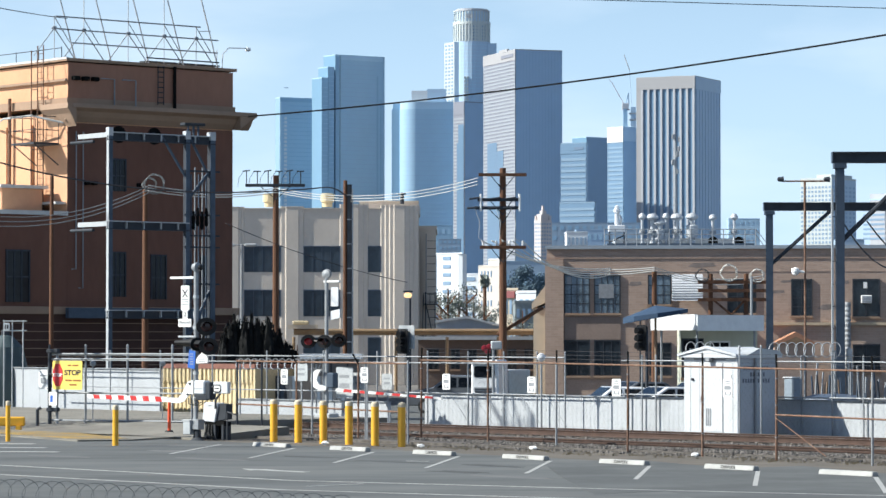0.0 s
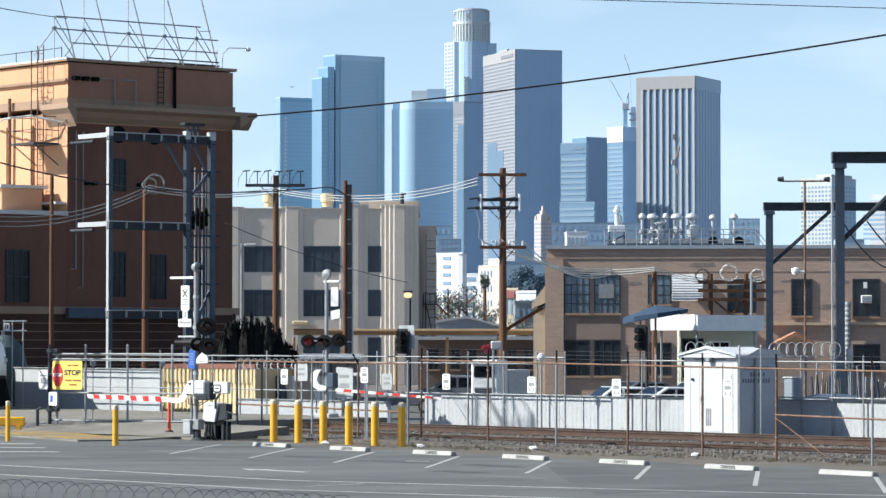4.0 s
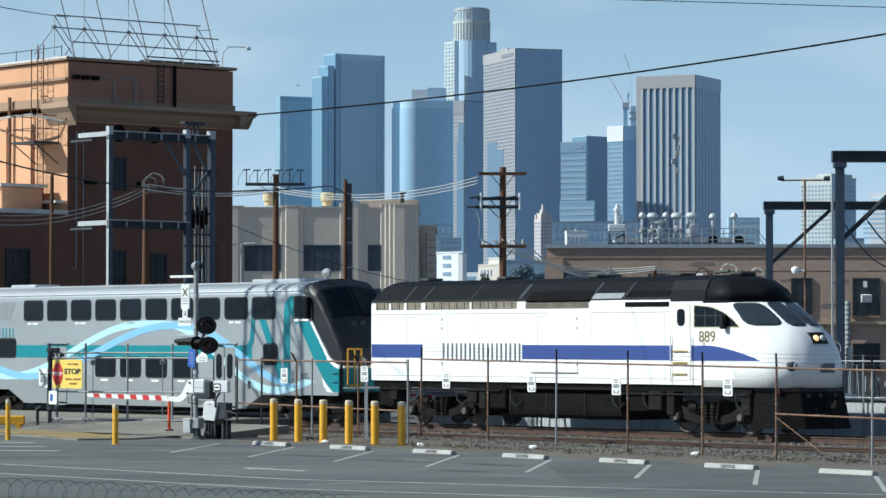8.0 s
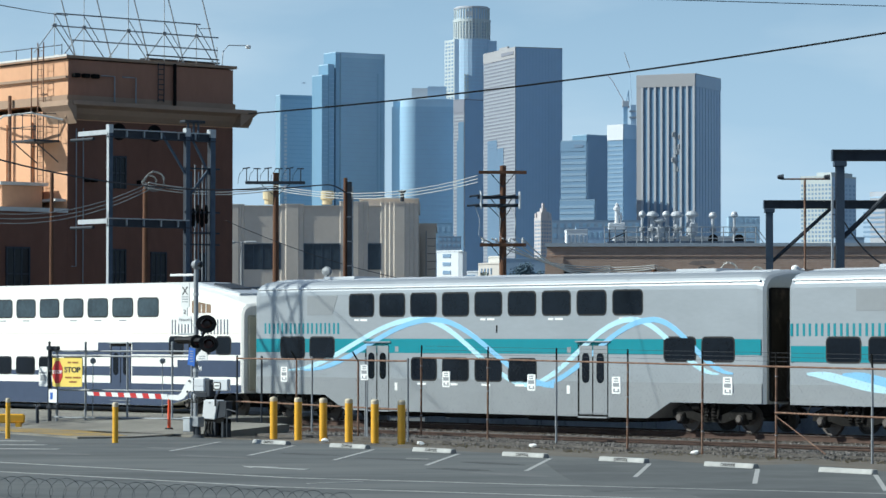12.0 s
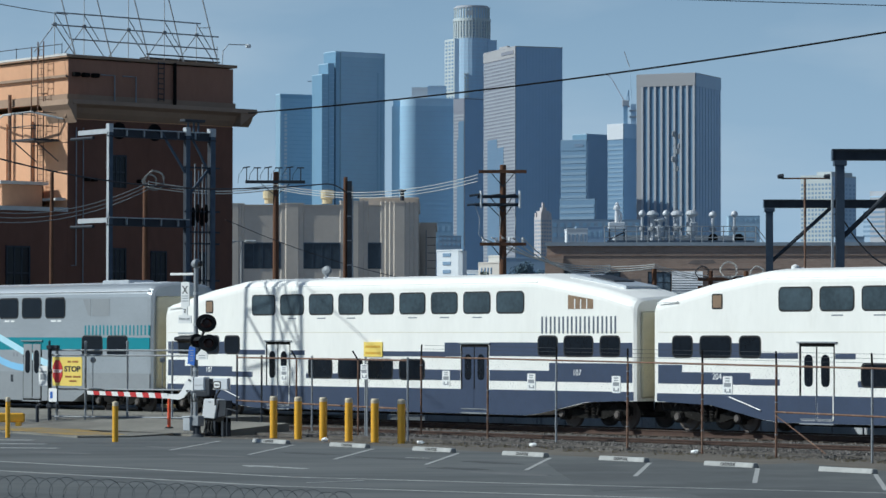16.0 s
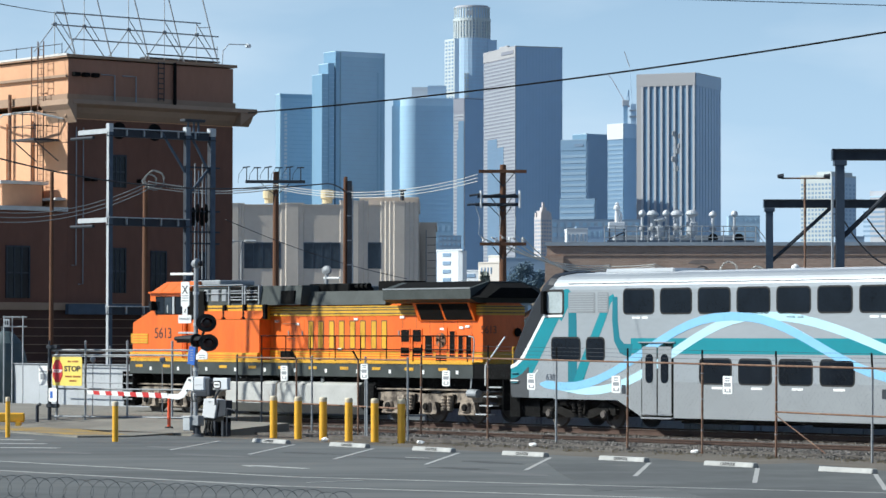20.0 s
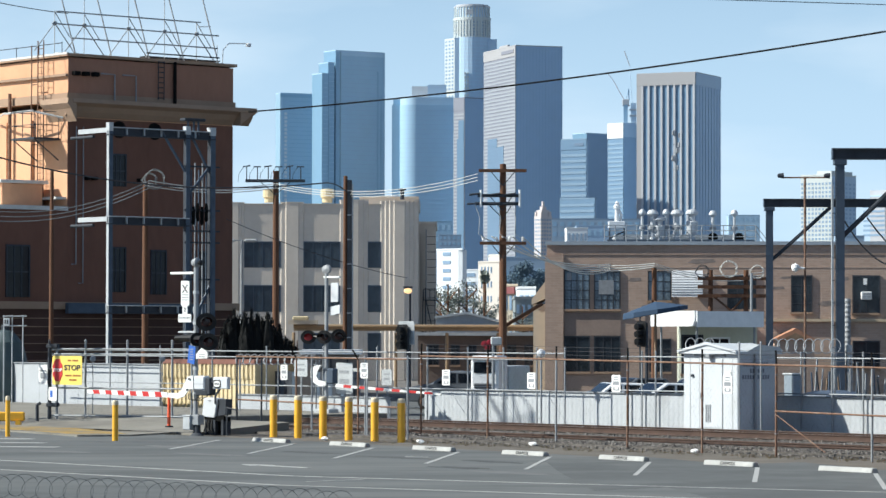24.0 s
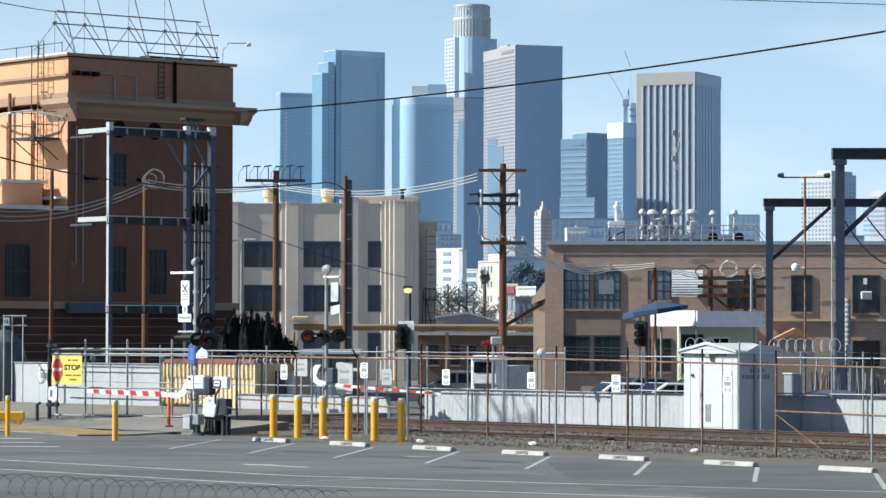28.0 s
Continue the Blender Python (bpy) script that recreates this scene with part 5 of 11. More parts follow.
    for x0, x1, z0, z1 in ((2.4, 4.0, 2.75, 3.6), (9.0, 11.0, 2.75, 3.7), (15.8, 17.3, 1.55, 2.05)):
        part("access_door", slab(rounded(x0, x1, z0, z1, 0.04), "y", -W - 0.008, -W + 0.02), CAR_WHITE, lo)
    for x in (0.15, 0.55):
        part("tail_rail", rods(0.03, ((-0.15, -1.35 + x, 1.2), (-0.15, -1.35 + x, 2.6)), ((-0.15, -1.35 + x, 1.9), (-0.4, -1.35 + x, 1.9))), LOCO_YELLOW, lo)
    truck(lo, 3.3, 2.74, 0.5, TRUCK_DARK)
    truck(lo, 16.0, 2.74, 0.5, TRUCK_DARK)
    coupler(lo, 0.0, -1)
    coupler(lo, 19.6, 1)
    return lo


NUMBER_BROWN = mat("number_dark_brown", (0.16, 0.07, 0.03), 0.5)
mat_gold = mat("gold_step", (0.45, 0.33, 0.10), 0.4, metal=0.5)


def freight_loco():
    """Freight diesel, cab at low x: nose, cab, long hood, radiator wings, walkway with rails, fuel tank."""
    lo = thing("freight_locomotive", "orange and yellow freight diesel with dark roof", "locomotive")
    H = 0.72   # the hood stands well back from the walkway
    # nose and cab
    part("nose", slab([(1.2, 1.95), (1.28, 2.3), (1.3, 3.3), (2.5, 3.76), (2.55, 1.95)], "y", -1.44, 1.44), LOCO_ORANGE, lo)
    part("cab", loft([[(x, -1.5, 1.95), (x, -1.5, 4.42), (x, -1.02, zt), (x, 1.02, zt), (x, 1.5, 4.42), (x, 1.5, 1.95)] for x, zt in ((2.5, 4.66), (2.85, 4.82), (4.75, 4.82))]), LOCO_ORANGE, lo)
    part("cab_eave", slab([(2.5, 4.39), (4.8, 4.39), (4.8, 4.45), (2.5, 4.45)], "y", -1.6, -1.45), LOCO_ORANGE, lo)
    for x in (3.1, 3.75, 4.35):
        part("roof_rib", loft([[(x + d, -1.52, 4.42), (x + d, -1.0, 4.84), (x + d, -0.9, 4.8), (x + d, -1.4, 4.4)] for d in (0, 0.04)]), LOCO_ORANGE, lo)
    part("window_recess", B((2.85, 4.62, -1.506, -1.45, 3.6, 4.28)), BLACK_MATT, lo)
    for a, b in ((2.9, 3.38), (3.43, 3.9), (4.12, 4.55)):
        part("cab_window", slab(rounded(a, b, 3.64, 4.24, 0.05), "y", -1.515, -1.46), GLASS_TINT if 3.4 < a < 4 else GLASS_DARK, lo)
    part("window_bar", B((3.94, 4.05, -1.53, -1.47, 3.62, 4.26)), STEEL_PALE, lo)
    part("window_bar", B((3.6, 3.64, -1.53, -1.47, 3.66, 3.95)), STEEL_PALE, lo)
    part("mirror", BV(0.02, 2.72, 2.86, -1.72, -1.5, 3.75, 4.1), BLACK, lo)
    for x in (4.62, 4.78):
        part("cab_handrail", rods(0.02, ((x, -1.56, 2.0), (x, -1.56, 3.5))), LOCO_ORANGE, lo)
    part("windscreen", slab([(-1.2, 3.75), (-0.1, 3.78), (-0.1, 4.3), (-1.1, 4.25)], "x", 2.24, 2.52), GLASS_DARK, lo)
    letters("loco_number", "5613", 0.56, SIGN_INK, lo, pose(3.33, -1.506, 2.9))
    part("nose_stripe", B((1.2, 2.28, -1.46, -0.6, 2.54, 2.9)), LOCO_YELLOW, lo)
    for z in (2.61, 2.71, 2.81):
        part("nose_stripe_line", B((1.22, 2.26, -1.464, -0.6, z, z + 0.025)), LOCO_ORANGE, lo)
    # equipment behind the cab
    part("hood_front", loft([[(x, -1.42, 1.95), (x, -1.42, 3.4), (x, 1.42, 3.4), (x, 1.42, 1.95)] for x in (4.6, 9.1)]), LOCO_ORANGE, lo)
    part("hood_ledge", B((5.7, 9.1, -1.3, 1.3, 3.4, 3.92)), LOCO_YELLOW, lo)
    part("roof_box", loft([[(x, -1.28, 3.92), (x, -1.2, 4.6), (x, 1.2, 4.6), (x, 1.28, 3.92)] for x in (4.65, 11.3)]), LOCO_DARK, lo, "dark green roof casing")
    for a in (7.2, 8.17):
        g = part("vent", B((a, a + 0.72, -1.3, -1.15, 4.0, 4.58)), BLACK_MATT, lo)
        for z in (4.1, 4.2, 4.42):
            part("vent_slat", B((a + 0.04, a + 0.68, -1.33, -1.28, z, z + 0.035)), STEEL_PALE if z < 4.15 else GALV, g)
        part("vent_frame", B((a - 0.08, a - 0.02, -1.34, -1.2, 3.95, 4.62), (a + 0.74, a + 0.8, -1.34, -1.2, 3.95, 4.62)), GALV, g)
    for x, w_ in ((5.55, 0.3), (6.0, 0.5), (6.65, 0.3)):
        part("brake_resistor", BV(0.03, x, x + w_, -1.3, -1.1, 4.05, 4.5), GALV, lo)
    part("vent", B((10.2, 10.95, -1.3, -1.2, 3.95, 4.42)), BLACK_MATT, lo)
    # Solid black box: the recess's shade is put into its colour.
    part("cab_recess", B((4.66, 5.72, -1.41, 1.3, 3.42, 4.45)), BLACK_MATT, lo)
    for x0 in (5.75, 6.95, 8.15):
        part("sand_bin", slab([(x0 + 0.12, 3.42), (x0 + 1.0, 3.42), (x0 + 1.12, 3.52), (x0 + 1.12, 3.72), (x0, 3.72), (x0, 3.52)], "y", -1.4, -1.2), LOCO_ORANGE, lo)
        part("stripe_line", B((x0, x0 + 1.12, -1.31, -1.25, 3.8, 3.84)), LOCO_DARK, lo)
    for x in (5.66, 6.86, 8.06, 9.28):
        part("roof_strap", B((x, x + 0.12, -1.4, -1.28, 3.42, 3.94)), BLACK_MATT, lo)
    part("roof_rail", rods(0.02, ((4.7, -1.32, 4.35), (8.9, -1.32, 4.35)), ((4.7, -1.32, 4.65), (8.0, -1.32, 4.65))), GALV, lo)
    part("air_conditioner", BV(0.04, 4.0, 5.9, -0.8, 0.8, 4.66, 4.86), GALV, lo)
    # long hood
    hx0, hx1 = 9.0, 20.65
    part("hood", loft([[(x, -H - 0.2, 1.95), (x, -H - 0.2, 3.8), (x, -H + 0.05, 3.95), (x, H - 0.05, 3.95), (x, H + 0.2, 3.8), (x, H + 0.2, 1.95)] for x in (hx0, hx1)]), LOCO_ORANGE, lo)
    part("hood_top_stripe", B((9.12, hx1 + 0.02, -H - 0.225, -H, 3.52, 3.86)), LOCO_YELLOW, lo)
    part("end_stripe", B((hx1 - 0.2, hx1 + 0.03, -H - 0.2, H + 0.2, 3.52, 3.84)), LOCO_YELLOW, lo)
    part("end_stripe", B((hx1 - 0.2, hx1 + 0.03, -H - 0.2, H + 0.2, 1.96, 2.3)), LOCO_YELLOW, lo)
    for z in (3.58, 3.7, 3.79):
        part("stripe_line", B((hx1 - 0.2, hx1 + 0.037, -H - 0.2, H + 0.2, z, z + 0.03)), LOCO_DARK, lo)
        part("stripe_line", B((9.12, hx1 + 0.025, -H - 0.232, -H, z, z + 0.03)), LOCO_DARK, lo)
    part("end_lamp", lathe([(0.0, 0.06), (0.13, 0.06), (0.15, 0.0)], "x", 14, (hx1 + 0.03, 0.6, 2.95)), BLACK_MATT, lo)
    part("hood_low_stripe", B((9.12, hx1 + 0.02, -H - 0.225, -H, 1.96, 2.3)), LOCO_YELLOW, lo)
    for z in (2.02, 2.1, 2.19):
        part("stripe_line", B((9.12, hx1 + 0.022, -H - 0.232, -H, z, z + 0.03)), LOCO_ORANGE, lo)
    part("walkway_opening", slab([(9.75, 2.28), (10.45, 2.28), (10.75, 1.97), (9.75, 1.97)], "y", -H - 0.24, -H), BLACK_MATT, lo)
    part("cab_low_stripe", B((1.22, 9.12, -1.525, -1.3, 1.97, 2.22)), LOCO_YELLOW, lo)
    for z in (2.02, 2.1):
        part("stripe_line", B((1.22, 9.12, -1.532, -1.3, z, z + 0.03)), LOCO_ORANGE, lo)
    part("exhaust_roof", loft([[(x, -0.95, 3.9), (x, -0.8, 4.38), (x, 0.8, 4.38), (x, 0.95, 3.9)] for x in (11.0, 15.6)]), LOCO_DARK, lo, "grey-green engine roof")
    part("exhaust_stack", BV(0.04, 10.7, 13.0, -0.45, 0.5, 4.3, 4.66), BLACK_MATT, lo)
    part("exhaust_stack", BV(0.04, 14.65, 16.1, -0.5, 0.5, 4.3, 4.72), BLACK_MATT, lo)
    part("horn_bracket", B((13.5, 13.56, -0.2, 0.2, 4.36, 4.52)), BLACK_MATT, lo)
    for x in (13.25, 13.5, 13.75):
        part("horn", lathe([(0.0, -0.16), (0.05, -0.14), (0.11, 0.12), (0.0, 0.12)], "x", 12, (x, -0.25, 4.56)), BLACK_MATT, lo)
    part("radiator_wing", loft([[(x, -1.55, 4.05), (x, -1.55, 4.4), (x, -0.7, 4.64), (x, 0.7, 4.64), (x, 1.55, 4.4), (x, 1.55, 4.05), (x, 1.2, 3.92), (x, -1.2, 3.92)] for x in (16.2, 20.75)]), LOCO_DARK, lo, "dark overhanging radiator wings")
    part("wing_lip", B((16.2, 20.76, -1.57, -1.53, 4.38, 4.42)), GALV, lo)
    part("wing_top_screen", loft([[(x, -1.4, 4.455), (x, -0.75, 4.645), (x, -0.75, 4.6), (x, -1.4, 4.4)] for x in (16.6, 20.6)]), BLACK_MATT, lo)
    part("wing_end", loft([[(20.75, -1.5, 4.1), (20.75, -0.7, 4.6), (20.75, 0.7, 4.6), (20.75, 1.5, 4.1)], [(21.3, -1.3, 4.08), (21.3, -0.7, 4.42), (21.3, 0.7, 4.42), (21.3, 1.3, 4.08)]]), BLACK_MATT, lo)
    part("screen_frame", loft([[(x, -1.27, 3.93), (x, -0.98, 3.32), (x, -0.8, 3.32), (x, -0.8, 3.93)] for x in (17.42, 20.35)]), LOCO_ORANGE, lo)
    for a, b in ((17.6, 18.78), (18.9, 20.25)):
        part("radiator_screen", loft([[(x, -1.275, 3.9), (x, -1.01, 3.36), (x, -0.9, 3.36), (x, -0.9, 3.9)] for x in (a, b)]), BLACK_MATT, lo)
    # the owner's initials as plain upright bars
    for i in range(4):
        a = 11.27 + i * 1.17
        for b0, b1, c0, c1 in ((0.06, 0.3, 2.4, 3.32), (0.62, 0.86, 2.4, 3.32)):
            out = part("initial_edge", slab(rounded(a + b0 - 0.04, a + b1 + 0.04, c0 - 0.04, c1 + 0.04, 0.03), "y", -H - 0.206 + 0.001 * i, -H), NUMBER_BROWN, lo)
            part("initial_bar", slab(rounded(a + b0, a + b1, c0, c1, 0.03), "y", -H - 0.212, -H), LOCO_YELLOW, out)
    for x in (9.6, 10.4, 15.75):
        part("hood_door", slab(rounded(x + 0.03, x + 0.68, 2.34, 3.46, 0.03), "y", -H - 0.204, -H), LOCO_ORANGE, lo)
        part("door_latch", B((x + 0.55, x + 0.6, -H - 0.23, -H - 0.2, 2.85, 3.0)), GALV, lo)
    for x0, x1, z0, z1 in ((16.46, 16.88, 2.62, 3.03), (17.08, 17.51, 2.62, 3.03), (16.44, 16.88, 2.12, 2.43), (17.08, 17.51, 2.12, 2.43), (17.72, 18.09, 2.12, 2.84), (19.0, 19.26, 2.12, 2.98), (19.45, 19.67, 2.1, 2.83), (19.85, 20.1, 2.1, 2.84)):
        rim = part("grille_rim", B((x0 - 0.04, x1 + 0.04, -H - 0.226, -H, z0 - 0.04, z1 + 0.04)), LOCO_ORANGE, lo)
        part("grille", B((x0, x1, -H - 0.23, -H, z0, z1)), BLACK_MATT, rim)
    letters("loco_number", "5613", 0.36, NUMBER_BROWN, lo, pose(hx1 + 0.034, -0.68, 3.02, 0, 0, 90))
    fan = part("fan_door", slab(rounded(18.25, 18.86, 2.22, 3.1, 0.05), "y", -H - 0.226, -H), LOCO_ORANGE, lo)
    part("fan_rim", lathe([(0.0, -0.03), (0.25, -0.03), (0.25, 0.0)], "y", 14, (18.56, -H - 0.226, 2.68)), RUSTY, fan)
    for k in range(5):
        ang = radians(72 * k + 15)
        part("fan_blade", slab([(18.56 + 0.04 * math.cos(ang), 2.68 + 0.04 * math.sin(ang)), (18.56 + 0.24 * math.cos(ang), 2.68 + 0.24 * math.sin(ang)), (18.56 + 0.22 * math.cos(ang + 0.6), 2.68 + 0.22 * math.sin(ang + 0.6))], "y", -H - 0.27, -H - 0.2), LOCO_ORANGE if k % 2 else BLACK_MATT, fan)
    part("low_vent", B((18.28, 18.84, -H - 0.23, -H, 1.98, 2.18)), BLACK_MATT, lo)
    for x, z in ((18.5, 3.02), (19.5, 3.06), (19.8, 3.1), (10.6, 3.2), (13.0, 2.32), (16.4, 3.42), (13.9, 3.36), (9.4, 3.3)):
        part("placard", B((x, x + 0.2, -H - 0.238, -H, z, z + 0.08)), SIGN_WHITE, lo)
    for i in range(16):
        part("panel_seam", B((9.3 + i * 0.72, 9.315 + i * 0.72, -H - 0.203, -H, 2.32, 3.5)), NUMBER_BROWN, lo)
    part("hood_grab", rods(0.014, ((9.4, -H - 0.26, 3.35), (9.75, -H - 0.26, 3.35)), ((10.1, -H - 0.26, 2.72), (10.6, -H - 0.26, 2.72)), ((9.9, -H - 0.26, 3.25), (10.7, -H - 0.26, 3.25))), NUMBER_BROWN, lo)
    # frame, walkway, steps, rails
    part("walkway", B((1.3, 20.85, -1.54, 1.54, 1.88, 1.96)), LOCO_YELLOW, lo)
    part("frame_sill", B((1.2, 20.85, -1.52, 1.52, 1.42, 1.88)), LOCO_DARK, lo)
    part("end_platform", B((20.85, 22.7, -1.5, 1.5, 1.42, 1.9)), BLACK_MATT, lo)
    for i in range(11):
        part("reflector", B((1.6 + i * 1.75, 2.05 + i * 1.75, -1.53, -1.5, 1.66, 1.76)), LOCO_YELLOW, lo)
        part("placard", B((2.5 + i * 1.75, 2.62 + i * 1.75, -1.53, -1.5, 1.55, 1.68)), SIGN_WHITE, lo)
    part("hand_rail", rods(0.022, ((9.3, -1.5, 2.82), (20.6, -1.5, 2.82))), BLACK_MATT, lo)
    part("hand_rail_end", pipe([(20.6, -1.5, 2.82), (20.85, -1.5, 2.78), (20.9, -1.5, 2.6), (20.72, -1.5, 1.1)], 0.022), STEEL_PALE, lo)
    part("low_rail", rods(0.018, ((9.3, -1.5, 2.36), (20.6, -1.5, 2.36))), BLACK_MATT, lo)
    for i in range(9):
        part("stanchion", rods(0.02, ((9.35 + i * 1.4, -1.5, 1.95), (9.35 + i * 1.4, -1.5, 2.82))), BLACK_MATT, lo)
    for x, d in ((21.45, 1),):
        part("step_rail", rods(0.028, ((x, -1.5, 1.2), (x, -1.5, 1.85)), ((x, -1.5, 1.85), (x + 0.9, -1.45, 2.79))), SIGN_WHITE, lo)
    for z in (0.23, 0.52, 0.82, 1.13):
        x = 21.57 - (1.13 - z) * 0.68
        part("step", B((x, x + 0.65, -1.5, -1.2, z, z + 0.04)), STEEL_PALE, lo)
        part("step", B((0.75, 1.35, -1.5, -1.2, z + 0.2, z + 0.24)), GALV, lo)
    for x in (22.32, 0.73, 1.37):
        part("step_side", B((x - 0.02, x + 0.02, -1.5, -1.15, 0.4, 1.5)), BLACK_MATT, lo)
    part("pilot", slab([(0.55, 0.2), (1.3, 0.2), (1.3, 1.5), (0.9, 1.5)], "y", -1.35, 1.35), BLACK_MATT, lo)
    part("pilot", slab([(22.5, 0.2), (23.0, 0.2), (22.9, 1.5), (22.5, 1.5)], "y", -1.35, 1.35), BLACK_MATT, lo)
    tank_outline = [(-1.1, 0.12), (1.1, 0.12), (1.5, 0.44), (1.47, 1.12), (1.3, 1.22), (-1.3, 1.22), (-1.47, 1.12), (-1.5, 0.44)]
    tank = part("fuel_tank", slab(tank_outline, "x", 7.2, 14.8), TANK_GREY, lo, "dusty pale grey fuel tank")
    part("tank_seam", slab([(y * 1.012, z * 1.008) for y, z in tank_outline], "x", 10.15, 10.2), TRUCK_TAN, tank)
    part("tank_end", slab([(y * 0.96, z) for y, z in tank_outline], "x", 14.8, 15.55), BLACK_MATT, tank)
    for x in (7.9, 10.4, 12.6):
        part("filler", rods(0.06, ((x, -1.3, 1.2), (x + 0.06, -1.36, 1.36))), STEEL_PALE, tank)
    part("underframe", B((1.5, 22.3, -0.7, 0.7, 1.0, 1.45)), BLACK_MATT, lo)
    part("air_tank", lathe([(0.0, 6.9), (0.2, 6.95), (0.2, 9.3), (0.0, 9.35)], "x", 12, (0, -1.2, 1.3)), BLACK_MATT, lo)
    truck(lo, 4.0, 4.0, 0.53, TRUCK_TAN, 3)
    truck(lo, 18.2, 4.0, 0.53, TRUCK_TAN, 3)
    coupler(lo, 0.8, -1)
    coupler(lo, 22.8, 1)
    return lo


LOCO = passenger_loco()
CAB_FRONT = coach_cab("cab_car", "silver cab car with teal and light blue waves", "605", 5.58, 10.53, ((21.08, 21.86),))
SILVER_CAR = coach_silver("bilevel_coach", "silver bilevel coach with teal belt and light blue waves")
WHITE_A = coach_white("bilevel_coach", "white and navy bilevel coach with stepped stripes", "204")
WHITE_B = coach_white("bilevel_coach", "white and navy bilevel coach with yellow notice panel", "107")
CAB_REAR = coach_cab("cab_car", "silver cab car with teal belt facing the freight locomotive", "638", 6.2, 11.07, ((21.62, 22.40), (22.74, 24.03)), 0.65)
FREIGHT = freight_loco()


def turn_about(car, middle):
    """Mirrors a finished vehicle end for end, so that its drawn side stays on the same side of the track."""
    flip = Matrix.Translation((middle, 0, 0)) @ Matrix.Scale(-1, 4, (1, 0, 0)) @ Matrix.Translation((-middle, 0, 0))
    for ob in car.children:
        if ob.location.length > 0.001:
            ob.location.x = 2 * middle - ob.location.x
            continue
        for o in (ob, *ob.children_recursive):
            o.data.transform(flip)
            o.data.flip_normals()


turn_about(CAB_REAR, 13.0)
# where each vehicle's own zero lies along the track at 11 s; the last cab car is turned end for end
CONSIST = [(LOCO, 30.9), (CAB_FRONT, 3.756), (SILVER_CAR, -22.37), (WHITE_A, -48.12), (WHITE_B, -74.02), (CAB_REAR, -100.07), (FREIGHT, -122.8)]
RUN = [(0, -127.1), (2, -104.0), (4, -80.9), (6, -57.8), (8, -34.67), (9.5, -17.33), (11, 0), (12.5, 17.33), (14, 34.67), (15.5, 52.0), (17, 69.3), (18.5, 86.5), (20, 103.5), (21.5, 120.3), (23.5, 142.4), (25.5, 164.4), (28, 191.9)]


TIN_PALE = mat("tin_pale", (0.62, 0.64, 0.66), 0.5, vary=0.08)
# ---- fences, crossing signals and what stands by the track ----
MESH = mat("chain_link", (0.06, 0.06, 0.062), 0.7, metal=0.0, vary=0.2)


def run_of(p, q):
    """A pose at p with x towards q, and the length."""
    d = math.hypot(q[0] - p[0], q[1] - p[1])
    return pose(p[0], p[1], 0, 0, 0, math.degrees(math.atan2(q[1] - p[1], q[0] - p[0]))), d


def link_mesh(fence, length, z0, z1, pitch=0.16, r=0.0008):
    """Woven wire between the rails."""
    bm = bmesh.new()
    h = z1 - z0
    k = -int(h / pitch)
    while k * pitch < length:
        for way in (1, -1):
            a0, a1 = (k * pitch, k * pitch + h) if way > 0 else (k * pitch + h, k * pitch)
            za, zb = z0, z1
            if way > 0:
                if a0 < 0:
                    za, a0 = z0 - a0, 0.0
                if a1 > length:
                    zb, a1 = z1 - (a1 - length), length
            else:
                if a1 < 0:
                    zb, a1 = z1 + a1, 0.0
                if a0 > length:
                    za, a0 = z0 + (a0 - length), length
            if zb - za > 0.02:
                rod(bm, (a0, 0, za), (a1, 0, zb), r, 3)
        k += 1
    part("chain_link", bm, MESH, fence, "", "stuff")


def fence(name, label, p, q, posts, z0, z1, rails, post_mat, rail_mat, arm=0.0, r=0.032, group="chain-link fences", mesh=True, arms_lean=-1, pitch=0.16):
    """A chain-link fence from p to q; posts: distances along it; rails: heights."""
    m, d = run_of(p, q)
    f = thing(name, label, "fence", m, group)
    for k, x in enumerate(posts):
        mt = post_mat[k % len(post_mat)]
        po = part("post", rods(r, ((x, 0, z0), (x, 0, z1))), mt, f)
        if arm:
            part("arm", rods(r * 0.85, ((x, 0, z1), (x + arms_lean * arm * 0.55, 0.12, z1 + arm))), BLACK_MATT, po)
        else:
            part("post_cap", lathe([(r * 1.2, z1), (r * 1.2, z1 + 0.03), (0, z1 + 0.07)], "z", 8, (x, 0, 0)), mt, po)
    for z in rails:
        part("rail", rods(r * 0.8, ((0, -0.02, z), (d, -0.02, z))), rail_mat, f)
    if arm:
        for k in range(3):
            t = (k + 1) / 3
            part("barbed_wire", rods(0.006, ((0, 0.12 * t, z1 + arm * t - 0.01), (d, 0.12 * t, z1 + arm * t - 0.01)), seg=4), WIRE, f)
    if mesh:
        link_mesh(f, d, z0 + 0.12, max(rails), pitch)
    return f, d


P1, P2 = (-0.68, 101.66), (15.0, 74.82)
near_fence, length = fence("chain_link_fence", "rusty chain-link fence with leaning barbed-wire arms", P1, P2,
                           [0.0, 4.03, 7.9, 11.66, 15.33, 18.72, 22.8, 26.6, 30.6], -0.42, 2.2, [2.17], [RUSTY, RUSTY, GALV, RUSTY, RUSTY, RUSTY, GALV], RUSTY, arm=0.34, pitch=0.2)
near_fence.matrix_basis = near_fence.matrix_basis @ pose(0, 0, 0, 0, 0.4, 0)   # tilted so that its rail fits the camera's view
part("brace_rail", rods(0.025, ((18.72, -0.03, 0.96), (31.0, -0.03, 0.96))), RUSTY, near_fence)
part("brace_rod", rods(0.014, ((18.72, -0.03, 0.88), (20.9, -0.03, -0.05))), RUSTY, near_fence)
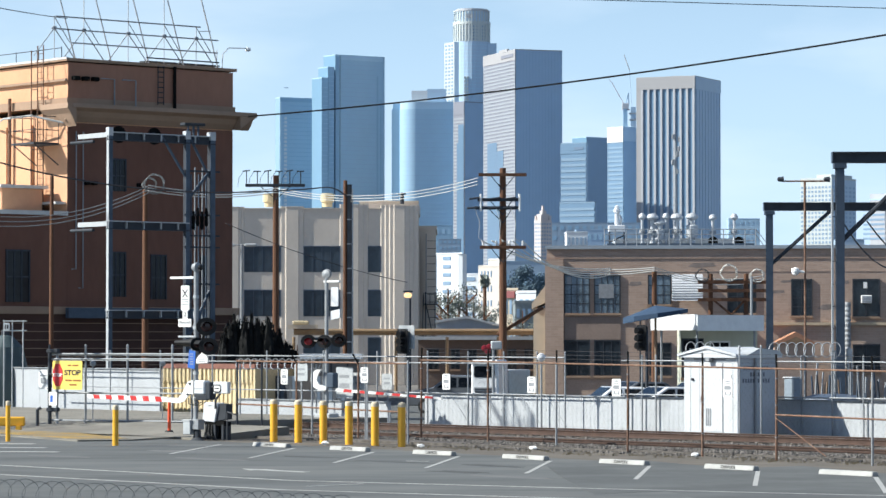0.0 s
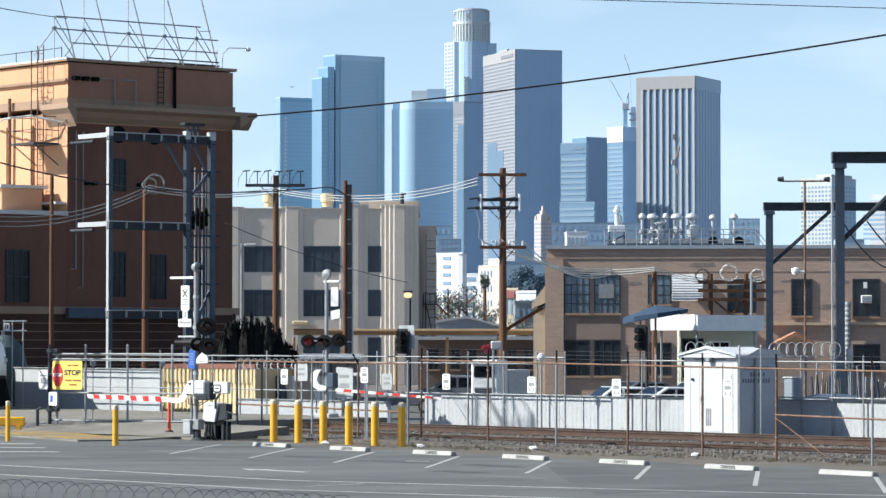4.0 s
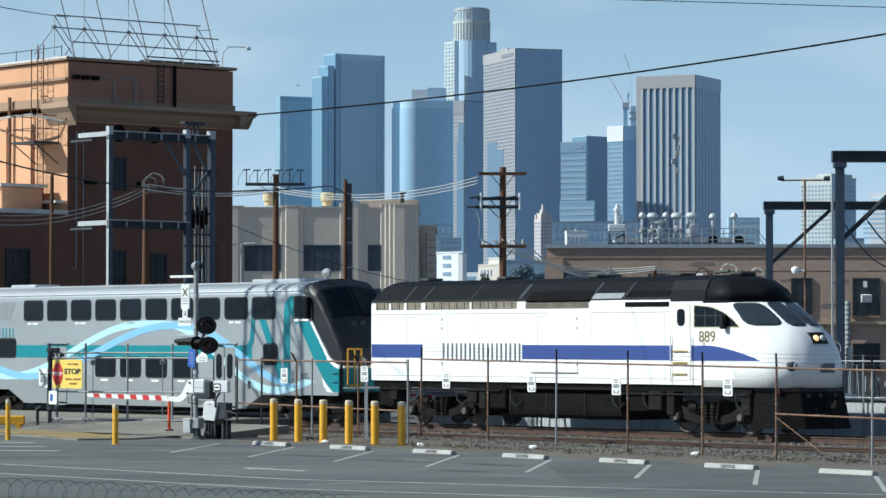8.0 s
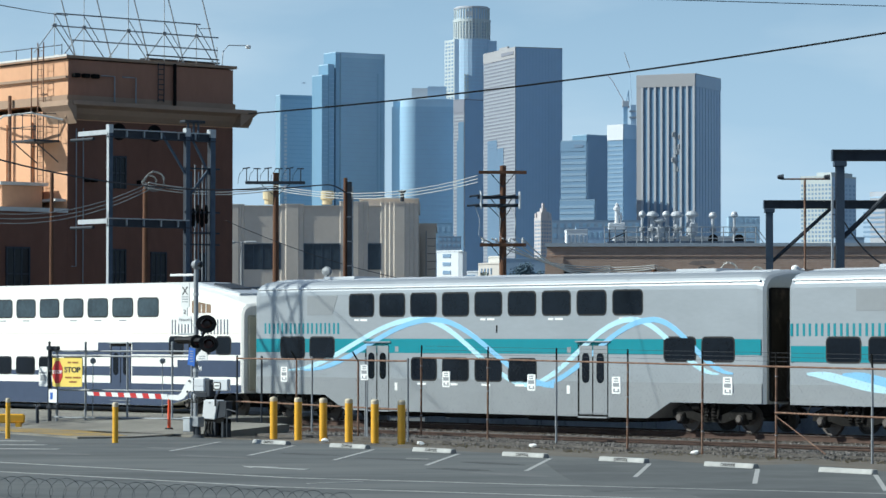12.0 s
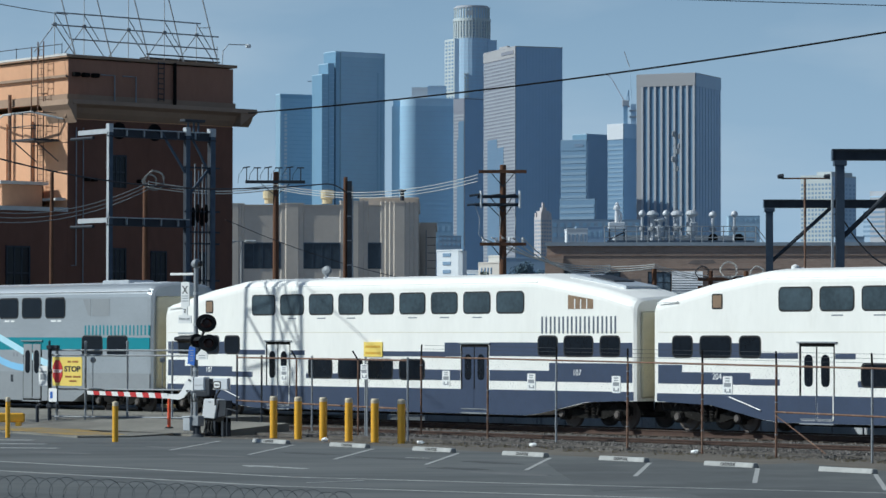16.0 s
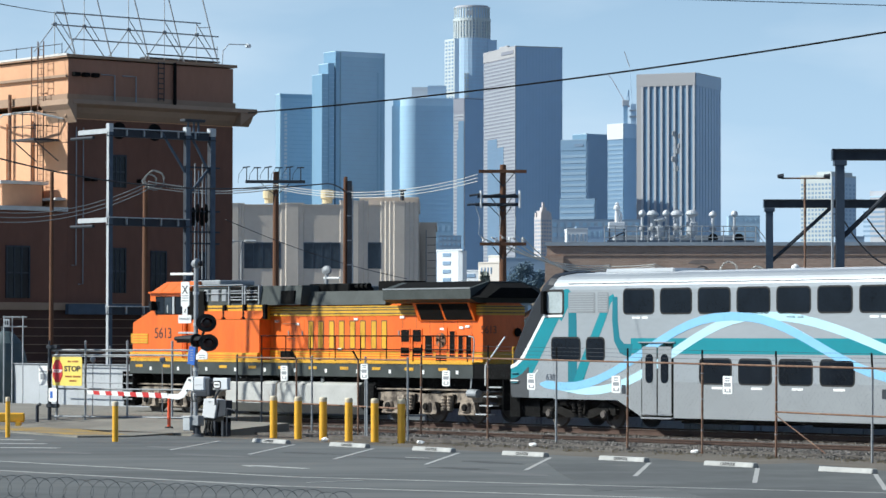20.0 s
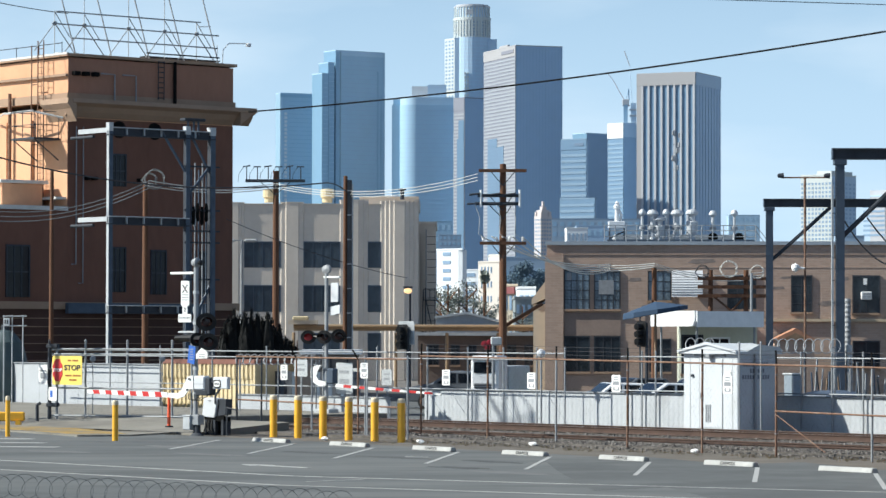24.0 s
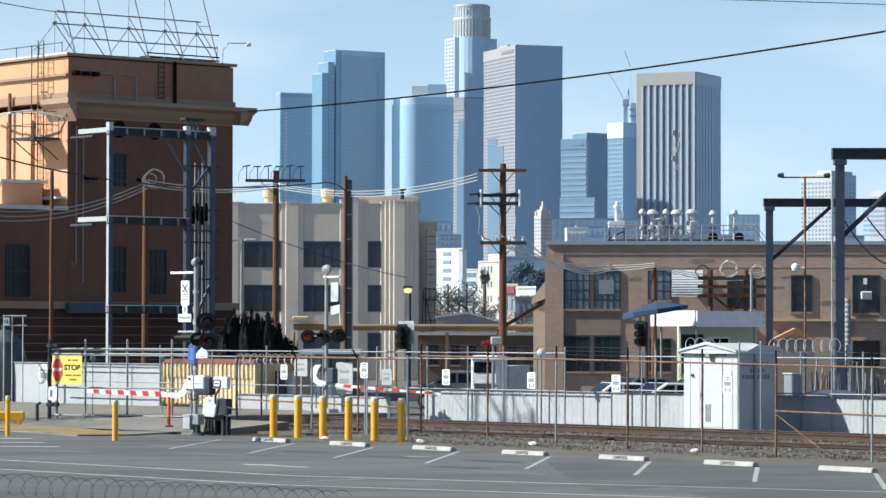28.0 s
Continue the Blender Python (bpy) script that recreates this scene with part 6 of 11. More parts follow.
for x in (0.0, 4.03, 7.9, 11.66, 15.33, 18.72, 22.8):
    for z in (0.35, 1.2, 1.9):
        part("tie_band", lathe([(0.041, z), (0.041, z + 0.03), (0.02, z + 0.03)], "z", 8, (x, 0, 0)), GALV, near_fence)

P3 = (-7.097, 112.107)
P4 = (-1.066, 98.887)
d3 = run_of(P3, P4)[1]
fence("chain_link_fence", "weathered chain-link fence beside the crossing signal", P3, P4, [0, d3 * 0.16, d3 * 0.47, d3 * 0.775, d3], -0.4, 2.12, [2.08, 0.6], [STEEL_DARK, STEEL_DARK, GALV, GALV, GALV], RUSTY, r=0.035, pitch=0.22)
for x in (0.378, 0.735):
    px, py = P3[0] + (P4[0] - P3[0]) * x, P3[1] + (P4[1] - P3[1]) * x
    po = thing("fence_post", "rusty steel fence post with a leaning arm", "post", pose(px, py - 0.1, -0.4), "loose fence posts")
    part("post", rods(0.03, ((0, 0, 0), (0, 0, 2.45))), RUSTY, po)
    part("arm", rods(0.026, ((0, 0, 2.45), (-0.18, 0.1, 2.75))), BLACK_MATT, po)

G0, G1 = (-13.776, 113.81), (-8.61, 111.503)
dg = run_of(G0, G1)[1]
gate_fence, _ = fence("sliding_gate", "galvanised sliding gate of pipe and wire", G0, G1, [0, dg * 0.258, dg * 0.553, dg * 0.865, dg], -0.3, 2.691 - 0.1, [2.318, 2.141, 0.962, 0.0], [STEEL_DARK, GALV, GALV, GALV, GALV], GALV, r=0.04, group="gates", pitch=0.22)
part("latch_post", rods(0.07, ((0.05, -0.06, -0.14), (0.05, -0.06, 2.45))), STEEL_DARK, gate_fence)
part("latch_post", rods(0.05, ((0.3, 0.02, -0.14), (0.3, 0.02, 2.3))), GALV, gate_fence)
for z in (0.3, 1.5, 2.35):
    part("latch_bracket", BV(0.02, -0.05, 0.4, -0.14, 0.06, z, z + 0.14), STEEL_DARK, gate_fence)


def board(name, label, x0, x1, y0, y1, depth, material, parent_m=None, rows=(), ink=SIGN_INK, turn=0.0, category="sign", r=0.05, group=""):
    """A flat sign facing the street; rows: bars of unreadable writing as (from, to, height, thickness) in shares."""
    w, h = x1 - x0, y1 - y0
    ob = thing(name, label, category, pose((x0 + x1) / 2, depth, y0, 0, 0, turn) @ Matrix.Scale(1 / math.cos(radians(turn)), 4, (1, 0, 0)), group)
    part("plate", slab(rounded(-w / 2, w / 2, 0, h, min(r, w / 3, h / 3)), "y", -0.012, 0.012), material, ob)
    for a, b, z, t in rows:
        part("text_bar", B((-w / 2 + a * w, -w / 2 + b * w, -0.018, -0.01, (z - t / 2) * h, (z + t / 2) * h)), ink, ob)
    return ob


stop_board = board("warning_board", "yellow board with red octagon and the word STOP", -13.56, -12.43, 1.087, 2.085, 112.5, SIGN_YELLOW,
                   rows=((0.52, 0.64, 0.84, 0.06), (0.68, 0.88, 0.84, 0.06), (0.44, 0.66, 0.32, 0.06), (0.70, 0.96, 0.32, 0.06), (0.58, 0.82, 0.17, 0.06)), ink=mat("sign_ink_brown", (0.30, 0.12, 0.03), 0.5), turn=-40)
letters("word_stop", "STOP", 0.255, SIGN_INK, stop_board, pose(0.2, -0.016, 0.58), bold=0.009)
octa = part("octagon", slab([(-0.36 + 0.20 * math.cos(radians(22.5 + 45 * k)), 0.50 + 0.42 * math.sin(radians(22.5 + 45 * k))) for k in range(8)], "y", -0.026, -0.012), SIGN_RED, stop_board, "red octagon")
letters("word_stop", "STOP", 0.155, SIGN_WHITE, octa, pose(-0.36, -0.030, 0.50), bold=0.004)
board("notice", "small white notice on the gate post", -14.13, -13.796, 1.08, 1.768, 113.6, SIGN_WHITE, rows=((0.1, 0.9, 0.7, 0.1), (0.2, 0.8, 0.45, 0.3)), ink=GALV, turn=-40, group="gate notices")
board("notice", "white notice with a diagonal mark on the gate", -13.576, -13.265, 0.549, 1.017, 111.9, SIGN_WHITE, rows=((0.2, 0.5, 0.5, 0.5),), ink=SIGN_BLUE, turn=-40, group="gate notices")
SIGNS = [(-5.118, 104.95, 1.372), (-2.45, 101.55, 1.466), (0.104, 100.13, 1.275), (2.615, 95.83, 1.238), (4.904, 91.91, 1.215), (7.643, 87.22, 1.265)]
for x, y, z in SIGNS:
    s = board("fence_sign", "small white parking sign wired to the chain-link fence", x - 0.115, x + 0.115, z, z + 0.48, y - 0.015, SIGN_WHITE,
              rows=((0.25, 0.75, 0.88, 0.08), (0.25, 0.75, 0.74, 0.06), (0.15, 0.85, 0.52, 0.22), (0.2, 0.35, 0.2, 0.2), (0.35, 0.85, 0.12, 0.06), (0.7, 0.85, 0.22, 0.16)), ink=GALV, turn=-50, r=0.03, group="parking signs on the fence")
    if 101 < y < 102:
        part("post", rods(0.022, ((0.06, 0.035, -z - 0.4), (0.06, 0.035, 0.5))), GALV, s)


# ---- crossing signals ----
def flasher(parent, x, y, z, lit, turn=0, r=0.22):
    """A round lamp with its dark backplate and hood, facing local -y when turn is 0."""
    m = pose(x, y, z, 0, 0, turn)

    def put(bm):
        bm.transform(m)
        return bm
    bp = part("backplate", put(lathe([(0, -0.01), (r * 1.35, -0.01), (r * 1.35, 0.02), (0, 0.02)], "y", 20)), BLACK, parent)
    part("lamp_body", put(lathe([(0, 0.26), (r * 0.5, 0.24), (r * 0.8, 0.1), (r * 0.8, 0.0)], "y", 16)), BLACK, bp)
    part("lens", put(lathe([(0, -0.04), (r * 0.5, -0.035), (r * 0.72, -0.012)], "y", 18)), LENS_RED if lit else LENS_RED_OFF, bp)
    hood = [(r * 0.78 * math.cos(radians(a)), r * 0.78 * math.sin(radians(a))) for a in range(0, 181, 15)]
    inner = [(u * 0.93, v * 0.93) for u, v in reversed(hood)]
    part("hood", put(slab(hood + inner, "y", -0.3, -0.01)), BLACK, bp)


def gate_arm(parent, x0, x1, z0, z1, y, stripes, w=0.1):
    """The barrier: a white tapered board with red bands, one part a band."""
    n = stripes * 2 + 1
    for i in range(n):
        a, b = x0 + (x1 - x0) * i / n, x0 + (x1 - x0) * (i + 1) / n
        za, zb = z0 + (z1 - z0) * i / n, z0 + (z1 - z0) * (i + 1) / n
        k = w * (1 - 0.3 * i / n)
        sl = k * (0.9 if x1 > x0 else -0.9)
        mt = SIGN_RED if i % 2 else SIGN_WHITE
        part("arm_band", slab([(a, za - k), (b, zb - k), (b + sl * 0.6, zb + k), (a + sl * 0.6, za + k)], "y", y - 0.025, y + 0.025), mt, parent)


near_sig = thing("crossing_signal", "grey crossing signal mast with lamps and lowered barrier", "crossing signal", pose(-7.789, 102.483, -0.522, 0, 0, -35) @ Matrix.Diagonal((1.296, 1.062, 1.062, 1)), "crossing signals")
bs_ = part("base", BV(0.02, -0.274, -0.039, -0.2, 0.12, 0.322, 0.741), STEEL_PALE, near_sig, "pale junction box at the foot")
part("box_lid", BV(0.015, -0.29, -0.022, -0.22, 0.14, 0.724, 0.766), STEEL_PALE, bs_)
part("clamp", BV(0.015, -0.072, 0.18, -0.14, 0.14, 0.473, 0.774), GALV, near_sig)
part("base_plate", BV(0.02, -0.29, 0.314, -0.3, 0.3, 0.0, 0.07), CONCRETE, near_sig)
part("foot", lathe([(0.24, 0.02), (0.22, 0.12), (0.10, 0.24), (0.09, 0.5)], "z", 14, (0.05, 0, 0)), STEEL_DARK, near_sig)
part("mast", rods(0.062, ((0, 0, 0.2), (0, 0, 5.151)), seg=14), GALV, near_sig)
for z in (1.344, 2.098, 3.44, 4.362):
    part("mast_clamp", lathe([(0.08, z), (0.08, z + 0.09), (0.06, z + 0.09)], "z", 12), STEEL_PALE, near_sig)
part("bell", lathe([(0.0, -0.13), (0.10, -0.11), (0.145, -0.03), (0.15, 0.03), (0.06, 0.07), (0.0, 0.08)], "x", 16, (0.02, 0, 5.286)), GALV, near_sig)
part("bell_cap", lathe([(0.0, 0.0), (0.07, 0.0), (0.09, 0.06), (0.0, 0.08)], "x", 12, (0.10, 0, 5.286)), BLACK, near_sig)
part("cantilever", BV(0.012, -0.794, -0.055, -0.05, 0.05, 4.942, 5.017), SIGN_WHITE, near_sig)
cb = part("crossing_plate", slab(rounded(-0.408, -0.148, 4.01, 4.748, 0.03), "y", -0.1, -0.07), SIGN_WHITE, near_sig, "white plate with an X")
for d in (-1, 1):
    part("x_stroke", slab([(-0.279 - d * 0.075 - 0.016, 4.396), (-0.279 - d * 0.075 + 0.016, 4.396), (-0.279 + d * 0.075 + 0.016, 4.631), (-0.279 + d * 0.075 - 0.016, 4.631)], "y", -0.107, -0.1), SIGN_INK, cb)
for p in (0.16, 0.24, 0.31):
    part("text_bar", B((-0.374, -0.181, -0.106, -0.1, 4.01 + p, 4.01 + p + 0.022)), GALV, cb)
tp = part("count_plate", slab(rounded(-0.358, -0.206, 3.758, 4.01, 0.02), "y", -0.1, -0.07), SIGN_WHITE, near_sig)
letters("count", "2", 0.17, SIGN_INK, tp, pose(-0.282, -0.105, 3.884))
tp2 = part("tracks_plate", slab(rounded(-0.492, -0.089, 3.515, 3.758, 0.03), "y", -0.1, -0.07), SIGN_WHITE, near_sig)
letters("word_track", "TRACKS", 0.098, GALV, tp2, pose(-0.29, -0.105, 3.641))
part("top_arm", BV(0.01, -0.542, 0, -0.04, 0.04, 3.196, 3.255), STEEL_PALE, near_sig)
part("lamp_arm", rods(0.035, ((-0.593, 0.02, 2.97), (0.482, 0.02, 2.953)), ((0.112, 0.02, 2.953), (0.314, 0.02, 3.49))), BLACK, near_sig)
part("side_lamp", lathe([(0.0, -0.62), (0.06, -0.62), (0.10, -0.30), (0.13, -0.06), (0.15, 0.0), (0.0, 0.0)], "x", 12, (0.012, -0.06, 3.054)), BLACK, near_sig)
flasher(near_sig, 0.364, -0.06, 3.523, False, 40, 0.20)
flasher(near_sig, 0.096, -0.10, 3.003, False, 65, 0.15)
flasher(near_sig, 0.49, -0.14, 2.936, False, 35, 0.19)
bs = part("blue_sign", slab([(-0.19, 2.316), (0.029, 2.266), (0.062, 2.785), (-0.139, 2.836)], "y", -0.11, -0.09), SIGN_BLUE, near_sig, "small blue information plate")
for k in range(5):
    part("text_bar", B((-0.114, -0.005, -0.115, -0.11, 2.702 - k * 0.075, 2.702 - k * 0.075 + 0.022)), PAINT_WHITE, bs)
ws = part("white_sign", slab([(0.079, 2.433), (0.431, 2.45), (0.44, 2.601), (0.331, 2.769), (0.264, 2.769), (0.079, 2.567)], "y", -0.11, -0.09), SIGN_WHITE, near_sig)
for k in range(2):
    part("text_bar", B((0.163, 0.364, -0.115, -0.11, 2.484 + k * 0.07, 2.484 + k * 0.07 + 0.02)), GALV, ws)
mech = part("gate_mechanism", BV(0.035, -0.022, 0.331, -0.09, 0.2, 1.511, 1.93), CABINET, near_sig, "white barrier machine")
# Dark block for the machine's right face: its shade is put into colour.
part("machine_side", BV(0.03, 0.331, 0.499, -0.07, 0.22, 1.361, 1.88), STEEL_DARK, mech)
part("machine_base", BV(0.02, -0.022, 0.415, -0.07, 0.18, 1.344, 1.511), STEEL_DARK, mech)
part("cover_seam", B((0.012, 0.297, -0.095, -0.08, 1.679, 1.692)), GALV, mech)
part("counterweight_arm", slab([(-0.794, 1.277), (-0.492, 1.243), (-0.307, 1.31), (-0.123, 1.545), (-0.022, 1.511), (-0.022, 1.947), (-0.19, 1.897), (-0.391, 1.495), (-0.492, 1.411), (-0.794, 1.411)], "y", -0.10, -0.06), SIGN_WHITE, near_sig, "white bent barrier arm root")
for p, q in ((340, 671), (336, 690)):
    part("arm_bolt", lathe([(0, -0.03), (0.03, -0.03), (0.03, 0.0)], "y", 8, (-0.123 + (p - 340) * 0.0168, -0.10, 1.679 + (680 - q) * 0.0168)), STEEL_DARK, near_sig)
rb_ = part("relay_box", BV(0.02, 0.566, 1.027, -0.05, 0.1, 1.545, 1.897), CABINET, near_sig)
em_ = part("emblem", slab(rounded(0.582, 0.817, 1.578, 1.813, 0.05), "y", -0.06, -0.04), SIGN_INK, rb_)
part("emblem_field", slab(rounded(0.608, 0.792, 1.612, 1.78, 0.04), "y", -0.065, -0.05), SIGN_WHITE, em_)
part("text_bar", B((0.633, 0.767, -0.07, -0.06, 1.679, 1.713)), SIGN_INK, em_)
part("box_bracket", rods(0.03, ((0.297, 0, 1.746), (0.599, 0, 1.746)), ((0.616, 0, 1.344), (0.75, 0.0, 1.545)), ((0.616, 0, 1.344), (0.616, 0.0, 1.093))), STEEL_DARK, near_sig)
for d in (0.0, 0.09, 0.2):
    part("cable_loop", pipe([(-0.1 + d, -0.2, 1.411), (-0.02 + d, -0.3, 1.243), (0.12 + d, -0.3, 1.193), (0.26 + d, -0.22, 1.31)], 0.014), RUBBER, near_sig)
gate_arm(near_sig, -0.794, -3.396, 1.352, 1.419, -0.08, 6, 0.078)
case = thing("signal_cabinet", "white trackside equipment case on a dark frame", "cabinet", pose(-7.311, 103.545, -0.522, 0, 0, -35) @ Matrix.Diagonal((1.296, 1.062, 1.062, 1)), "trackside cabinets")
CX = 0.516
part("case", bevelled(slab([(0.196 - CX, 0.691), (0.599 - CX, 0.657), (0.683 - CX, 1.143), (0.65 - CX, 1.243), (0.247 - CX, 1.26)], "y", -0.06, 0.34), 0.02), CABINET, case)
# Dark block for the case's right face, with the shade in its colour.
part("dark_side", slab([(0.616 - CX, 0.707), (0.901 - CX, 0.758), (0.918 - CX, 1.21), (0.683 - CX, 1.227)], "y", 0.0, 0.3), STEEL_DARK, case)
part("stand", B((0.26 - CX, 0.87 - CX, -0.02, 0.3, 0.56, 0.707)), BLACK_MATT, case)
part("stand_panel", B((0.5 - CX, 0.8 - CX, 0.1, 0.3, 0.2, 0.6)), BLACK_MATT, case)
for k in range(3):
    part("cable_drop", pipe([(0.3 + 0.1 * k - CX, -0.02, 0.6), (0.33 + 0.09 * k - CX, -0.08, 0.4), (0.3 + 0.12 * k - CX, -0.1, 0.24)], 0.022), RUBBER, case)
for x in (0.314 - CX, 0.582 - CX, 0.834 - CX):
    part("stand_leg", B((x - 0.03, x + 0.03, -0.05, 0.32, 0.0, 0.6)), STEEL_DARK, case)
part("cable_bundle", pipe([(0.415 - CX, -0.1, 0.35), (0.515 - CX, -0.15, 0.2), (0.717 - CX, -0.12, 0.12), (0.952 - CX, -0.2, 0.1)], 0.035), RUBBER, case)
part("hinge", B((0.415 - CX, 0.482 - CX, -0.075, -0.05, 1.16, 1.176)), STEEL_DARK, case)
part("side_bracket", rods(0.025, ((0.952 - CX, 0.0, 0.0), (0.952 - CX, 0.0, 0.975)), ((0.952 - CX, 0.0, 0.975), (1.22 - CX, 0.0, 0.908)), ((0.952 - CX, 0.0, 0.707), (1.22 - CX, 0.0, 0.707))), STEEL_DARK, case)
post = thing("delineator_post", "orange plastic delineator post on the pavement", "post", pose(-8.754, 104.0, -0.14))
part("tube", lathe([(0.055, 0.0), (0.05, 0.95), (0.03, 1.0), (0.0, 1.0)], "z", 12), ORANGE_PLASTIC, post)
part("foot", lathe([(0.14, 0.0), (0.12, 0.05), (0.0, 0.05)], "z", 12), RUBBER, post)
bar = thing("yellow_barrier", "low yellow steel barrier on the pavement", "barrier", pose(-14.176, 106.0, -0.12))
part("beam", bevelled(B((-0.9, 0.55, -0.12, 0.12, 0.12, 0.42)), 0.04), BOLLARD, bar)
for x in (-0.7, 0.35):
    part("foot", B((x - 0.08, x + 0.08, -0.2, 0.2, 0.0, 0.14)), BOLLARD, bar)
stub = thing("pipe_post", "short dark pipe post beside the gate", "post", pose(-13.904, 111.5, -0.14))
part("pipe", pipe([(0, 0, 0), (0, 0, 0.55), (0.12, 0, 0.62)], 0.06, 10), STEEL_DARK, stub)

# far signal, behind the track
far_sig = thing("crossing_signal", "crossing signal mast with red flashing lamps and lowered barrier", "crossing signal", pose(-4.245, 118.5, -0.37, 0, 0, -35) @ Matrix.Scale(1.22, 4, (1, 0, 0)), "crossing signals")
part("mast", rods(0.062, ((0, 0, 0.0), (0, 0, 5.5)), seg=14), GALV, far_sig)
part("bell", lathe([(0.0, -0.1), (0.15, -0.06), (0.18, 0.02), (0.1, 0.1), (0.0, 0.12)], "y", 16, (0.0, 0, 5.58)), GALV, far_sig)
part("cantilever", BV(0.015, -0.1, 0.5, -0.05, 0.05, 5.26, 5.34), SIGN_WHITE, far_sig)
part("crossing_plate", slab(rounded(0.12, 0.40, 4.4, 5.1, 0.04), "y", 0.05, 0.09), TIN_PALE, far_sig)
part("count_plate", slab([(0.1, 3.9), (0.46, 3.98), (0.46, 4.3), (0.1, 4.22)], "y", 0.05, 0.09), TIN_PALE, far_sig)
part("lamp_arm", rods(0.05, ((-0.75, 0, 3.12), (0.7, 0, 3.14))), BLACK, far_sig)
flasher(far_sig, -0.62, -0.1, 3.12, True, 30, 0.185)
flasher(far_sig, -0.02, -0.1, 3.12, False, 10, 0.185)
flasher(far_sig, 0.52, -0.1, 3.16, False, 35, 0.185)
part("gate_mechanism", BV(0.04, -0.12, 0.30, -0.05, 0.25, 1.42, 1.98), STEEL_BLUE, far_sig, "dark barrier machine")
part("counterweight_arm", slab([(-0.46, 1.95), (-0.25, 2.1), (-0.08, 2.1), (-0.2, 1.92), (-0.26, 1.72), (-0.16, 1.55), (0.1, 1.48), (0.1, 1.36), (-0.16, 1.34), (-0.36, 1.46), (-0.47, 1.66)], "y", -0.2, -0.13), SIGN_WHITE, far_sig)
gate_arm(far_sig, 0.40, 4.25, 1.36, 1.10, -0.1, 6, 0.052)
part("base", BV(0.03, -0.3, 0.3, -0.3, 0.3, 0.0, 0.5), STEEL_PALE, far_sig)

# ---- walls behind the track ----


def ribbed_wall(name, label, s0, s1, n, z0, z1, material, pitch=0.2, parts=6):
    """A corrugated sheet wall in panels."""
    w = thing(name, label, "wall", at(0, n, 0), kind="structure")
    step = (s1 - s0) / parts
    for i in range(parts):
        a, b = s0 + i * step, s0 + (i + 1) * step - 0.015
        k = max(2, int((b - a) / pitch))
        pts, back = [], []
        for j in range(k):
            u = a + (b - a) * j / k
            v = (b - a) / k
            pts += [(u, 0.0), (u + v * 0.35, 0.0), (u + v * 0.5, -0.007), (u + v * 0.85, -0.007)]
        pts.append((b, 0.0))
        out = pts + [(b, 0.06), (a, 0.06)]
        part("panel", slab(out, "z", z0, z1), material, w)
    part("cap", B((s0, s1, -0.06, 0.09, z1, z1 + 0.04)), GALV, w)
    return w


ribbed_wall("wall_sheet", "pale grey corrugated sheet wall behind the track", -9.031, 14.253 + 6, 6.8, -0.4, 0.84, WALL_WHITE, 0.22, 8)
ribbed_wall("wall_plain", "plain white panel wall by the level crossing", -39.527, -24.854, 6.2, -0.4, 1.617, WALL_WHITE, 1.4, 5)
ribbed_wall("wall_low", "low white barrier wall", -19.186, -9.84, 5.8, -0.4, 0.511, WALL_WHITE, 1.6, 4)
cont = thing("container", "cream corrugated shipping container", "container", at(-27.188, 8.0, -0.37))
k = 6.252
pts = []
for j in range(22):
    u, v = k * j / 22, k / 22
    pts += [(u, 0.0), (u + v * 0.4, 0.0), (u + v * 0.5, 0.05), (u + v * 0.9, 0.05)]
part("side_panel", slab(pts + [(k, 0.0), (k, 2.3), (0, 2.3)], "z", 0.1, 2.022), WALL_CREAM, cont)
part("eave_panel", slab([(u, v - 0.05) for u, v in pts] + [(k, 0.0), (0, 0.0)], "z", 1.45, 2.0), WALL_CREAM, cont)
part("top_rail", B((-0.03, k + 0.03, -0.06, 2.34, 2.022, 2.2)), mat("rail_red_brown", (0.20, 0.085, 0.06), 0.7, vary=0.2), cont)
for x in (0.0, k):
    part("corner_post", B((x - 0.06, x + 0.06, -0.05, 0.1, 0.0, 2.022)), WALL_CREAM, cont)
part("floor", B((0, k, 0, 2.3, 0.0, 0.12)), STEEL_DARK, cont)
scr = thing("screen_fence", "dark slatted screen behind the fence", "fence", at(-22.148, 9.0, -0.37))
L = 6.17
for j in range(24):
    part("slat", B((L * j / 24 + 0.01, L * (j + 1) / 24 - 0.01, 0, 0.03, 0.1, 1.75)), STEEL_DARK if j % 3 else STEEL_BLUE, scr)
for j in range(5):
    part("post", rods(0.04, ((L * j / 4, 0.06, 0), (L * j / 4, 0.06, 1.85))), STEEL_DARK, scr)

shed_low = thing("yard_shed", "low grey weathered shed with a white flat roof", "shed", pose(-5.53, 128.0, -0.4))
SHED_GREY = mat("shed_weathered", (0.20, 0.175, 0.155), 0.9, vary=0.25, scale=0.7, dirt=(0.13, 0.115, 0.10), dirt_at=0.5, stretch=(1, 1, 0.4))
SHW = 2.27
part("wall", B((-0.3, SHW - 0.1, 0.0, 2.6, 0.0, 2.47)), SHED_GREY, shed_low)
part("roof", B((-0.1, SHW + 0.05, -0.25, 2.8, 2.47, 2.65)), TIN_PALE, shed_low)
for x in (0.35, 1.1, 1.75):
    part("batten", B((x, x + 0.05, -0.03, 0.0, 0.0, 2.3)), STEEL_DARK, shed_low)
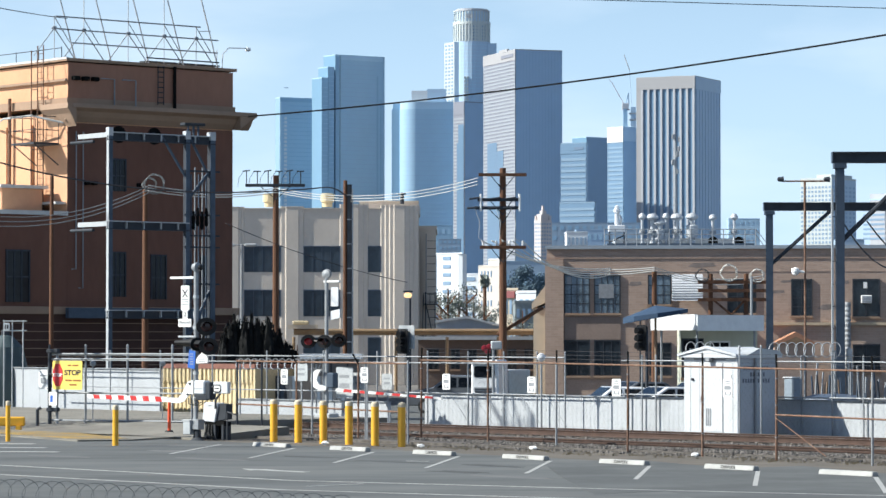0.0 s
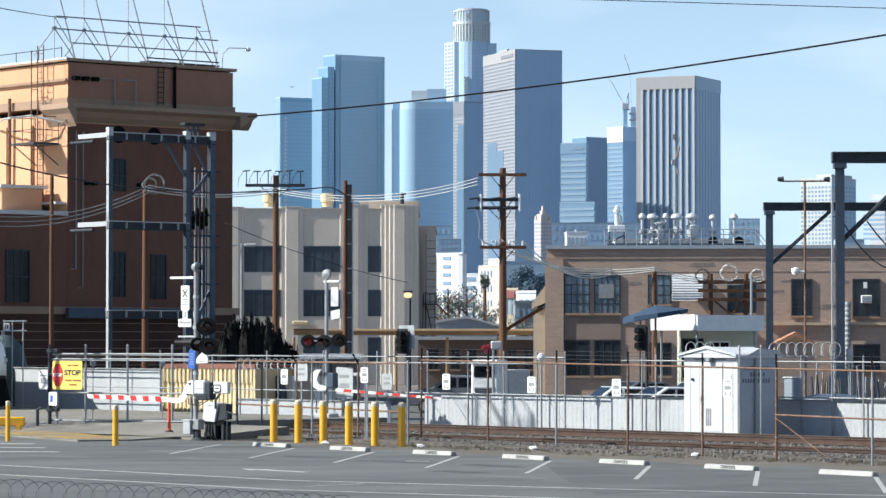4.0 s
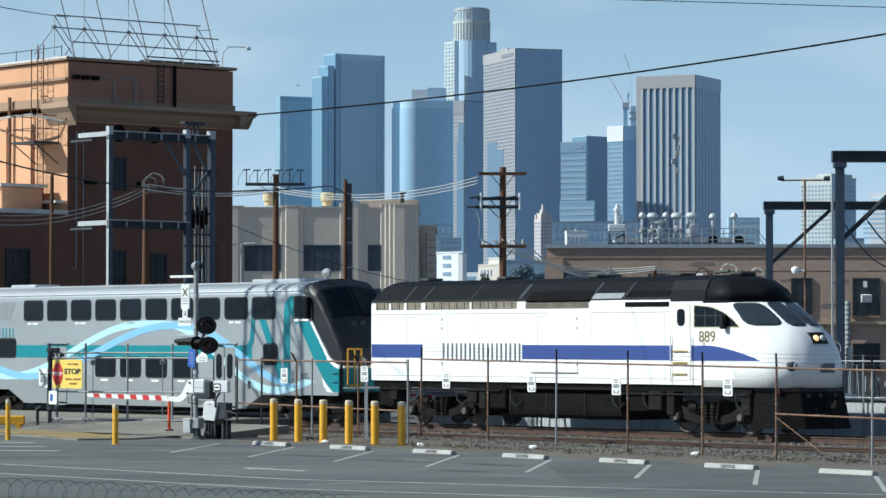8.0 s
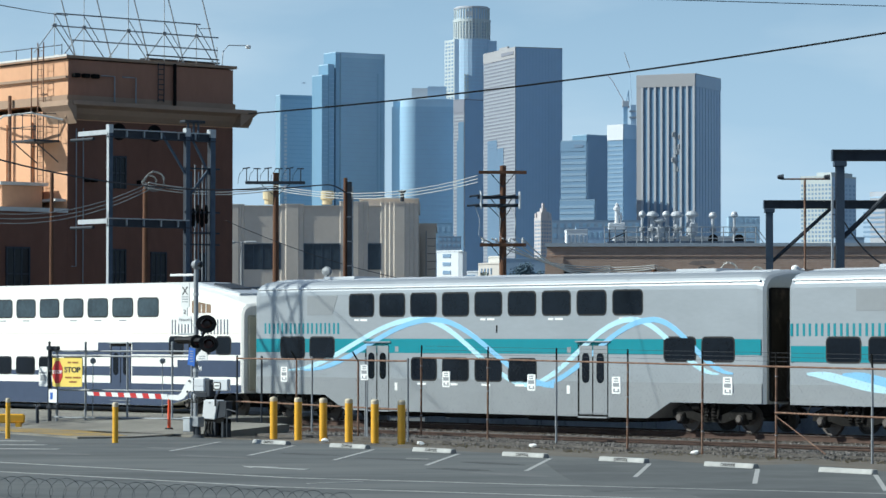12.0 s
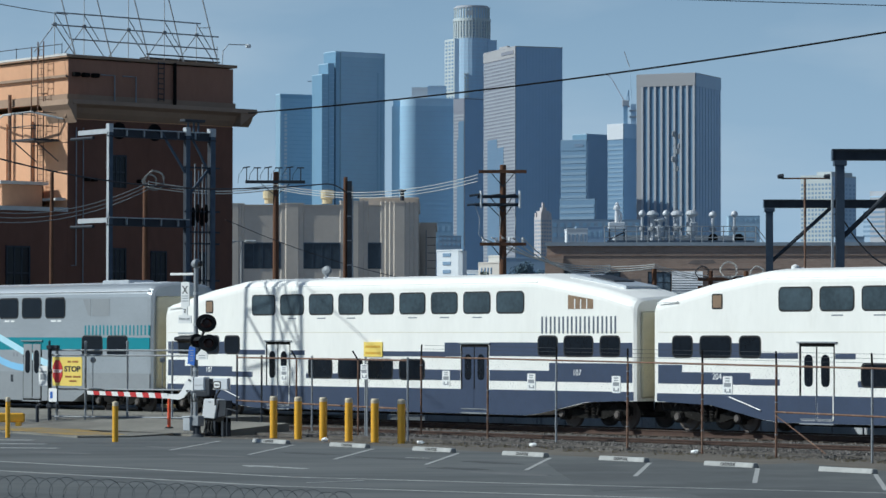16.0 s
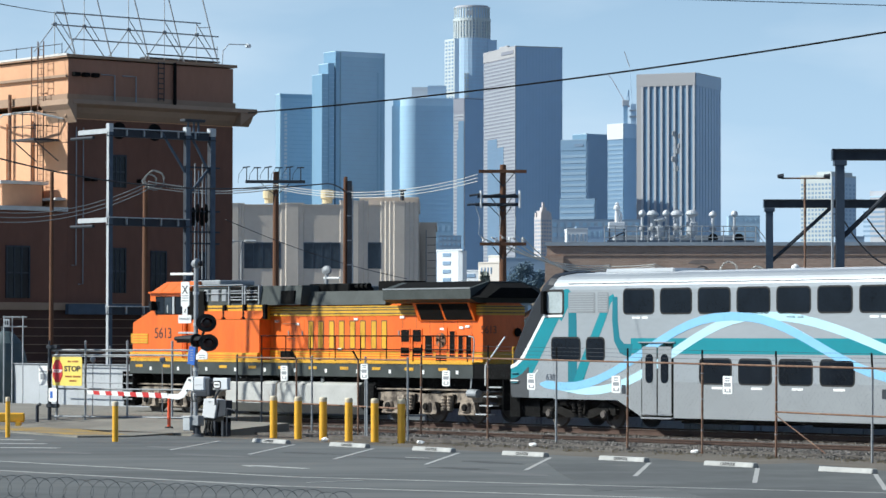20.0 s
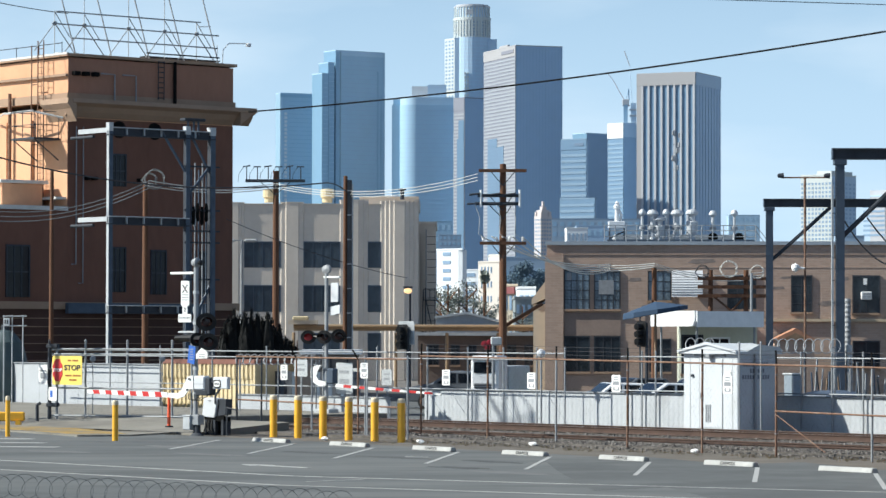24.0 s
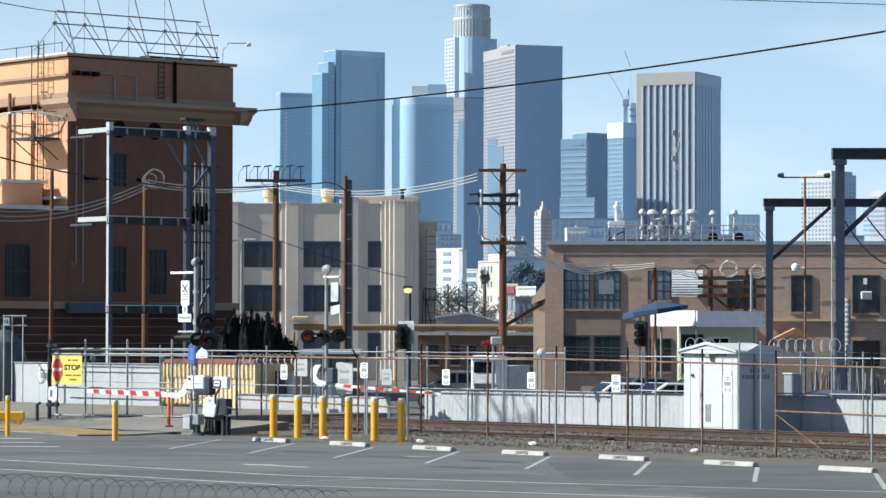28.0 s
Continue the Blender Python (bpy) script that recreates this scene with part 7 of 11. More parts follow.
# yard fence on the wall line, with galvanised posts and two top rails
Y1, Y2 = spot(-31.816, 5.46), spot(0.042, 5.46)
dy = math.hypot(Y2[0] - Y1[0], Y2[1] - Y1[1])
yard_fence, _ = fence("yard_fence", "tall galvanised yard fence behind the track", Y1, Y2, [dy * t for t in (0.14, 0.25, 0.36, 0.47, 0.58, 0.68, 0.77, 0.84, 0.9, 0.955, 1.0)], -0.4, 2.35, [2.2, 1.98, 0.9], [GALV], GALV, r=0.03, pitch=0.3)
for j in range(6):
    x = dy * (0.77 + 0.04 * j)
    part("brace", rods(0.012, ((x, -0.02, 0.85), (x + 1.2, -0.02, -0.3)), seg=5), GALV, yard_fence)
Y3, Y4 = spot(1.569, 6.68), spot(14.359 + 4, 6.68)
dy2 = math.hypot(Y4[0] - Y3[0], Y4[1] - Y3[1])
fence("yard_fence", "galvanised yard fence with close pickets near the equipment hut", Y3, Y4, [dy2 * t for t in (0.02, 0.06, 0.1, 0.42, 0.5, 0.58, 0.66, 0.74, 0.86, 1.0)], -0.4, 2.25, [2.1, 0.95], [GALV], GALV, r=0.03, pitch=0.3)

# ---- equipment hut ----
HUT_WHITE = mat("hut_white", (0.54, 0.565, 0.59), 0.5, vary=0.06, scale=1.2, dirt=(0.47, 0.485, 0.49), dirt_at=0.6, stretch=(1, 1, 0.4))
for x in (9.251, 9.921):
    sp_ = thing("steel_post", "slim galvanised post standing before the white hut", "post", pose(x, 101.4, -0.35), "posts by the hut")
    part("tube", rods(0.028, ((0, 0, 0), (0, 0, 2.95))), GALV, sp_)
    part("cap", lathe([(0.034, 2.93), (0.034, 2.97), (0, 2.99)], "z", 10), STEEL_PALE, sp_)
hut = thing("equipment_hut", "white metal equipment hut with low gabled roof", "hut", at(7.563, 3.75, -0.36))
HW, HD, HH = 2.414, 1.78, 2.62
part("wall", bevelled(B((0, HW, 0, HD, 0.08, HH)), 0.015), HUT_WHITE, hut)
part("plinth", B((-0.05, HW + 0.05, -0.05, HD + 0.05, 0.0, 0.09)), CONCRETE, hut)
part("roof", slab([(-0.1, HH - 0.02), (HW + 0.1, HH - 0.02), (HW + 0.1, HH + 0.06), (HW / 2, HH + 0.32), (-0.1, HH + 0.06)], "y", -0.14, HD + 0.14), HUT_WHITE, hut)
part("gable_trim", slab([(-0.12, HH + 0.02), (HW / 2, HH + 0.27), (HW + 0.12, HH + 0.02), (HW + 0.12, HH + 0.09), (HW / 2, HH + 0.36), (-0.12, HH + 0.09)], "y", -0.19, -0.12), HUT_WHITE, hut)
dr = part("door", slab(rounded(0.75, 1.75, 0.25, 2.42, 0.01), "y", -0.02, 0.02), HUT_WHITE, hut)
part("door_seam", B((0.72, 0.735, -0.012, 0.0, 0.2, 2.45)), GALV, dr)
part("door_seam", B((1.765, 1.78, -0.012, 0.0, 0.2, 2.45)), GALV, dr)
for j in range(3):
    part("louvre", B((1.02 + j * 0.09, 1.07 + j * 0.09, -0.035, -0.01, 0.42, 0.98)), GALV, dr)
part("handle", BV(0.01, 0.82, 0.9, -0.07, -0.01, 1.15, 1.35), STEEL_DARK, dr)
part("knob", lathe([(0, -0.05), (0.05, -0.05), (0.05, 0.0)], "y", 10, (0.42, 0, 1.9)), STEEL_DARK, hut)
part("lamp", BV(0.02, 1.15, 1.35, -0.2, 0.0, 2.46, 2.6), GALV, hut)
part("wall_seam", B((0.3, 0.312, -0.006, 0.0, 0.15, 2.45)), GALV, hut)
part("wall_seam", B((2.2, 2.212, -0.006, 0.0, 0.15, 2.45)), GALV, hut)
part("gable_vent", B((0.5, 1.9, -0.03, 0.0, 2.52, 2.6)), GALV, hut)
nb = part("notice", B((1.88, 2.14, -0.025, 0.0, 1.45, 2.05)), SIGN_WHITE, hut)
for z in (1.55, 1.66, 1.78, 1.9):
    part("text_bar", B((1.92, 2.08, -0.03, -0.025, z, z + 0.04)), GALV, nb)
# Darker side panel: the hut's shaded side is put into its colour.
sd = part("side_panel", B((HW, HW + 0.02, 0.0, HD, 0.1, HH - 0.03)), mat("hut_side_shaded", (0.40, 0.43, 0.47), 0.5, vary=0.08, scale=1.0), hut, "side panel with the hut's shade in its colour")
for z, a, b in ((2.2, 0.25, 1.4), (2.0, 0.55, 1.2), (1.8, 0.2, 1.45)):
    u = a
    while u < b:
        part("text_bar", B((HW + 0.02, HW + 0.026, u, u + 0.07, z, z + 0.13)), LOGO_GREY, sd)
        u += 0.115
part("drain_pipe", rods(0.04, ((HW + 0.06, 0.75, 0.0), (HW + 0.06, 0.75, HH))), GALV, hut)
part("roof_vault", slab([(0.3, HH + 0.05), (HD + 0.2, HH + 0.05), (HD, HH + 0.2), (HD / 2, HH + 0.28)], "x", HW / 2, HW + 0.12), STEEL_PALE, hut)
tank = thing("transformer_box", "pale blue-grey transformer box behind the wall", "cabinet", at(8.013, 8.0, -0.37))
part("case", bevelled(B((-0.1, 0.32, 0, 0.4, 0.0, 1.92)), 0.04), mat("box_grey_blue", (0.24, 0.285, 0.33), 0.5, vary=0.1), tank)
part("lid", bevelled(B((-0.13, 0.35, -0.03, 0.43, 1.9, 1.96)), 0.02), STEEL_PALE, tank)
pile = thing("covered_pile", "material under a dark blue-grey tarpaulin", "tarpaulin", at(8.657, 8.8, -0.37))
part("cover", lathe([(1.35, 0.0), (1.3, 0.9), (1.1, 1.25), (0.6, 1.38), (0.0, 1.4)], "z", 18, (0.2, 0.6, 0)), mat("tarp_blue", (0.07, 0.095, 0.14), 0.5, vary=0.15), pile)

# concertina wire in front of the lot, on a low rail
coil = thing("razor_wire", "grey coiled razor wire along a low fence rail", "razor wire", pose(0, 0, 0))
bm = bmesh.new()
last = None
for i in range(500):
    t = i / 18.0
    u = t / 27.8
    a = t * 2 * math.pi
    x0, y0, z0 = -6.7 + 5.4 * u, 46.0, 0.685 - 0.26 * u
    p = (x0 + 0.145 * math.sin(a), y0 + 0.2 * math.sin(a + 0.5), z0 + 0.155 * math.cos(a) + 0.015 * math.sin(t * 2.1))
    if last:
        rod(bm, last, p, 0.0045, 4)
    last = p
part("coil", bm, mat("razor_steel", (0.10, 0.105, 0.11), 0.5, metal=0.3, vary=0.2), coil)
for i in range(3):
    part("support_post", rods(0.03, ((-6.8 + i * 2.2, 46.0, -0.4), (-6.8 + i * 2.2, 46.0, 0.5 - 0.09 * i))), GALV, coil)
part("support_rail", rods(0.025, ((-6.95, 46.0, 0.30), (-2.3, 46.0, 0.10))), GALV, coil)

# upright pipes stacked behind the wall
bundle = thing("pipe_stack", "upright pale steel pipes stacked behind the wall", "pipes", at(7.492, 9.6, -0.37))
for k in range(26):
    x = 0.25 + k * 0.135 + rnd.uniform(-0.03, 0.03)
    part("pipe", rods(rnd.uniform(0.022, 0.04), ((x, rnd.uniform(-0.2, 0.2), 0), (x + rnd.uniform(-0.02, 0.02), rnd.uniform(-0.2, 0.2), rnd.uniform(1.75, 2.5))), seg=7), (STEEL_BLUE, GALV, STEEL_DARK, GALV, WOOD)[k % 5], bundle)
part("rack_bar", rods(0.03, ((0.1, -0.25, 1.2), (3.9, -0.25, 1.2))), STEEL_DARK, bundle)

# dry weeds along the front fence
weeds = thing("weeds", "dry tan weeds along the fence foot", "weeds", pose(0, 0, 0), kind="stuff")
bm = bmesh.new()
for k in range(240):
    s = rnd.uniform(6, 47)
    x, y = spot(s, rnd.gauss(-8.1, 0.45))
    for j in range(9):
        d = Vector((rnd.gauss(0, 0.5), rnd.gauss(0, 0.5), 1)).normalized() * rnd.uniform(0.05, 0.16 if s > 26 else 0.1)
        p = Vector((x + rnd.gauss(0, 0.09), y + rnd.gauss(0, 0.09), -0.378))
        q = Vector((0.008, 0.004, 0))
        bm.faces.new([bm.verts.new(p - q), bm.verts.new(p + q), bm.verts.new(p + d)])
part("blades", bm, mat("dry_weed", (0.27, 0.215, 0.12), 0.9, vary=0.4, scale=2.0), weeds, "", "stuff")

# litter by the bollards
for k, (s, n) in enumerate(((9.1, -8.6), (12.6, -7.3), (19.6, -7.7), (33.0, -9.2), (5.1, -9.0))):
    lit = thing("litter", "crumpled white paper litter on the ground", "litter", at(s, n, -0.37), "litter")
    bm = bmesh.new()
    bmesh.ops.create_icosphere(bm, subdivisions=2, radius=0.10)
    for v in bm.verts:
        v.co += Vector((rnd.uniform(-1, 1), rnd.uniform(-1, 1), rnd.uniform(-1, 1))) * 0.025
        v.co.z = v.co.z * 0.6 + 0.06
        v.co.x *= 1.4
    part("paper", bm, SIGN_WHITE, lit)

# lattice tower beside the street; its shade falls across the passing cars
lt = thing("lattice_tower", "galvanised steel lattice tower beside the street", "lattice tower", pose(-20.51, 113.61, -0.35, 0, 0, 51))
for x, y in ((-1, -1), (1, -1), (1, 1), (-1, 1)):
    part("leg", rods(0.085, ((x * 1.2, y * 1.2, 0), (x * 0.88, y * 0.88, 19)), seg=6), GALV, lt)
for k in range(9):
    z0, z1 = k * 2.1, (k + 1) * 2.1
    w0, w1 = 1.2 - 0.32 * z0 / 19, 1.2 - 0.32 * z1 / 19
    for a in range(4):
        ca, sa = ((-1, -1), (1, -1), (1, 1), (-1, 1))[a], ((1, -1), (1, 1), (-1, 1), (-1, -1))[a]
        part("diagonal", rods(0.05, ((ca[0] * w0, ca[1] * w0, z0), (sa[0] * w1, sa[1] * w1, z1)), seg=5), GALV, lt)
        part("strut", rods(0.045, ((ca[0] * w1, ca[1] * w1, z1), (sa[0] * w1, sa[1] * w1, z1)), seg=5), GALV, lt)
for x, d in ((-12.488, 116.0), (-10.006, 116.0)):
    sn_ = thing("round_sensor", "round white sensor head on a fence post", "sensor", pose(x, d, -0.4), "fence sensors")
    part("post", rods(0.016, ((0, 0, 0), (0, 0, 2.282))), GALV, sn_)
    part("head", lathe([(0, -0.08), (0.08, -0.06), (0.11, 0.01), (0.07, 0.06), (0, 0.08)], "y", 12, (0, 0, 2.36)), GALV, sn_)
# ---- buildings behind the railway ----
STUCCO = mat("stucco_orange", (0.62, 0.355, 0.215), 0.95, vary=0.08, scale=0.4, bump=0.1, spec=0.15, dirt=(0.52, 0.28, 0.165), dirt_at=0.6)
# Darker copy of the stucco: the front's shade put into its colour.
STUCCO_SHADED = mat("stucco_shaded_brown", (0.185, 0.092, 0.066), 0.95, vary=0.16, scale=0.35, bump=0.1, spec=0.15, dirt=(0.14, 0.076, 0.057), dirt_at=0.5, stretch=(1, 1, 0.35))
STUCCO_TRIM = mat("stucco_trim", (0.33, 0.225, 0.155), 0.9, vary=0.12, scale=0.5)
ROOF_EDGE = mat("roof_edge", (0.62, 0.60, 0.56), 0.7, vary=0.1)
CONC_PALE = mat("concrete_pale", (0.6, 0.53, 0.455), 0.85, vary=0.08, scale=0.3, dirt=(0.58, 0.50, 0.43), dirt_at=0.6)
BRICK = brick_mat("brick_brown", (0.45, 0.325, 0.255), (0.35, 0.25, 0.195), (0.42, 0.345, 0.285), 0.42, 0.14)
GLASS_OFFICE = mat("glass_office", (0.045, 0.062, 0.08), 0.2, vary=0.35, scale=0.3, spec=0.35)
# GLASS_SKY carries the reflected sky in its base colour.
GLASS_SKY = mat("glass_sky", (0.13, 0.18, 0.225), 0.15, vary=0.7, scale=0.9, spec=0.5)
PLASTER_GREY = mat("plaster_grey", (0.27, 0.205, 0.17), 0.9, vary=0.15, scale=0.8)
TIN_WHITE = mat("tin_white", (0.74, 0.75, 0.76), 0.4, metal=0.2, vary=0.08)
WALL_FAR = mat("far_white_wall", (0.70, 0.735, 0.76), 0.85, vary=0.06, scale=0.05)
WALL_TAN = mat("far_tan_wall", (0.55, 0.47, 0.36), 0.9, vary=0.1, scale=0.2)


def pane_window(par, x0, x1, z0, z1, y=0.0, cols=2, rows=3, glass=GLASS_TINT, bars=STEEL_DARK, sill=True, bar=0.05):
    """A window on a wall that faces local -y: pane, frame, glazing bars, sill."""
    w = part("window", B((x0, x1, y - 0.03, y + 0.05, z0, z1)), glass, par)
    part("window_frame", B((x0 - 0.07, x0, y - 0.08, y + 0.02, z0, z1), (x1, x1 + 0.07, y - 0.08, y + 0.02, z0, z1), (x0 - 0.07, x1 + 0.07, y - 0.08, y + 0.02, z1, z1 + 0.08)), bars, w)
    for i in range(1, cols):
        x = x0 + (x1 - x0) * i / cols
        part("glazing_bar", B((x - bar / 2, x + bar / 2, y - 0.05, y, z0, z1)), bars, w)
    for j in range(1, rows):
        z = z0 + (z1 - z0) * j / rows
        part("glazing_bar", B((x0, x1, y - 0.046, y, z - bar / 2, z + bar / 2)), bars, w)
    if sill:
        part("sill", B((x0 - 0.12, x1 + 0.12, y - 0.16, y + 0.03, z0 - 0.12, z0)), STUCCO_TRIM, w)
    return w


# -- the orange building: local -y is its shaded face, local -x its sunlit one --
orange = thing("power_building", "tall orange stucco building with projecting cornice", "building", pose(-17.95, 155.0, 0, 0, 0, 40.344))
part("wall", B((0, 9.8, 0, 26, -0.6, 13.7)), STUCCO, orange)
# Thin skins that carry the shaded front's tone over the orange wall.
part("front_plaster", B((0.0, 9.8, -0.03, 0.0, 4.4, 13.2)), STUCCO_SHADED, orange, "brown front skin, its shade put into the colour")
part("front_plaster", B((-9.5, -0.004, -0.026, 0.004, 4.4, 8.75)), STUCCO_SHADED, orange, "brown front skin, its shade put into the colour")
part("plinth", B((-9.5, 9.95, -0.15, 26, -0.6, 4.05)), mat("stucco_brown", (0.085, 0.048, 0.039), 0.95, vary=0.15, scale=0.5, spec=0.15), orange)
part("plinth_ledge", B((-9.5, 10.05, -0.3, 26.1, 4.05, 4.4)), STUCCO_TRIM, orange)
part("lower_wing", B((-9.5, 0, 0.004, 24, 4.4, 8.75)), STUCCO, orange)
part("wing_coping", B((-9.6, 0.0, -0.1, 24.1, 8.75, 8.95)), ROOF_EDGE, orange)
part("attic", B((0.05, 9.85, 0.05, 25.9, 14.35, 16.1)), STUCCO, orange)
part("attic_base", B((-0.05, 9.95, -0.05, 26.0, 14.0, 14.4)), STUCCO_TRIM, orange)
# Attic skin: shade put into the colour, lighter than on the wall below.
part("front_plaster", B((0.05, 9.85, 0.02, 0.05, 14.4, 16.1)), mat("stucco_shaded_attic", (0.33, 0.175, 0.12), 0.95, vary=0.14, scale=0.4, bump=0.1, spec=0.15, dirt=(0.26, 0.145, 0.10), dirt_at=0.52, stretch=(1, 1, 0.4)), orange, "attic front skin, its shade put into the colour")
part("coping", B((-0.12, 10.0, -0.12, 26.1, 16.16, 16.3)), STUCCO_TRIM, orange)
# Pale line on the sunlit side only: light put into the coping's colour.
part("coping_flashing", B((-0.14, -0.02, -0.12, 26.1, 16.24, 16.33)), ROOF_EDGE, orange)
part("cornice", prism(bmesh.new(), [(-0.05, 13.25), (-0.05, 14.1), (-0.75, 14.1), (-0.8, 13.9), (-0.45, 13.75), (-0.3, 13.5)], "x", -0.2, 10.75), STUCCO_TRIM, orange)
part("cornice_return", slab([(9.75, 13.25), (9.75, 14.1), (10.75, 14.1), (10.8, 13.9), (10.4, 13.75), (10.1, 13.5)], "y", -0.75, 26), STUCCO_TRIM, orange)
part("cornice_end", slab([(0.02, 13.0), (0.02, 14.1), (-0.45, 14.1), (-0.5, 13.85), (-0.3, 13.6), (-0.15, 13.3)], "y", -0.75, 1.6), STUCCO_TRIM, orange)
for x in (2.95, 5.05):
    part("vent_hole", lathe([(0.0, -0.05), (0.42, -0.05), (0.42, 0.04), (0.0, 0.04)], "y", 16, (x, 0, 12.75)), BLACK_MATT, orange)
for x0, x1, z0, z1 in ((2.5, 3.3, 10.0, 11.5), (2.5, 3.3, 4.9, 7.0), (4.9, 5.7, 4.8, 6.9), (-3.4, -2.2, 4.6, 7.0), (7.9, 8.6, 4.8, 6.9)):
    pane_window(orange, x0, x1, z0, z1, -0.03, 3, 2, GLASS_DARK, STEEL_DARK, False, 0.07)
for x in (0.95, 1.35, 4.0):
    part("wall_bracket", BV(0.02, x, x + 0.22, -0.3, 0.0, 10.25, 10.42), BLACK_MATT, orange)
for x, z0, z1 in ((0.45, 6.2, 12.8), (0.85, 5.3, 12.8)):
    part("conduit", pipe([(x, -0.1, z1), (x, -0.1, z0), (x - 0.25, -0.1, z0)], 0.03), GALV, orange)
for x, z1 in ((2.65, 15.4), (3.9, 15.4)):
    part("conduit", pipe([(x - 0.8, -0.1, z1), (x, -0.1, z1), (x, -0.1, 13.9)], 0.035), GALV, orange)
for x in (0.25, 0.8, 1.35):
    part("wall_box", BV(0.03, x, x + 0.35, -0.25, 0.05, 15.25, 15.45), BLACK_MATT, orange)
part("downpipe", pipe([(6.2, -0.12, 16.2), (6.2, -0.12, 14.1)], 0.09), BLACK_MATT, orange)
part("roof_ladder", rods(0.025, ((5.2, -0.12, 16.2), (5.2, -0.12, 14.3)), ((5.55, -0.12, 16.2), (5.55, -0.12, 14.3)), *[((5.2, -0.12, 14.4 + k * 0.25), (5.55, -0.12, 14.4 + k * 0.25)) for k in range(8)]), STEEL_DARK, orange)
# low beam and pipes along the ledge
part("ledge_beam", B((-0.3, 8.2, -0.62, -0.35, 3.85, 4.35)), STEEL_BLUE, orange)
for x in (1.8, 4.2, 6.4):
    part("beam_web", B((x, x + 0.08, -0.66, -0.33, 3.85, 4.35)), STEEL_PALE, orange)
for k in range(9):
    part("lap_board", B((-9.5, 9.98, -0.2, -0.14, 0.4 + k * 0.4, 0.43 + k * 0.4)), STUCCO_TRIM, orange)
# sunlit face: shallow piers, pipe, ladder with cage, small rooftop box
for y0, y1 in ((2.9, 3.5), (5.1, 5.7), (8.0, 8.7)):
    part("pier", B((-0.16, 0.0, y0, y1, 8.95, 13.2)), STUCCO, orange)
part("drain_pipe", rods(0.09, ((-0.2, 4.75, 9.2), (-0.2, 4.75, 14.6))), RUSTY, orange)
part("cornice_rib", B((-0.12, 0.0, 0.0, 26, 15.2, 15.32)), STUCCO_TRIM, orange)
lad = part("ladder", rods(0.03, ((-0.35, 1.55, 9.0), (-0.35, 1.55, 17.0)), ((-0.35, 2.05, 9.0), (-0.35, 2.05, 17.0))), RUSTY, orange, "rusty steel ladder")
for k in range(26):
    part("rung", rods(0.015, ((-0.35, 1.55, 9.1 + k * 0.3), (-0.35, 2.05, 9.1 + k * 0.3)), seg=5), RUSTY, lad)
part("ladder_side", rods(0.03, ((-0.35, 2.6, 9.0), (-0.35, 2.6, 16.8)), ((-0.35, 2.05, 14.9), (-0.35, 2.6, 14.9)), ((-0.35, 2.05, 12.0), (-0.35, 2.6, 12.0))), RUSTY, orange)
plat = part("balcony_deck", B((-1.5, -0.05, 0.6, 2.6, 12.15, 12.25)), STEEL_DARK, orange, "small steel balcony")
for x, y in ((-1.5, 0.6), (-1.5, 1.6), (-1.5, 2.6), (-0.1, 0.6), (-0.1, 2.6)):
    part("baluster", rods(0.02, ((x, y, 12.25), (x, y, 13.5))), STEEL_DARK, plat)
for z in (12.85, 13.5):
    part("hand_rail", pipe([(-0.1, 0.6, z), (-1.5, 0.6, z), (-1.5, 2.6, z), (-0.1, 2.6, z)], 0.02), STEEL_DARK, plat)
for y in (0.7, 2.5):
    part("bracket", rods(0.03, ((-1.4, y, 12.15), (-0.05, y, 11.2))), STEEL_DARK, plat)
part("awning_frame", pipe([(-0.1, 0.2, 13.2), (-1.1, 1.4, 13.55), (-1.3, 3.6, 13.5), (-0.4, 5.8, 13.3)], 0.05), STEEL_PALE, orange)
part("roof_box", BV(0.03, -2.9, -0.6, 1.2, 4.6, 8.95, 10.05), STUCCO, orange)
part("roof_box_lid", B((-3.1, -0.4, 1.0, 4.8, 10.05, 10.2)), ROOF_EDGE, orange)
part("roof_box_door", B((-2.94, -2.88, 2.3, 3.1, 8.98, 9.8)), WOOD, orange)
part("roof_tail", B((-0.6, 0.0, 0.1, 3.0, 9.3, 9.42)), ROOF_EDGE, orange)

# roof sign frame: leaning posts, four long girts and crossed braces
frame_sign = thing("sign_frame", "bare steel lattice of an old roof sign", "sign frame", orange.matrix_basis @ pose(0.1, 0.9, 16.3))
for x in (0.96, 3.06, 5.3, 7.4, 9.5):
    part("post", rods(0.035, ((x, 0.0, 0.0), (x - 1.42, 0.0, 4.6)), seg=6), STEEL_PALE, frame_sign)
for x, top in ((-0.2, 2.1), (1.5, 4.6), (4.1, 4.6), (6.25, 4.6), (8.2, 2.0)):
    part("upright", rods(0.022, ((x, 0.1, 0.0), (x, 0.1, top)), seg=6), STEEL_PALE, frame_sign)
    part("node_plate", BV(0.02, x - 0.1, x + 0.1, 0.02, 0.12, 1.42, 1.58), GALV, frame_sign)
    part("brace", rods(0.026, ((x, 0.1, 1.5), (x + 1.25, 0.1, 0.0)), seg=6), GALV, frame_sign)
    part("brace", rods(0.024, ((x, 0.1, 1.5), (x - 1.15, 0.1, 0.1)), seg=6), GALV, frame_sign)
    part("brace", rods(0.022, ((x, 0.1, 2.05), (x + 0.9, 0.1, 0.85)), seg=6), GALV, frame_sign)
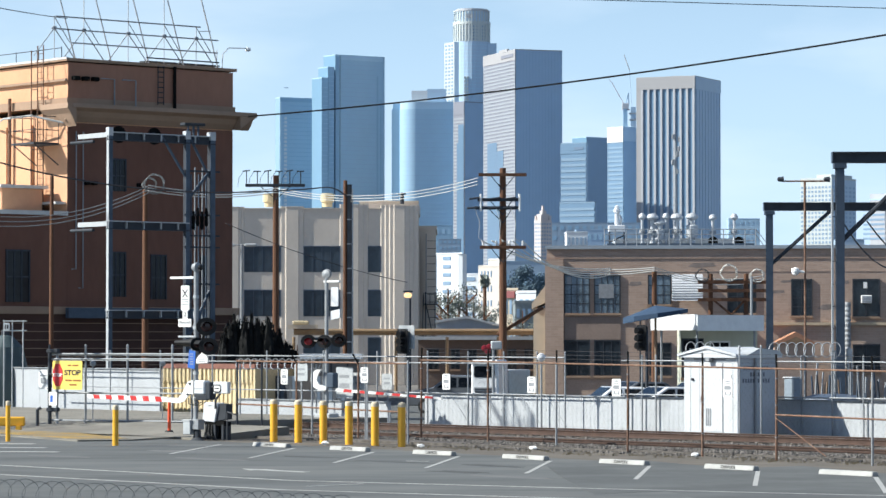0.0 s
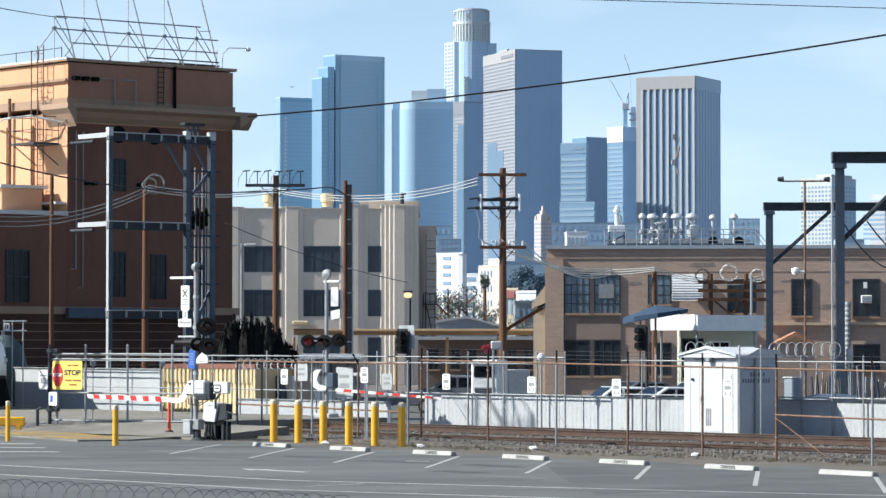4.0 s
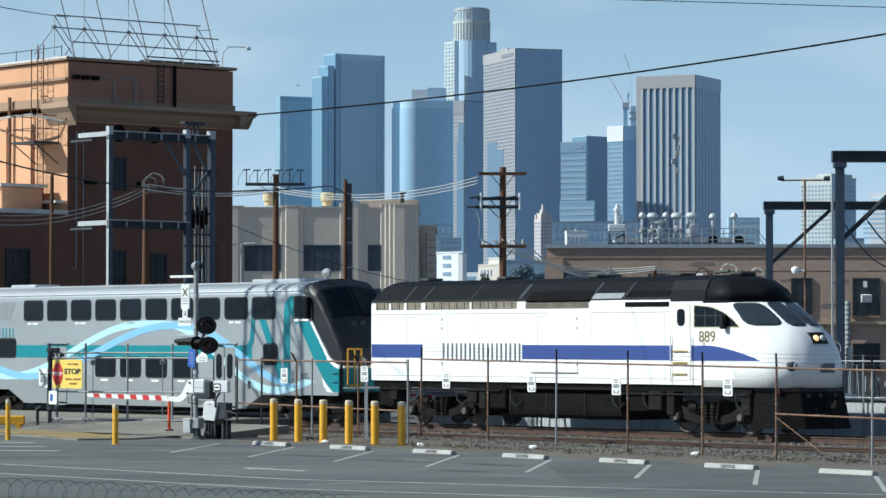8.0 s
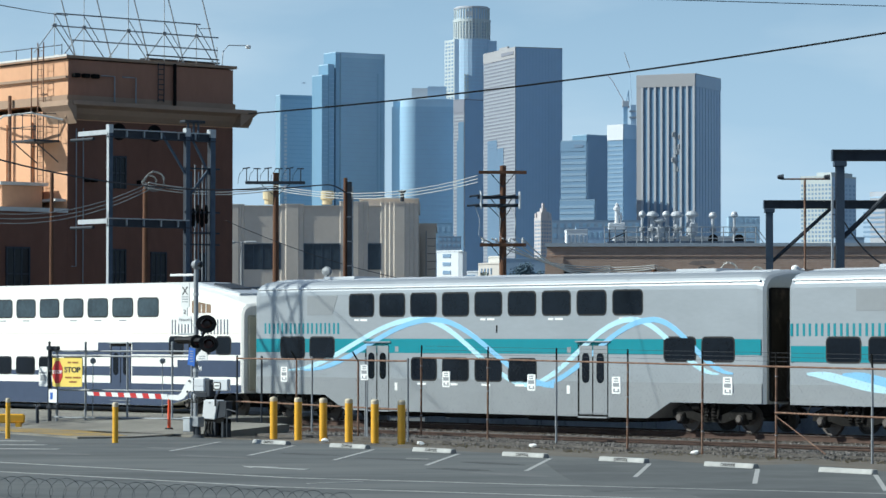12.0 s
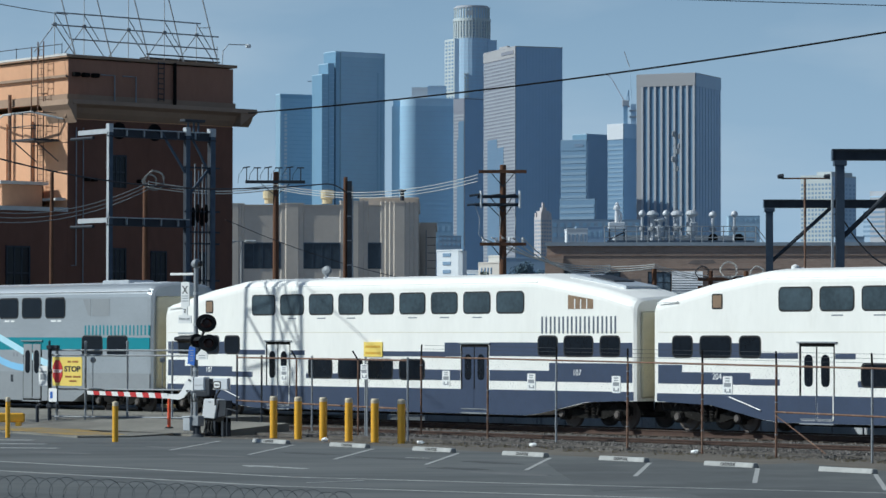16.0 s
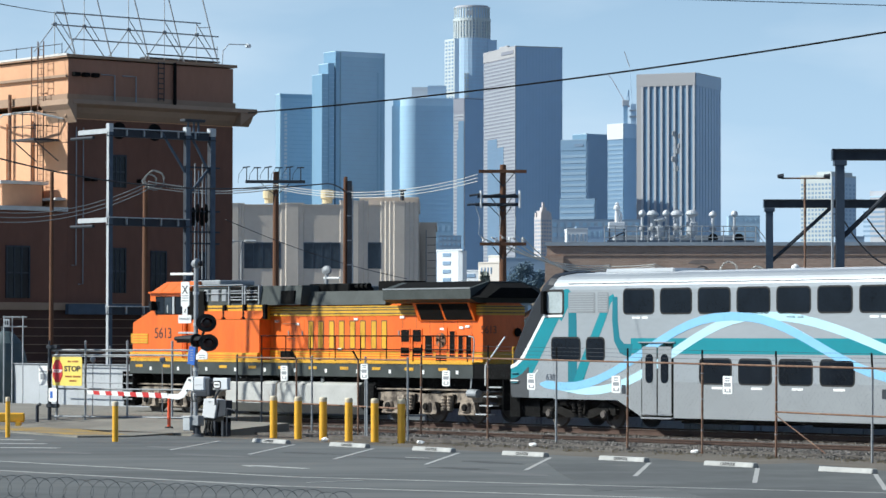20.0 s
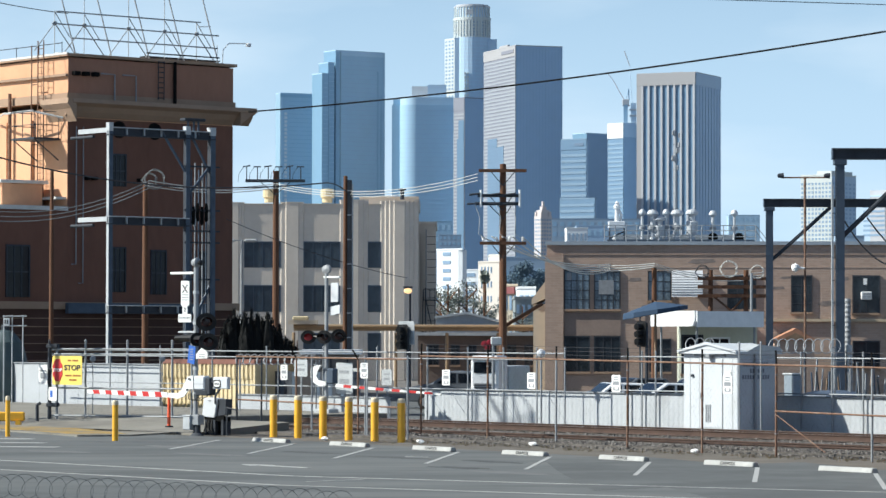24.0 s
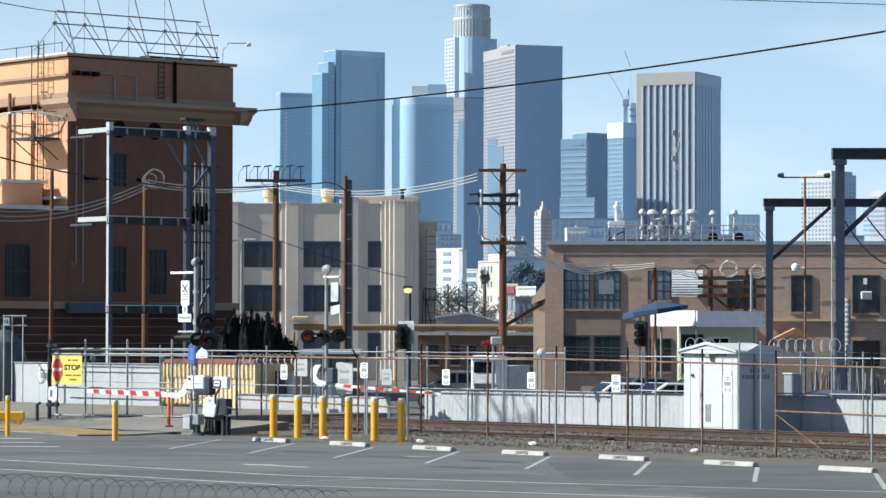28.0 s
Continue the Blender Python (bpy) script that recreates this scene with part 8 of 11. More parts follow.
for z, a, b in ((2.03, -0.2, 8.35), (1.43, -0.45, 9.45), (0.80, 0.75, 9.4), (0.33, 5.1, 9.5)):
    part("girt", B((a, b, -0.07, -0.01, z, z + 0.06)), GALV if z > 0.5 else STEEL_DARK, frame_sign)
part("tie", rods(0.02, ((8.3, 0.0, 1.85), (9.0, 0.0, 1.9)), seg=6), STEEL_PALE, frame_sign)
part("tie", rods(0.02, ((9.4, 0.0, 0.1), (9.4, 0.0, 1.0)), seg=6), STEEL_PALE, frame_sign)
for k in range(5):
    x = 0.1 + k * 1.9
    part("foot_plate", BV(0.02, x - 0.1, x + 0.2, 0.1, 0.5, -0.02, 0.1), ROOF_EDGE, frame_sign)
part("cat_walk", B((5.2, 9.7, 0.15, 0.7, 0.18, 0.24)), STEEL_DARK, frame_sign)
for x, z in ((1.35, 3.1), (0.55, 3.6)):
    part("lamp_bracket", BV(0.02, x, x + 0.5, -0.3, 0.0, z, z + 0.12), STEEL_DARK, frame_sign)
hatch = thing("roof_lamp", "small floodlight on a thin bent arm at the roof edge", "lamp", orange.matrix_basis @ pose(9.6, 0.6, 16.3))
part("arm", pipe([(0, 0, 0), (0.05, 0, 0.75), (0.4, 0, 1.1), (1.6, 0, 1.15)], 0.025), STEEL_PALE, hatch)
part("lamp_head", bevelled(B((1.5, 1.75, -0.1, 0.1, 1.0, 1.18)), 0.04), SIGN_WHITE, hatch)
pipe_post = thing("roof_pipes", "thin guard rail on the lit roof edge", "railing", orange.matrix_basis @ pose(0.2, 0.8, 16.3))
part("rail", rods(0.02, ((0, 0, 0.55), (0, 8, 0.55))), STEEL_DARK, pipe_post)
for k in range(5):
    part("post", rods(0.02, ((0, k * 2.0, 0), (0, k * 2.0, 0.6))), STEEL_DARK, pipe_post)

# -- substation tower before the orange building --
tower = thing("switch_tower", "steel switching tower with two beam levels and cable drops", "steel tower", pose(-14.184, 138.0, -0.4, 0, 0, 40.344))
# Left column pale, right ones dark: their light and shade are in the colours.
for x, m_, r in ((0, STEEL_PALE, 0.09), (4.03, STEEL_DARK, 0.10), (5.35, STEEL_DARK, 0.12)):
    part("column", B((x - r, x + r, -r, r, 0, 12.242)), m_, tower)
    part("column_face", B((x - r - 0.01, x + r + 0.01, -r - 0.02, -r, 0, 12.098)), STEEL_BLUE, tower)
    # Pale caps stand for the sunlit tops of the columns.
    part("column_cap", B((x - r - 0.02, x + r + 0.02, -r - 0.03, r + 0.02, 11.9, 12.26)), STEEL_PALE, tower)
for z in (11.906, 8.114, 4.322):
    L = 5.5 if z > 11 else 4.1
    part("beam_flange", B((-0.1, L, -0.15, 0.15, z + 0.13, z + 0.17)), STEEL_PALE, tower)
    part("beam_web", B((-0.1, L, -0.03, 0.03, z - 0.15, z + 0.15)), STEEL_DARK, tower)
    part("beam_flange", B((-0.1, L, -0.15, 0.15, z - 0.2, z - 0.15)), STEEL_DARK, tower)
    for k in range(5):
        part("stiffener", B((0.8 + k * 0.9, 0.84 + k * 0.9, -0.14, 0.0, z - 0.15, z + 0.13)), STEEL_PALE, tower)
    # Side beams pale, cross beams dark: lit and shaded sides put into colour.
    if z > 6:
        part("side_beam", B((-0.06, 0.06, 0.0, 2.3, z - 0.06, z + 0.14)), STEEL_PALE, tower)
        part("side_insulator", rods(0.07, ((0, 1.2, z - 0.2), (0, 2.9, z - 0.2))), STEEL_DARK, tower)
for a, b in (((4.03, 0, 10.2), (2.7, 0, 12.0)), ((4.2, 0, 12.0), (5.25, 0, 10.3)), ((4.03, 0, 9.2), (5.3, 0, 10.6)), ((4.1, 0, 3.2), (5.3, 0, 5.4))):
    part("knee_brace", rods(0.06, (a, b), seg=6), STEEL_BLUE, tower)
for k in range(5):
    part("cable_drop", rods(0.035, ((4.28 + k * 0.2, 0.0, 0.3), (4.28 + k * 0.2, 0.0, 10.4 + 0.3 * (k % 2))), seg=6), GALV if k % 2 else STEEL_BLUE, tower)
for k in range(4):
    part("cable_pot", lathe([(0.05, 0), (0.09, 0.1), (0.07, 0.3), (0.09, 0.5), (0.05, 0.8)], "z", 10, (4.36 + k * 0.23, -0.05, 8.0 + 0.15 * (k % 2))), BLACK_MATT, tower)
for z in (10.5, 8.6, 7.7, 7.2, 5.6):
    part("cross_arm", B((3.85, 5.75, -0.1, -0.03, z, z + 0.07)), STEEL_DARK, tower)
part("top_switch", BV(0.02, 3.8, 4.9, -0.2, 0.2, 12.5, 12.62), STEEL_DARK, tower)
for x in (4.1, 4.4, 4.65):
    part("bushing", rods(0.05, ((x, 0, 11.9), (x, 0, 12.6))), STEEL_BLUE, tower)


def steel_portal(name, label, x, y, z_top, reach, z_brace0, x_brace, w):
    """A portal frame seen at its end: column, beam running off to high x, diagonal brace."""
    g = thing(name, label, "steel frame", pose(x, y, -0.4), "steel portal frames")
    h = z_top + 0.4
    part("column_flange", B((-w / 2, w / 2, -w / 2, -w / 2 + 0.04, 0, h)), STEEL_BLUE, g)
    part("column_web", B((-w / 2 + 0.02, w / 2 - 0.02, -w / 2 + 0.04, w / 2 - 0.04, 0, h)), STEEL_DARK, g)
    part("column_flange", B((-w / 2, w / 2, w / 2 - 0.04, w / 2, 0, h)), STEEL_DARK, g)
    part("beam", B((-0.25, reach, -0.12, 0.12, h, h + 0.30)), STEEL_DARK, g)
    part("beam_flange", B((-0.27, reach, -0.2, 0.2, h + 0.30, h + 0.36)), STEEL_DARK, g)
    part("beam_flange", B((-0.27, reach, -0.2, 0.2, h - 0.04, h)), STEEL_DARK, g)
    part("column_cap", BV(0.02, -w / 2 - 0.08, w / 2 + 0.08, -w / 2 - 0.05, w / 2 + 0.05, h - 0.24, h - 0.04), STEEL_BLUE, g)
    part("beam_end", B((-0.29, -0.25, -0.2, 0.2, h - 0.04, h + 0.36)), STEEL_BLUE, g)
    part("brace", rods(0.09, ((0.1, 0, z_brace0 + 0.4), (x_brace, 0, h - 0.05)), seg=8), STEEL_DARK, g)
    part("far_column", B((reach - w / 2, reach + w / 2, -w / 2, w / 2, 0, h)), STEEL_DARK, g)
    part("footing", BV(0.04, -0.5, 0.5, -0.5, 0.5, 0, 0.3), CONCRETE, g)
    for k in range(8):
        part("climbing_peg", rods(0.012, ((-w / 2 - 0.14, -w / 2, 2.0 + k * 0.8), (-w / 2, -w / 2, 2.0 + k * 0.8)), seg=5), STEEL_DARK, g)
    return g


steel_portal("steel_portal", "dark steel portal frame over the yard", 15.782, 157.0, 9.105, 14.0, 6.483, 2.95, 0.33)
big = steel_portal("steel_portal", "tall dark steel portal frame nearer the track", 14.182, 116.0, 9.165, 12.0, 6.381, 2.95, 0.30)
part("side_post", B((-0.31, -0.24, -0.1, 0.05, 0.0, 8.6)), STEEL_PALE, big)
part("cable_riser", rods(0.11, ((0.32, 0, 0.0), (0.32, 0, 2.9))), STEEL_PALE, big)
for k in range(7):
    part("riser_clamp", B((0.2, 0.46, -0.14, 0.14, 0.5 + k * 0.35, 0.56 + k * 0.35)), GALV, big)


# -- poles and wires --
def pole(x, y, z_top, r, label, arms=(), lean=0.0):
    p = thing("utility_pole", label, "utility pole", pose(x, y, -0.4), "utility poles")
    part("shaft", lathe([(r * 1.15, 0), (r * 0.85, z_top + 0.4), (0, z_top + 0.42)], "z", 12), WOOD_POLE, p)
    for z, a, b, ins in arms:
        arm = part("cross_arm", B((a, b, -0.2, -0.08, z + 0.4 - 0.07, z + 0.4 + 0.07)), WOOD_POLE if ins != 2 else STEEL_DARK, p)
        if ins == 1:
            for k in range(4):
                u = a + 0.15 + (b - a - 0.3) * k / 3
                part("insulator", lathe([(0.03, 0.0), (0.06, 0.05), (0.045, 0.1), (0.06, 0.15), (0.03, 0.22)], "z", 8, (u, -0.14, z + 0.47)), SIGN_WHITE, arm)
        part("arm_brace", rods(0.02, ((a * 0.5, -0.14, z + 0.35), (0, -0.14, z - 0.25)), ((b * 0.5, -0.14, z + 0.35), (0, -0.14, z - 0.25)), seg=5), STEEL_DARK, arm)
    return p


main_pole = pole(2.581, 140.0, 10.22, 0.16, "brown wooden utility pole with three crossarms", ((9.93, -1.05, 1.02, 0), (8.85, -1.1, 0.75, 2), (8.5, -1.2, 0.75, 2), (6.8, -1.0, 1.0, 1)))
for x in (-0.95, 0.72):
    part("switch_bar", rods(0.05, ((x, -0.2, 8.75), (x, -0.2, 9.5))), SIGN_WHITE, main_pole)
for x in (-1.2, -0.3, 0.35):
    part("fuse", rods(0.045, ((x - 0.25, -0.22, 9.28), (x + 0.2, -0.22, 9.34))), STEEL_DARK, main_pole)
    part("fuse", rods(0.045, ((x - 0.35, -0.22, 8.88), (x + 0.15, -0.22, 8.92))), STEEL_DARK, main_pole)
    part("jumper", pipe([(x, -0.22, 8.85), (x + 0.2, -0.25, 8.3), (x + 0.15, -0.25, 7.6), (x + 0.6, -0.2, 7.3)], 0.012, 5), WIRE_PALE, main_pole)
part("stay_strut", rods(0.08, ((-0.24, 0.2, 3.44), (1.73, 0.3, 4.61))), WOOD_POLE, main_pole)
sp = pole(-7.722, 150.0, 10.413, 0.15, "brown wooden pole with a switch crossarm", ((9.95, -1.4, 1.35, 2),))
for k in range(6):
    x = -1.35 + k * 0.5
    part("switch_stand", rods(0.025, ((x, -0.14, 10.4), (x, -0.14, 11.0)), seg=6), STEEL_DARK, sp)
    part("switch_blade", rods(0.03, ((x - 0.18, -0.14, 11.0), (x + 0.16, -0.14, 11.05 - 0.05 * (k % 2))), seg=6), STEEL_DARK, sp)
    part("jumper", pipe([(x - 0.15, -0.14, 10.98), (x - 0.35, -0.14, 10.7), (x - 0.4, -0.14, 10.3)], 0.012, 5), WIRE, sp)
pole(-4.387, 146.0, 9.981, 0.105, "tall brown wooden utility pole beside a steel column", ())
col = thing("steel_column", "dark blue steel column with a pale conduit beside the pole", "column", pose(-4.2, 145.9, -0.4))
part("shaft", B((-0.1, 0.1, -0.1, 0.1, 0, 10.2)), STEEL_DARK, col)
part("conduit", rods(0.035, ((0.135, -0.06, 0), (0.135, -0.06, 10.0)), seg=6), STEEL_PALE, col)
for k in range(9):
    part("band", B((-0.11, 0.17, -0.11, 0.0, 0.9 + k * 1.1, 0.95 + k * 1.1)), GALV, col)
pole(-13.015, 142.0, 9.388, 0.14, "orange-brown wooden pole before the building", ())
pole(-17.596, 146.0, 10.184, 0.10, "slim brown pole before the building", ())
pole(9.757, 150.0, 6.005, 0.13, "short brown wooden pole by the umbrella", ())
pole(17.141, 110.0, 14.15, 0.16, "tall brown wooden pole carrying the street cables", ())
pole(-17.91, 95.0, 13.906, 0.16, "tall brown wooden pole carrying the street cables", ())
mast_p = thing("lamp_mast", "rusty thin mast with two small floodlights", "lamp", pose(15.607, 140.0, -0.4))
part("shaft", rods(0.05, ((0, 0, 0), (0, 0, 10.036))), RUSTY, mast_p)
part("arm", rods(0.035, ((-0.95, 0, 10.056), (1.0, 0, 10.06))), RUSTY, mast_p)
for x in (-1.0, 1.0):
    part("floodlight", lathe([(0.0, -0.2), (0.09, -0.16), (0.13, 0.08), (0.0, 0.1)], "x", 10, (x, 0, 10.14)), STEEL_DARK, mast_p)
part("camera_arm", rods(0.05, ((0, 0, 6.14), (-0.35, 0, 6.189))), SIGN_WHITE, mast_p)
part("dome_camera", lathe([(0.0, -0.2), (0.13, -0.12), (0.18, 0.0), (0.16, 0.12), (0.0, 0.2)], "z", 14, (-0.42, 0, 6.165)), SIGN_WHITE, mast_p)
sensor = thing("antenna_mast", "grey lattice antenna mast with small drums", "antenna", pose(14.33, 200.0, -0.4))
part("shaft", lathe([(0.16, 0), (0.10, 11), (0.06, 15.831), (0, 15.851)], "z", 10), GALV, sensor)
for k in range(12):
    part("rung", rods(0.02, ((-0.22, 0, 9.5 + k * 0.5), (0.22, 0, 9.6 + k * 0.5)), seg=5), GALV, sensor)
for z, r, dx in ((15.75, 0.16, -0.12), (15.6, 0.08, 0.2), (14.66, 0.16, 0.12), (14.2, 0.2, -0.12), (15.0, 0.1, 0.2), (13.6, 0.09, 0.12)):
    part("antenna_drum", BV(0.04, dx - r * 0.7, dx + r * 0.7, -0.15, 0.15, z - 0.16, z + 0.16), GALV, sensor)


def wire(p, q, drop, r, material, label, group="overhead wires", k=14):
    w = thing("overhead_wire", label, "wire", pose(0, 0, 0), group)
    part("cable", pipe(sag(p, q, drop, k), r, 5), material, w)
    return w


wire((-9.0, 150, 13.15), (17.141, 110, 13.51), 0.32, 0.036, BLACK_MATT, "thick black twisted overhead cable", k=30)
wire((-17.91, 95, 13.41), (17.141, 110, 14.0), 0.0, 0.014, WIRE, "thin dark overhead wire")
wire((-17.91, 95, 13.773), (-17.953, 155, 18.189), 0.2, 0.02, WIRE, "thin dark overhead wire")
wire((-18.877, 135, 10.307), (-9.216, 138, 9.082), 0.35, 0.035, WIRE, "thick black overhead cable")
wire((-9.216, 138, 9.082), (-5.198, 143, 9.535), 0.05, 0.03, WIRE, "thick black overhead cable")
wire((-5.198, 143, 9.535), (-4.24, 146, 9.169), -0.15, 0.03, WIRE, "thick black overhead cable")
wire((-9.35, 140, 7.834), (-1.67, 150, 5.483), 0.25, 0.016, WIRE, "thin drooping service wire")
for k in range(5):
    wire((1.66 + 0.44 * k, 139.75, 7.08), (7.722, 150, 6.12 - 0.07 * k), 0.42 + 0.07 * k, 0.028, WIRE_PALE, "pale insulated overhead cable")
for k in range(3):
    wire((-12.8, 141, 9.538 - 0.12 * k), (-7.706, 149.7, 9.813 - 0.1 * k), 0.25, 0.022, WIRE_PALE, "pale insulated overhead cable")
    wire((-7.706, 149.7, 9.813 - 0.1 * k), (1.485, 139.7, 9.782 - 0.14 * k), 0.55, 0.017, WIRE_PALE, "pale insulated overhead cable")
    wire((-18.457, 132, 7.866 - 0.2 * k), (-12.8, 141, 9.489 - 0.15 * k), 0.5, 0.02, WIRE_GREY, "grey insulated overhead cable")
    wire((7.722, 150, 6.057 - 0.12 * k), (9.757, 149.8, 6.161 - 0.08 * k), 0.03, 0.028, WIRE_PALE, "pale insulated overhead cable")
    wire((9.757, 149.8, 6.161 - 0.08 * k), (15.41, 156, 5.917 - 0.15 * k), 0.35, 0.02, WIRE_PALE, "pale insulated overhead cable")
wire((14.344, 116, 6.926), (17.313, 122, 5.443), 0.5, 0.03, WIRE, "black looping cable below the frame")
wire((15.412, 118, 7.121), (17.526, 122, 5.613), 0.15, 0.03, WIRE, "black looping cable below the frame")


def coil_of(x, y, z, r, label, m=WIRE_PALE):
    c = thing("cable_coil", label, "cable", pose(x, y, z), "cable coils")
    pts = [(math.cos(a * 0.35) * (r + 0.05 * math.sin(a * 1.7)), 0.12 * math.sin(a * 0.9), math.sin(a * 0.35) * (r + 0.04 * math.cos(a * 1.3))) for a in range(64)]
    part("loop", pipe(pts, 0.014, 5), m, c)
    return c


coil_of(-12.828, 141.85, 9.586, 0.30, "loops of grey cable round the pole head", WIRE_GREY)
coil_of(-12.6, 141.8, 9.62, 0.42, "loops of grey cable round the pole head", WIRE_GREY)
coil_of(13.27, 150.8, 5.927, 0.38, "coil of pale cable on the crossarms")
coil_of(14.582, 150.8, 5.796, 0.3, "coil of pale cable on the crossarms")
coil_of(12.038, 150.8, 5.796, 0.3, "coil of dark cable on the crossarms", WIRE)
rack = thing("crossarm_rack", "dark wooden crossarm rack on two posts", "crossarm rack", pose(13.446, 151.0, -0.4))
for z in (5.901, 5.507, 5.087):
    part("arm", B((-1.6, 1.55, -0.1, 0.05, z - 0.08, z + 0.08)), WOOD_POLE, rack)
for x in (-1.0, 0.65):
    part("post", rods(0.11, ((x, 0.1, 0), (x, 0.1, 6.295))), WOOD_POLE, rack)
part("brace", rods(0.05, ((-0.9, 0, 5.087), (0.2, 0, 4.194)), ((0.6, 0, 5.087), (-0.1, 0, 4.325))), WOOD_POLE, rack)
thin = thing("conduit_post", "thin pale conduit post", "post", pose(13.864, 146.0, -0.4))
part("tube", rods(0.06, ((0, 0, 0), (0, 0, 6.065))), GALV, thin)

# -- concrete office building --
conc = thing("office_building", "pale concrete office building with stepped pilasters", "building", pose(-16.522, 250.0, 0))
part("wall", B((0, 11.69, 0.25, 22, -0.6, 12.95)), CONC_PALE, conc)
part("end_wall", B((11.69, 14.52, 0.25, 20, -0.6, 13.16)), CONC_PALE, conc)


def stepped_pilaster(x0, x1, z1, steps, tread, rise=0.06):
    """An upright that comes forward in narrow chamfered steps from both sides."""
    left = [(x0, 0.3)]
    for k in range(steps):
        left += [(x0 + k * tread, 0.25 - k * rise), (x0 + k * tread + rise, 0.25 - (k + 1) * rise)]
    right = [(x0 + x1 - u, v) for u, v in reversed(left)]
    p = part("pilaster", slab(left + right, "z", -0.6, z1), CONC_PALE, conc)
    part("cap_line", slab([(u, v - 0.03) for u, v in left[1:] + right[:-1]] + [(x1, 0.3), (x0, 0.3)], "z", z1, z1 + 0.08), CONC_PALE, p)


stepped_pilaster(-0.53, 1.23, 13.03, 3, 0.21)
stepped_pilaster(4, 5.82, 13.06, 2, 0.38)
stepped_pilaster(8.56, 10.78, 13.24, 3, 0.36)
stepped_pilaster(11.69, 14.65, 13.14, 4, 0.34, 0.07)
part("penthouse", B((10, 14.62, 3.0, 20, 13.03, 13.61)), CONC_PALE, conc)
part("penthouse_coping", B((9.98, 14.64, 2.9, 20.1, 13.61, 13.69)), CONC_PALE, conc)
part("coping", B((0.0, 11.69, 0.15, 0.9, 12.95, 13.01)), CONC_PALE, conc)
for z0, z1 in ((8.07, 10.01), (4.66, 6.64), (1.01, 2.97)):
    for x0, x1, c in ((1.26, 3.97, 4), (5.84, 8.54, 4), (10.8, 11.67, 1)):
        pane_window(conc, x0, x1, z0, z1, 0.25, c, 1, GLASS_OFFICE, STEEL_BLUE, False, 0.035)
rear = part("rear_wing", B((14.5, 15.95, 5.0, 20, -0.6, 11.55)), CONC_PALE, conc)
part("wing_coping", B((14.5, 16.05, 4.85, 20, 11.55, 11.8)), CONC_PALE, rear)
for k in range(3):
    part("wing_rib", B((14.66 + k * 0.16, 14.74 + k * 0.16, 4.2 + 0.2 * k, 5.0, -0.6, 11.2 - 0.35 * k)), CONC_PALE, rear)
for k in range(13):
    part("wall_course", B((15.3, 15.97, 4.97, 5.0, 3.4 + k * 0.6, 3.44 + k * 0.6)), STEEL_DARK, rear)
part("drain_pipe", rods(0.04, ((15.2, 4.9, 0.0), (15.2, 4.9, 11.2))), GALV, rear)
fe = part("fire_escape", rods(0.035, ((15.15, 4.5, 1.0), (15.15, 4.5, 6.6)), ((15.9, 4.5, 1.0), (15.9, 4.5, 6.6)), ((14.9, 4.4, 2.6), (14.98, 4.4, 6.4))), STEEL_DARK, conc, "dark iron fire escape")
for z in (2.6, 5.6):
    part("landing", B((15.0, 16.0, 4.2, 5.0, z, z + 0.07)), STEEL_DARK, fe)
    part("landing_rail", rods(0.025, ((15.0, 4.2, z + 0.9), (16.0, 4.2, z + 0.9)), ((15.0, 4.2, z), (15.0, 4.2, z + 0.9)), ((16.0, 4.2, z), (16.0, 4.2, z + 0.9)), ((15.5, 4.2, z), (15.5, 4.2, z + 0.9))), STEEL_DARK, fe)
part("stair", rods(0.04, ((15.2, 4.5, 5.6), (15.85, 4.5, 2.65))), STEEL_DARK, fe)
for x in (3.0, 7.5):
    t = thing("roof_vent", "cream metal drum vent on the office roof", "vent", pose(-16.522 + x, 253.0, 13.2), "roof vents")
    part("drum", lathe([(0.4, 0), (0.4, 0.35), (0.52, 0.4), (0.52, 1.0), (0.45, 1.05), (0, 1.08)], "z", 14), WALL_CREAM, t)
vent = thing("roof_vent", "small dark roof stack with cap", "vent", pose(-3.174, 252.0, 13.4), "roof vents")
part("vent_pipe", lathe([(0.16, 0), (0.16, 0.7), (0.3, 0.72), (0.3, 0.85), (0, 0.9)], "z", 10), STEEL_DARK, vent)
lamp2 = thing("street_lamp", "pale double-headed street lamp before the offices", "street lamp", pose(-11.763, 190.0, -0.4))
part("shaft", lathe([(0.11, 0), (0.08, 8.787), (0, 8.807)], "z", 10), GALV, lamp2)
for a in (-0.75, 0.5):
    part("lamp_head", bevelled(B((a - 0.35, a + 0.35, -0.12, 0.12, 8.687, 8.867)), 0.05), STEEL_PALE, lamp2)
part("arm", rods(0.03, ((-0.6, 0, 8.787), (0.5, 0, 8.787))), GALV, lamp2)

# -- brick building --
bk = thing("brick_building", "brown brick two-storey building with roof plant", "building", pose(5.92, 185.0, 0, 0, 0, -4.4))
part("wall", B((0, 24, 0.0, 20, -0.6, 8.0)), BRICK, bk)
part("roof_edge", B((-0.1, 24.1, -0.15, 20.1, 8.0, 8.2)), mat("roof_edge_blue", (0.32, 0.37, 0.42), 0.6, vary=0.1), bk)
part("belt_course", B((-0.02, 24, -0.04, 0.05, 7.45, 7.6)), BRICK, bk)
part("belt_course", B((-0.02, 24, -0.02, 0.05, 6.7, 6.76)), BRICK, bk)
part("corner_pier", B((-0.1, 0.95, -0.18, 0.3, -0.6, 7.4)), BRICK, bk)
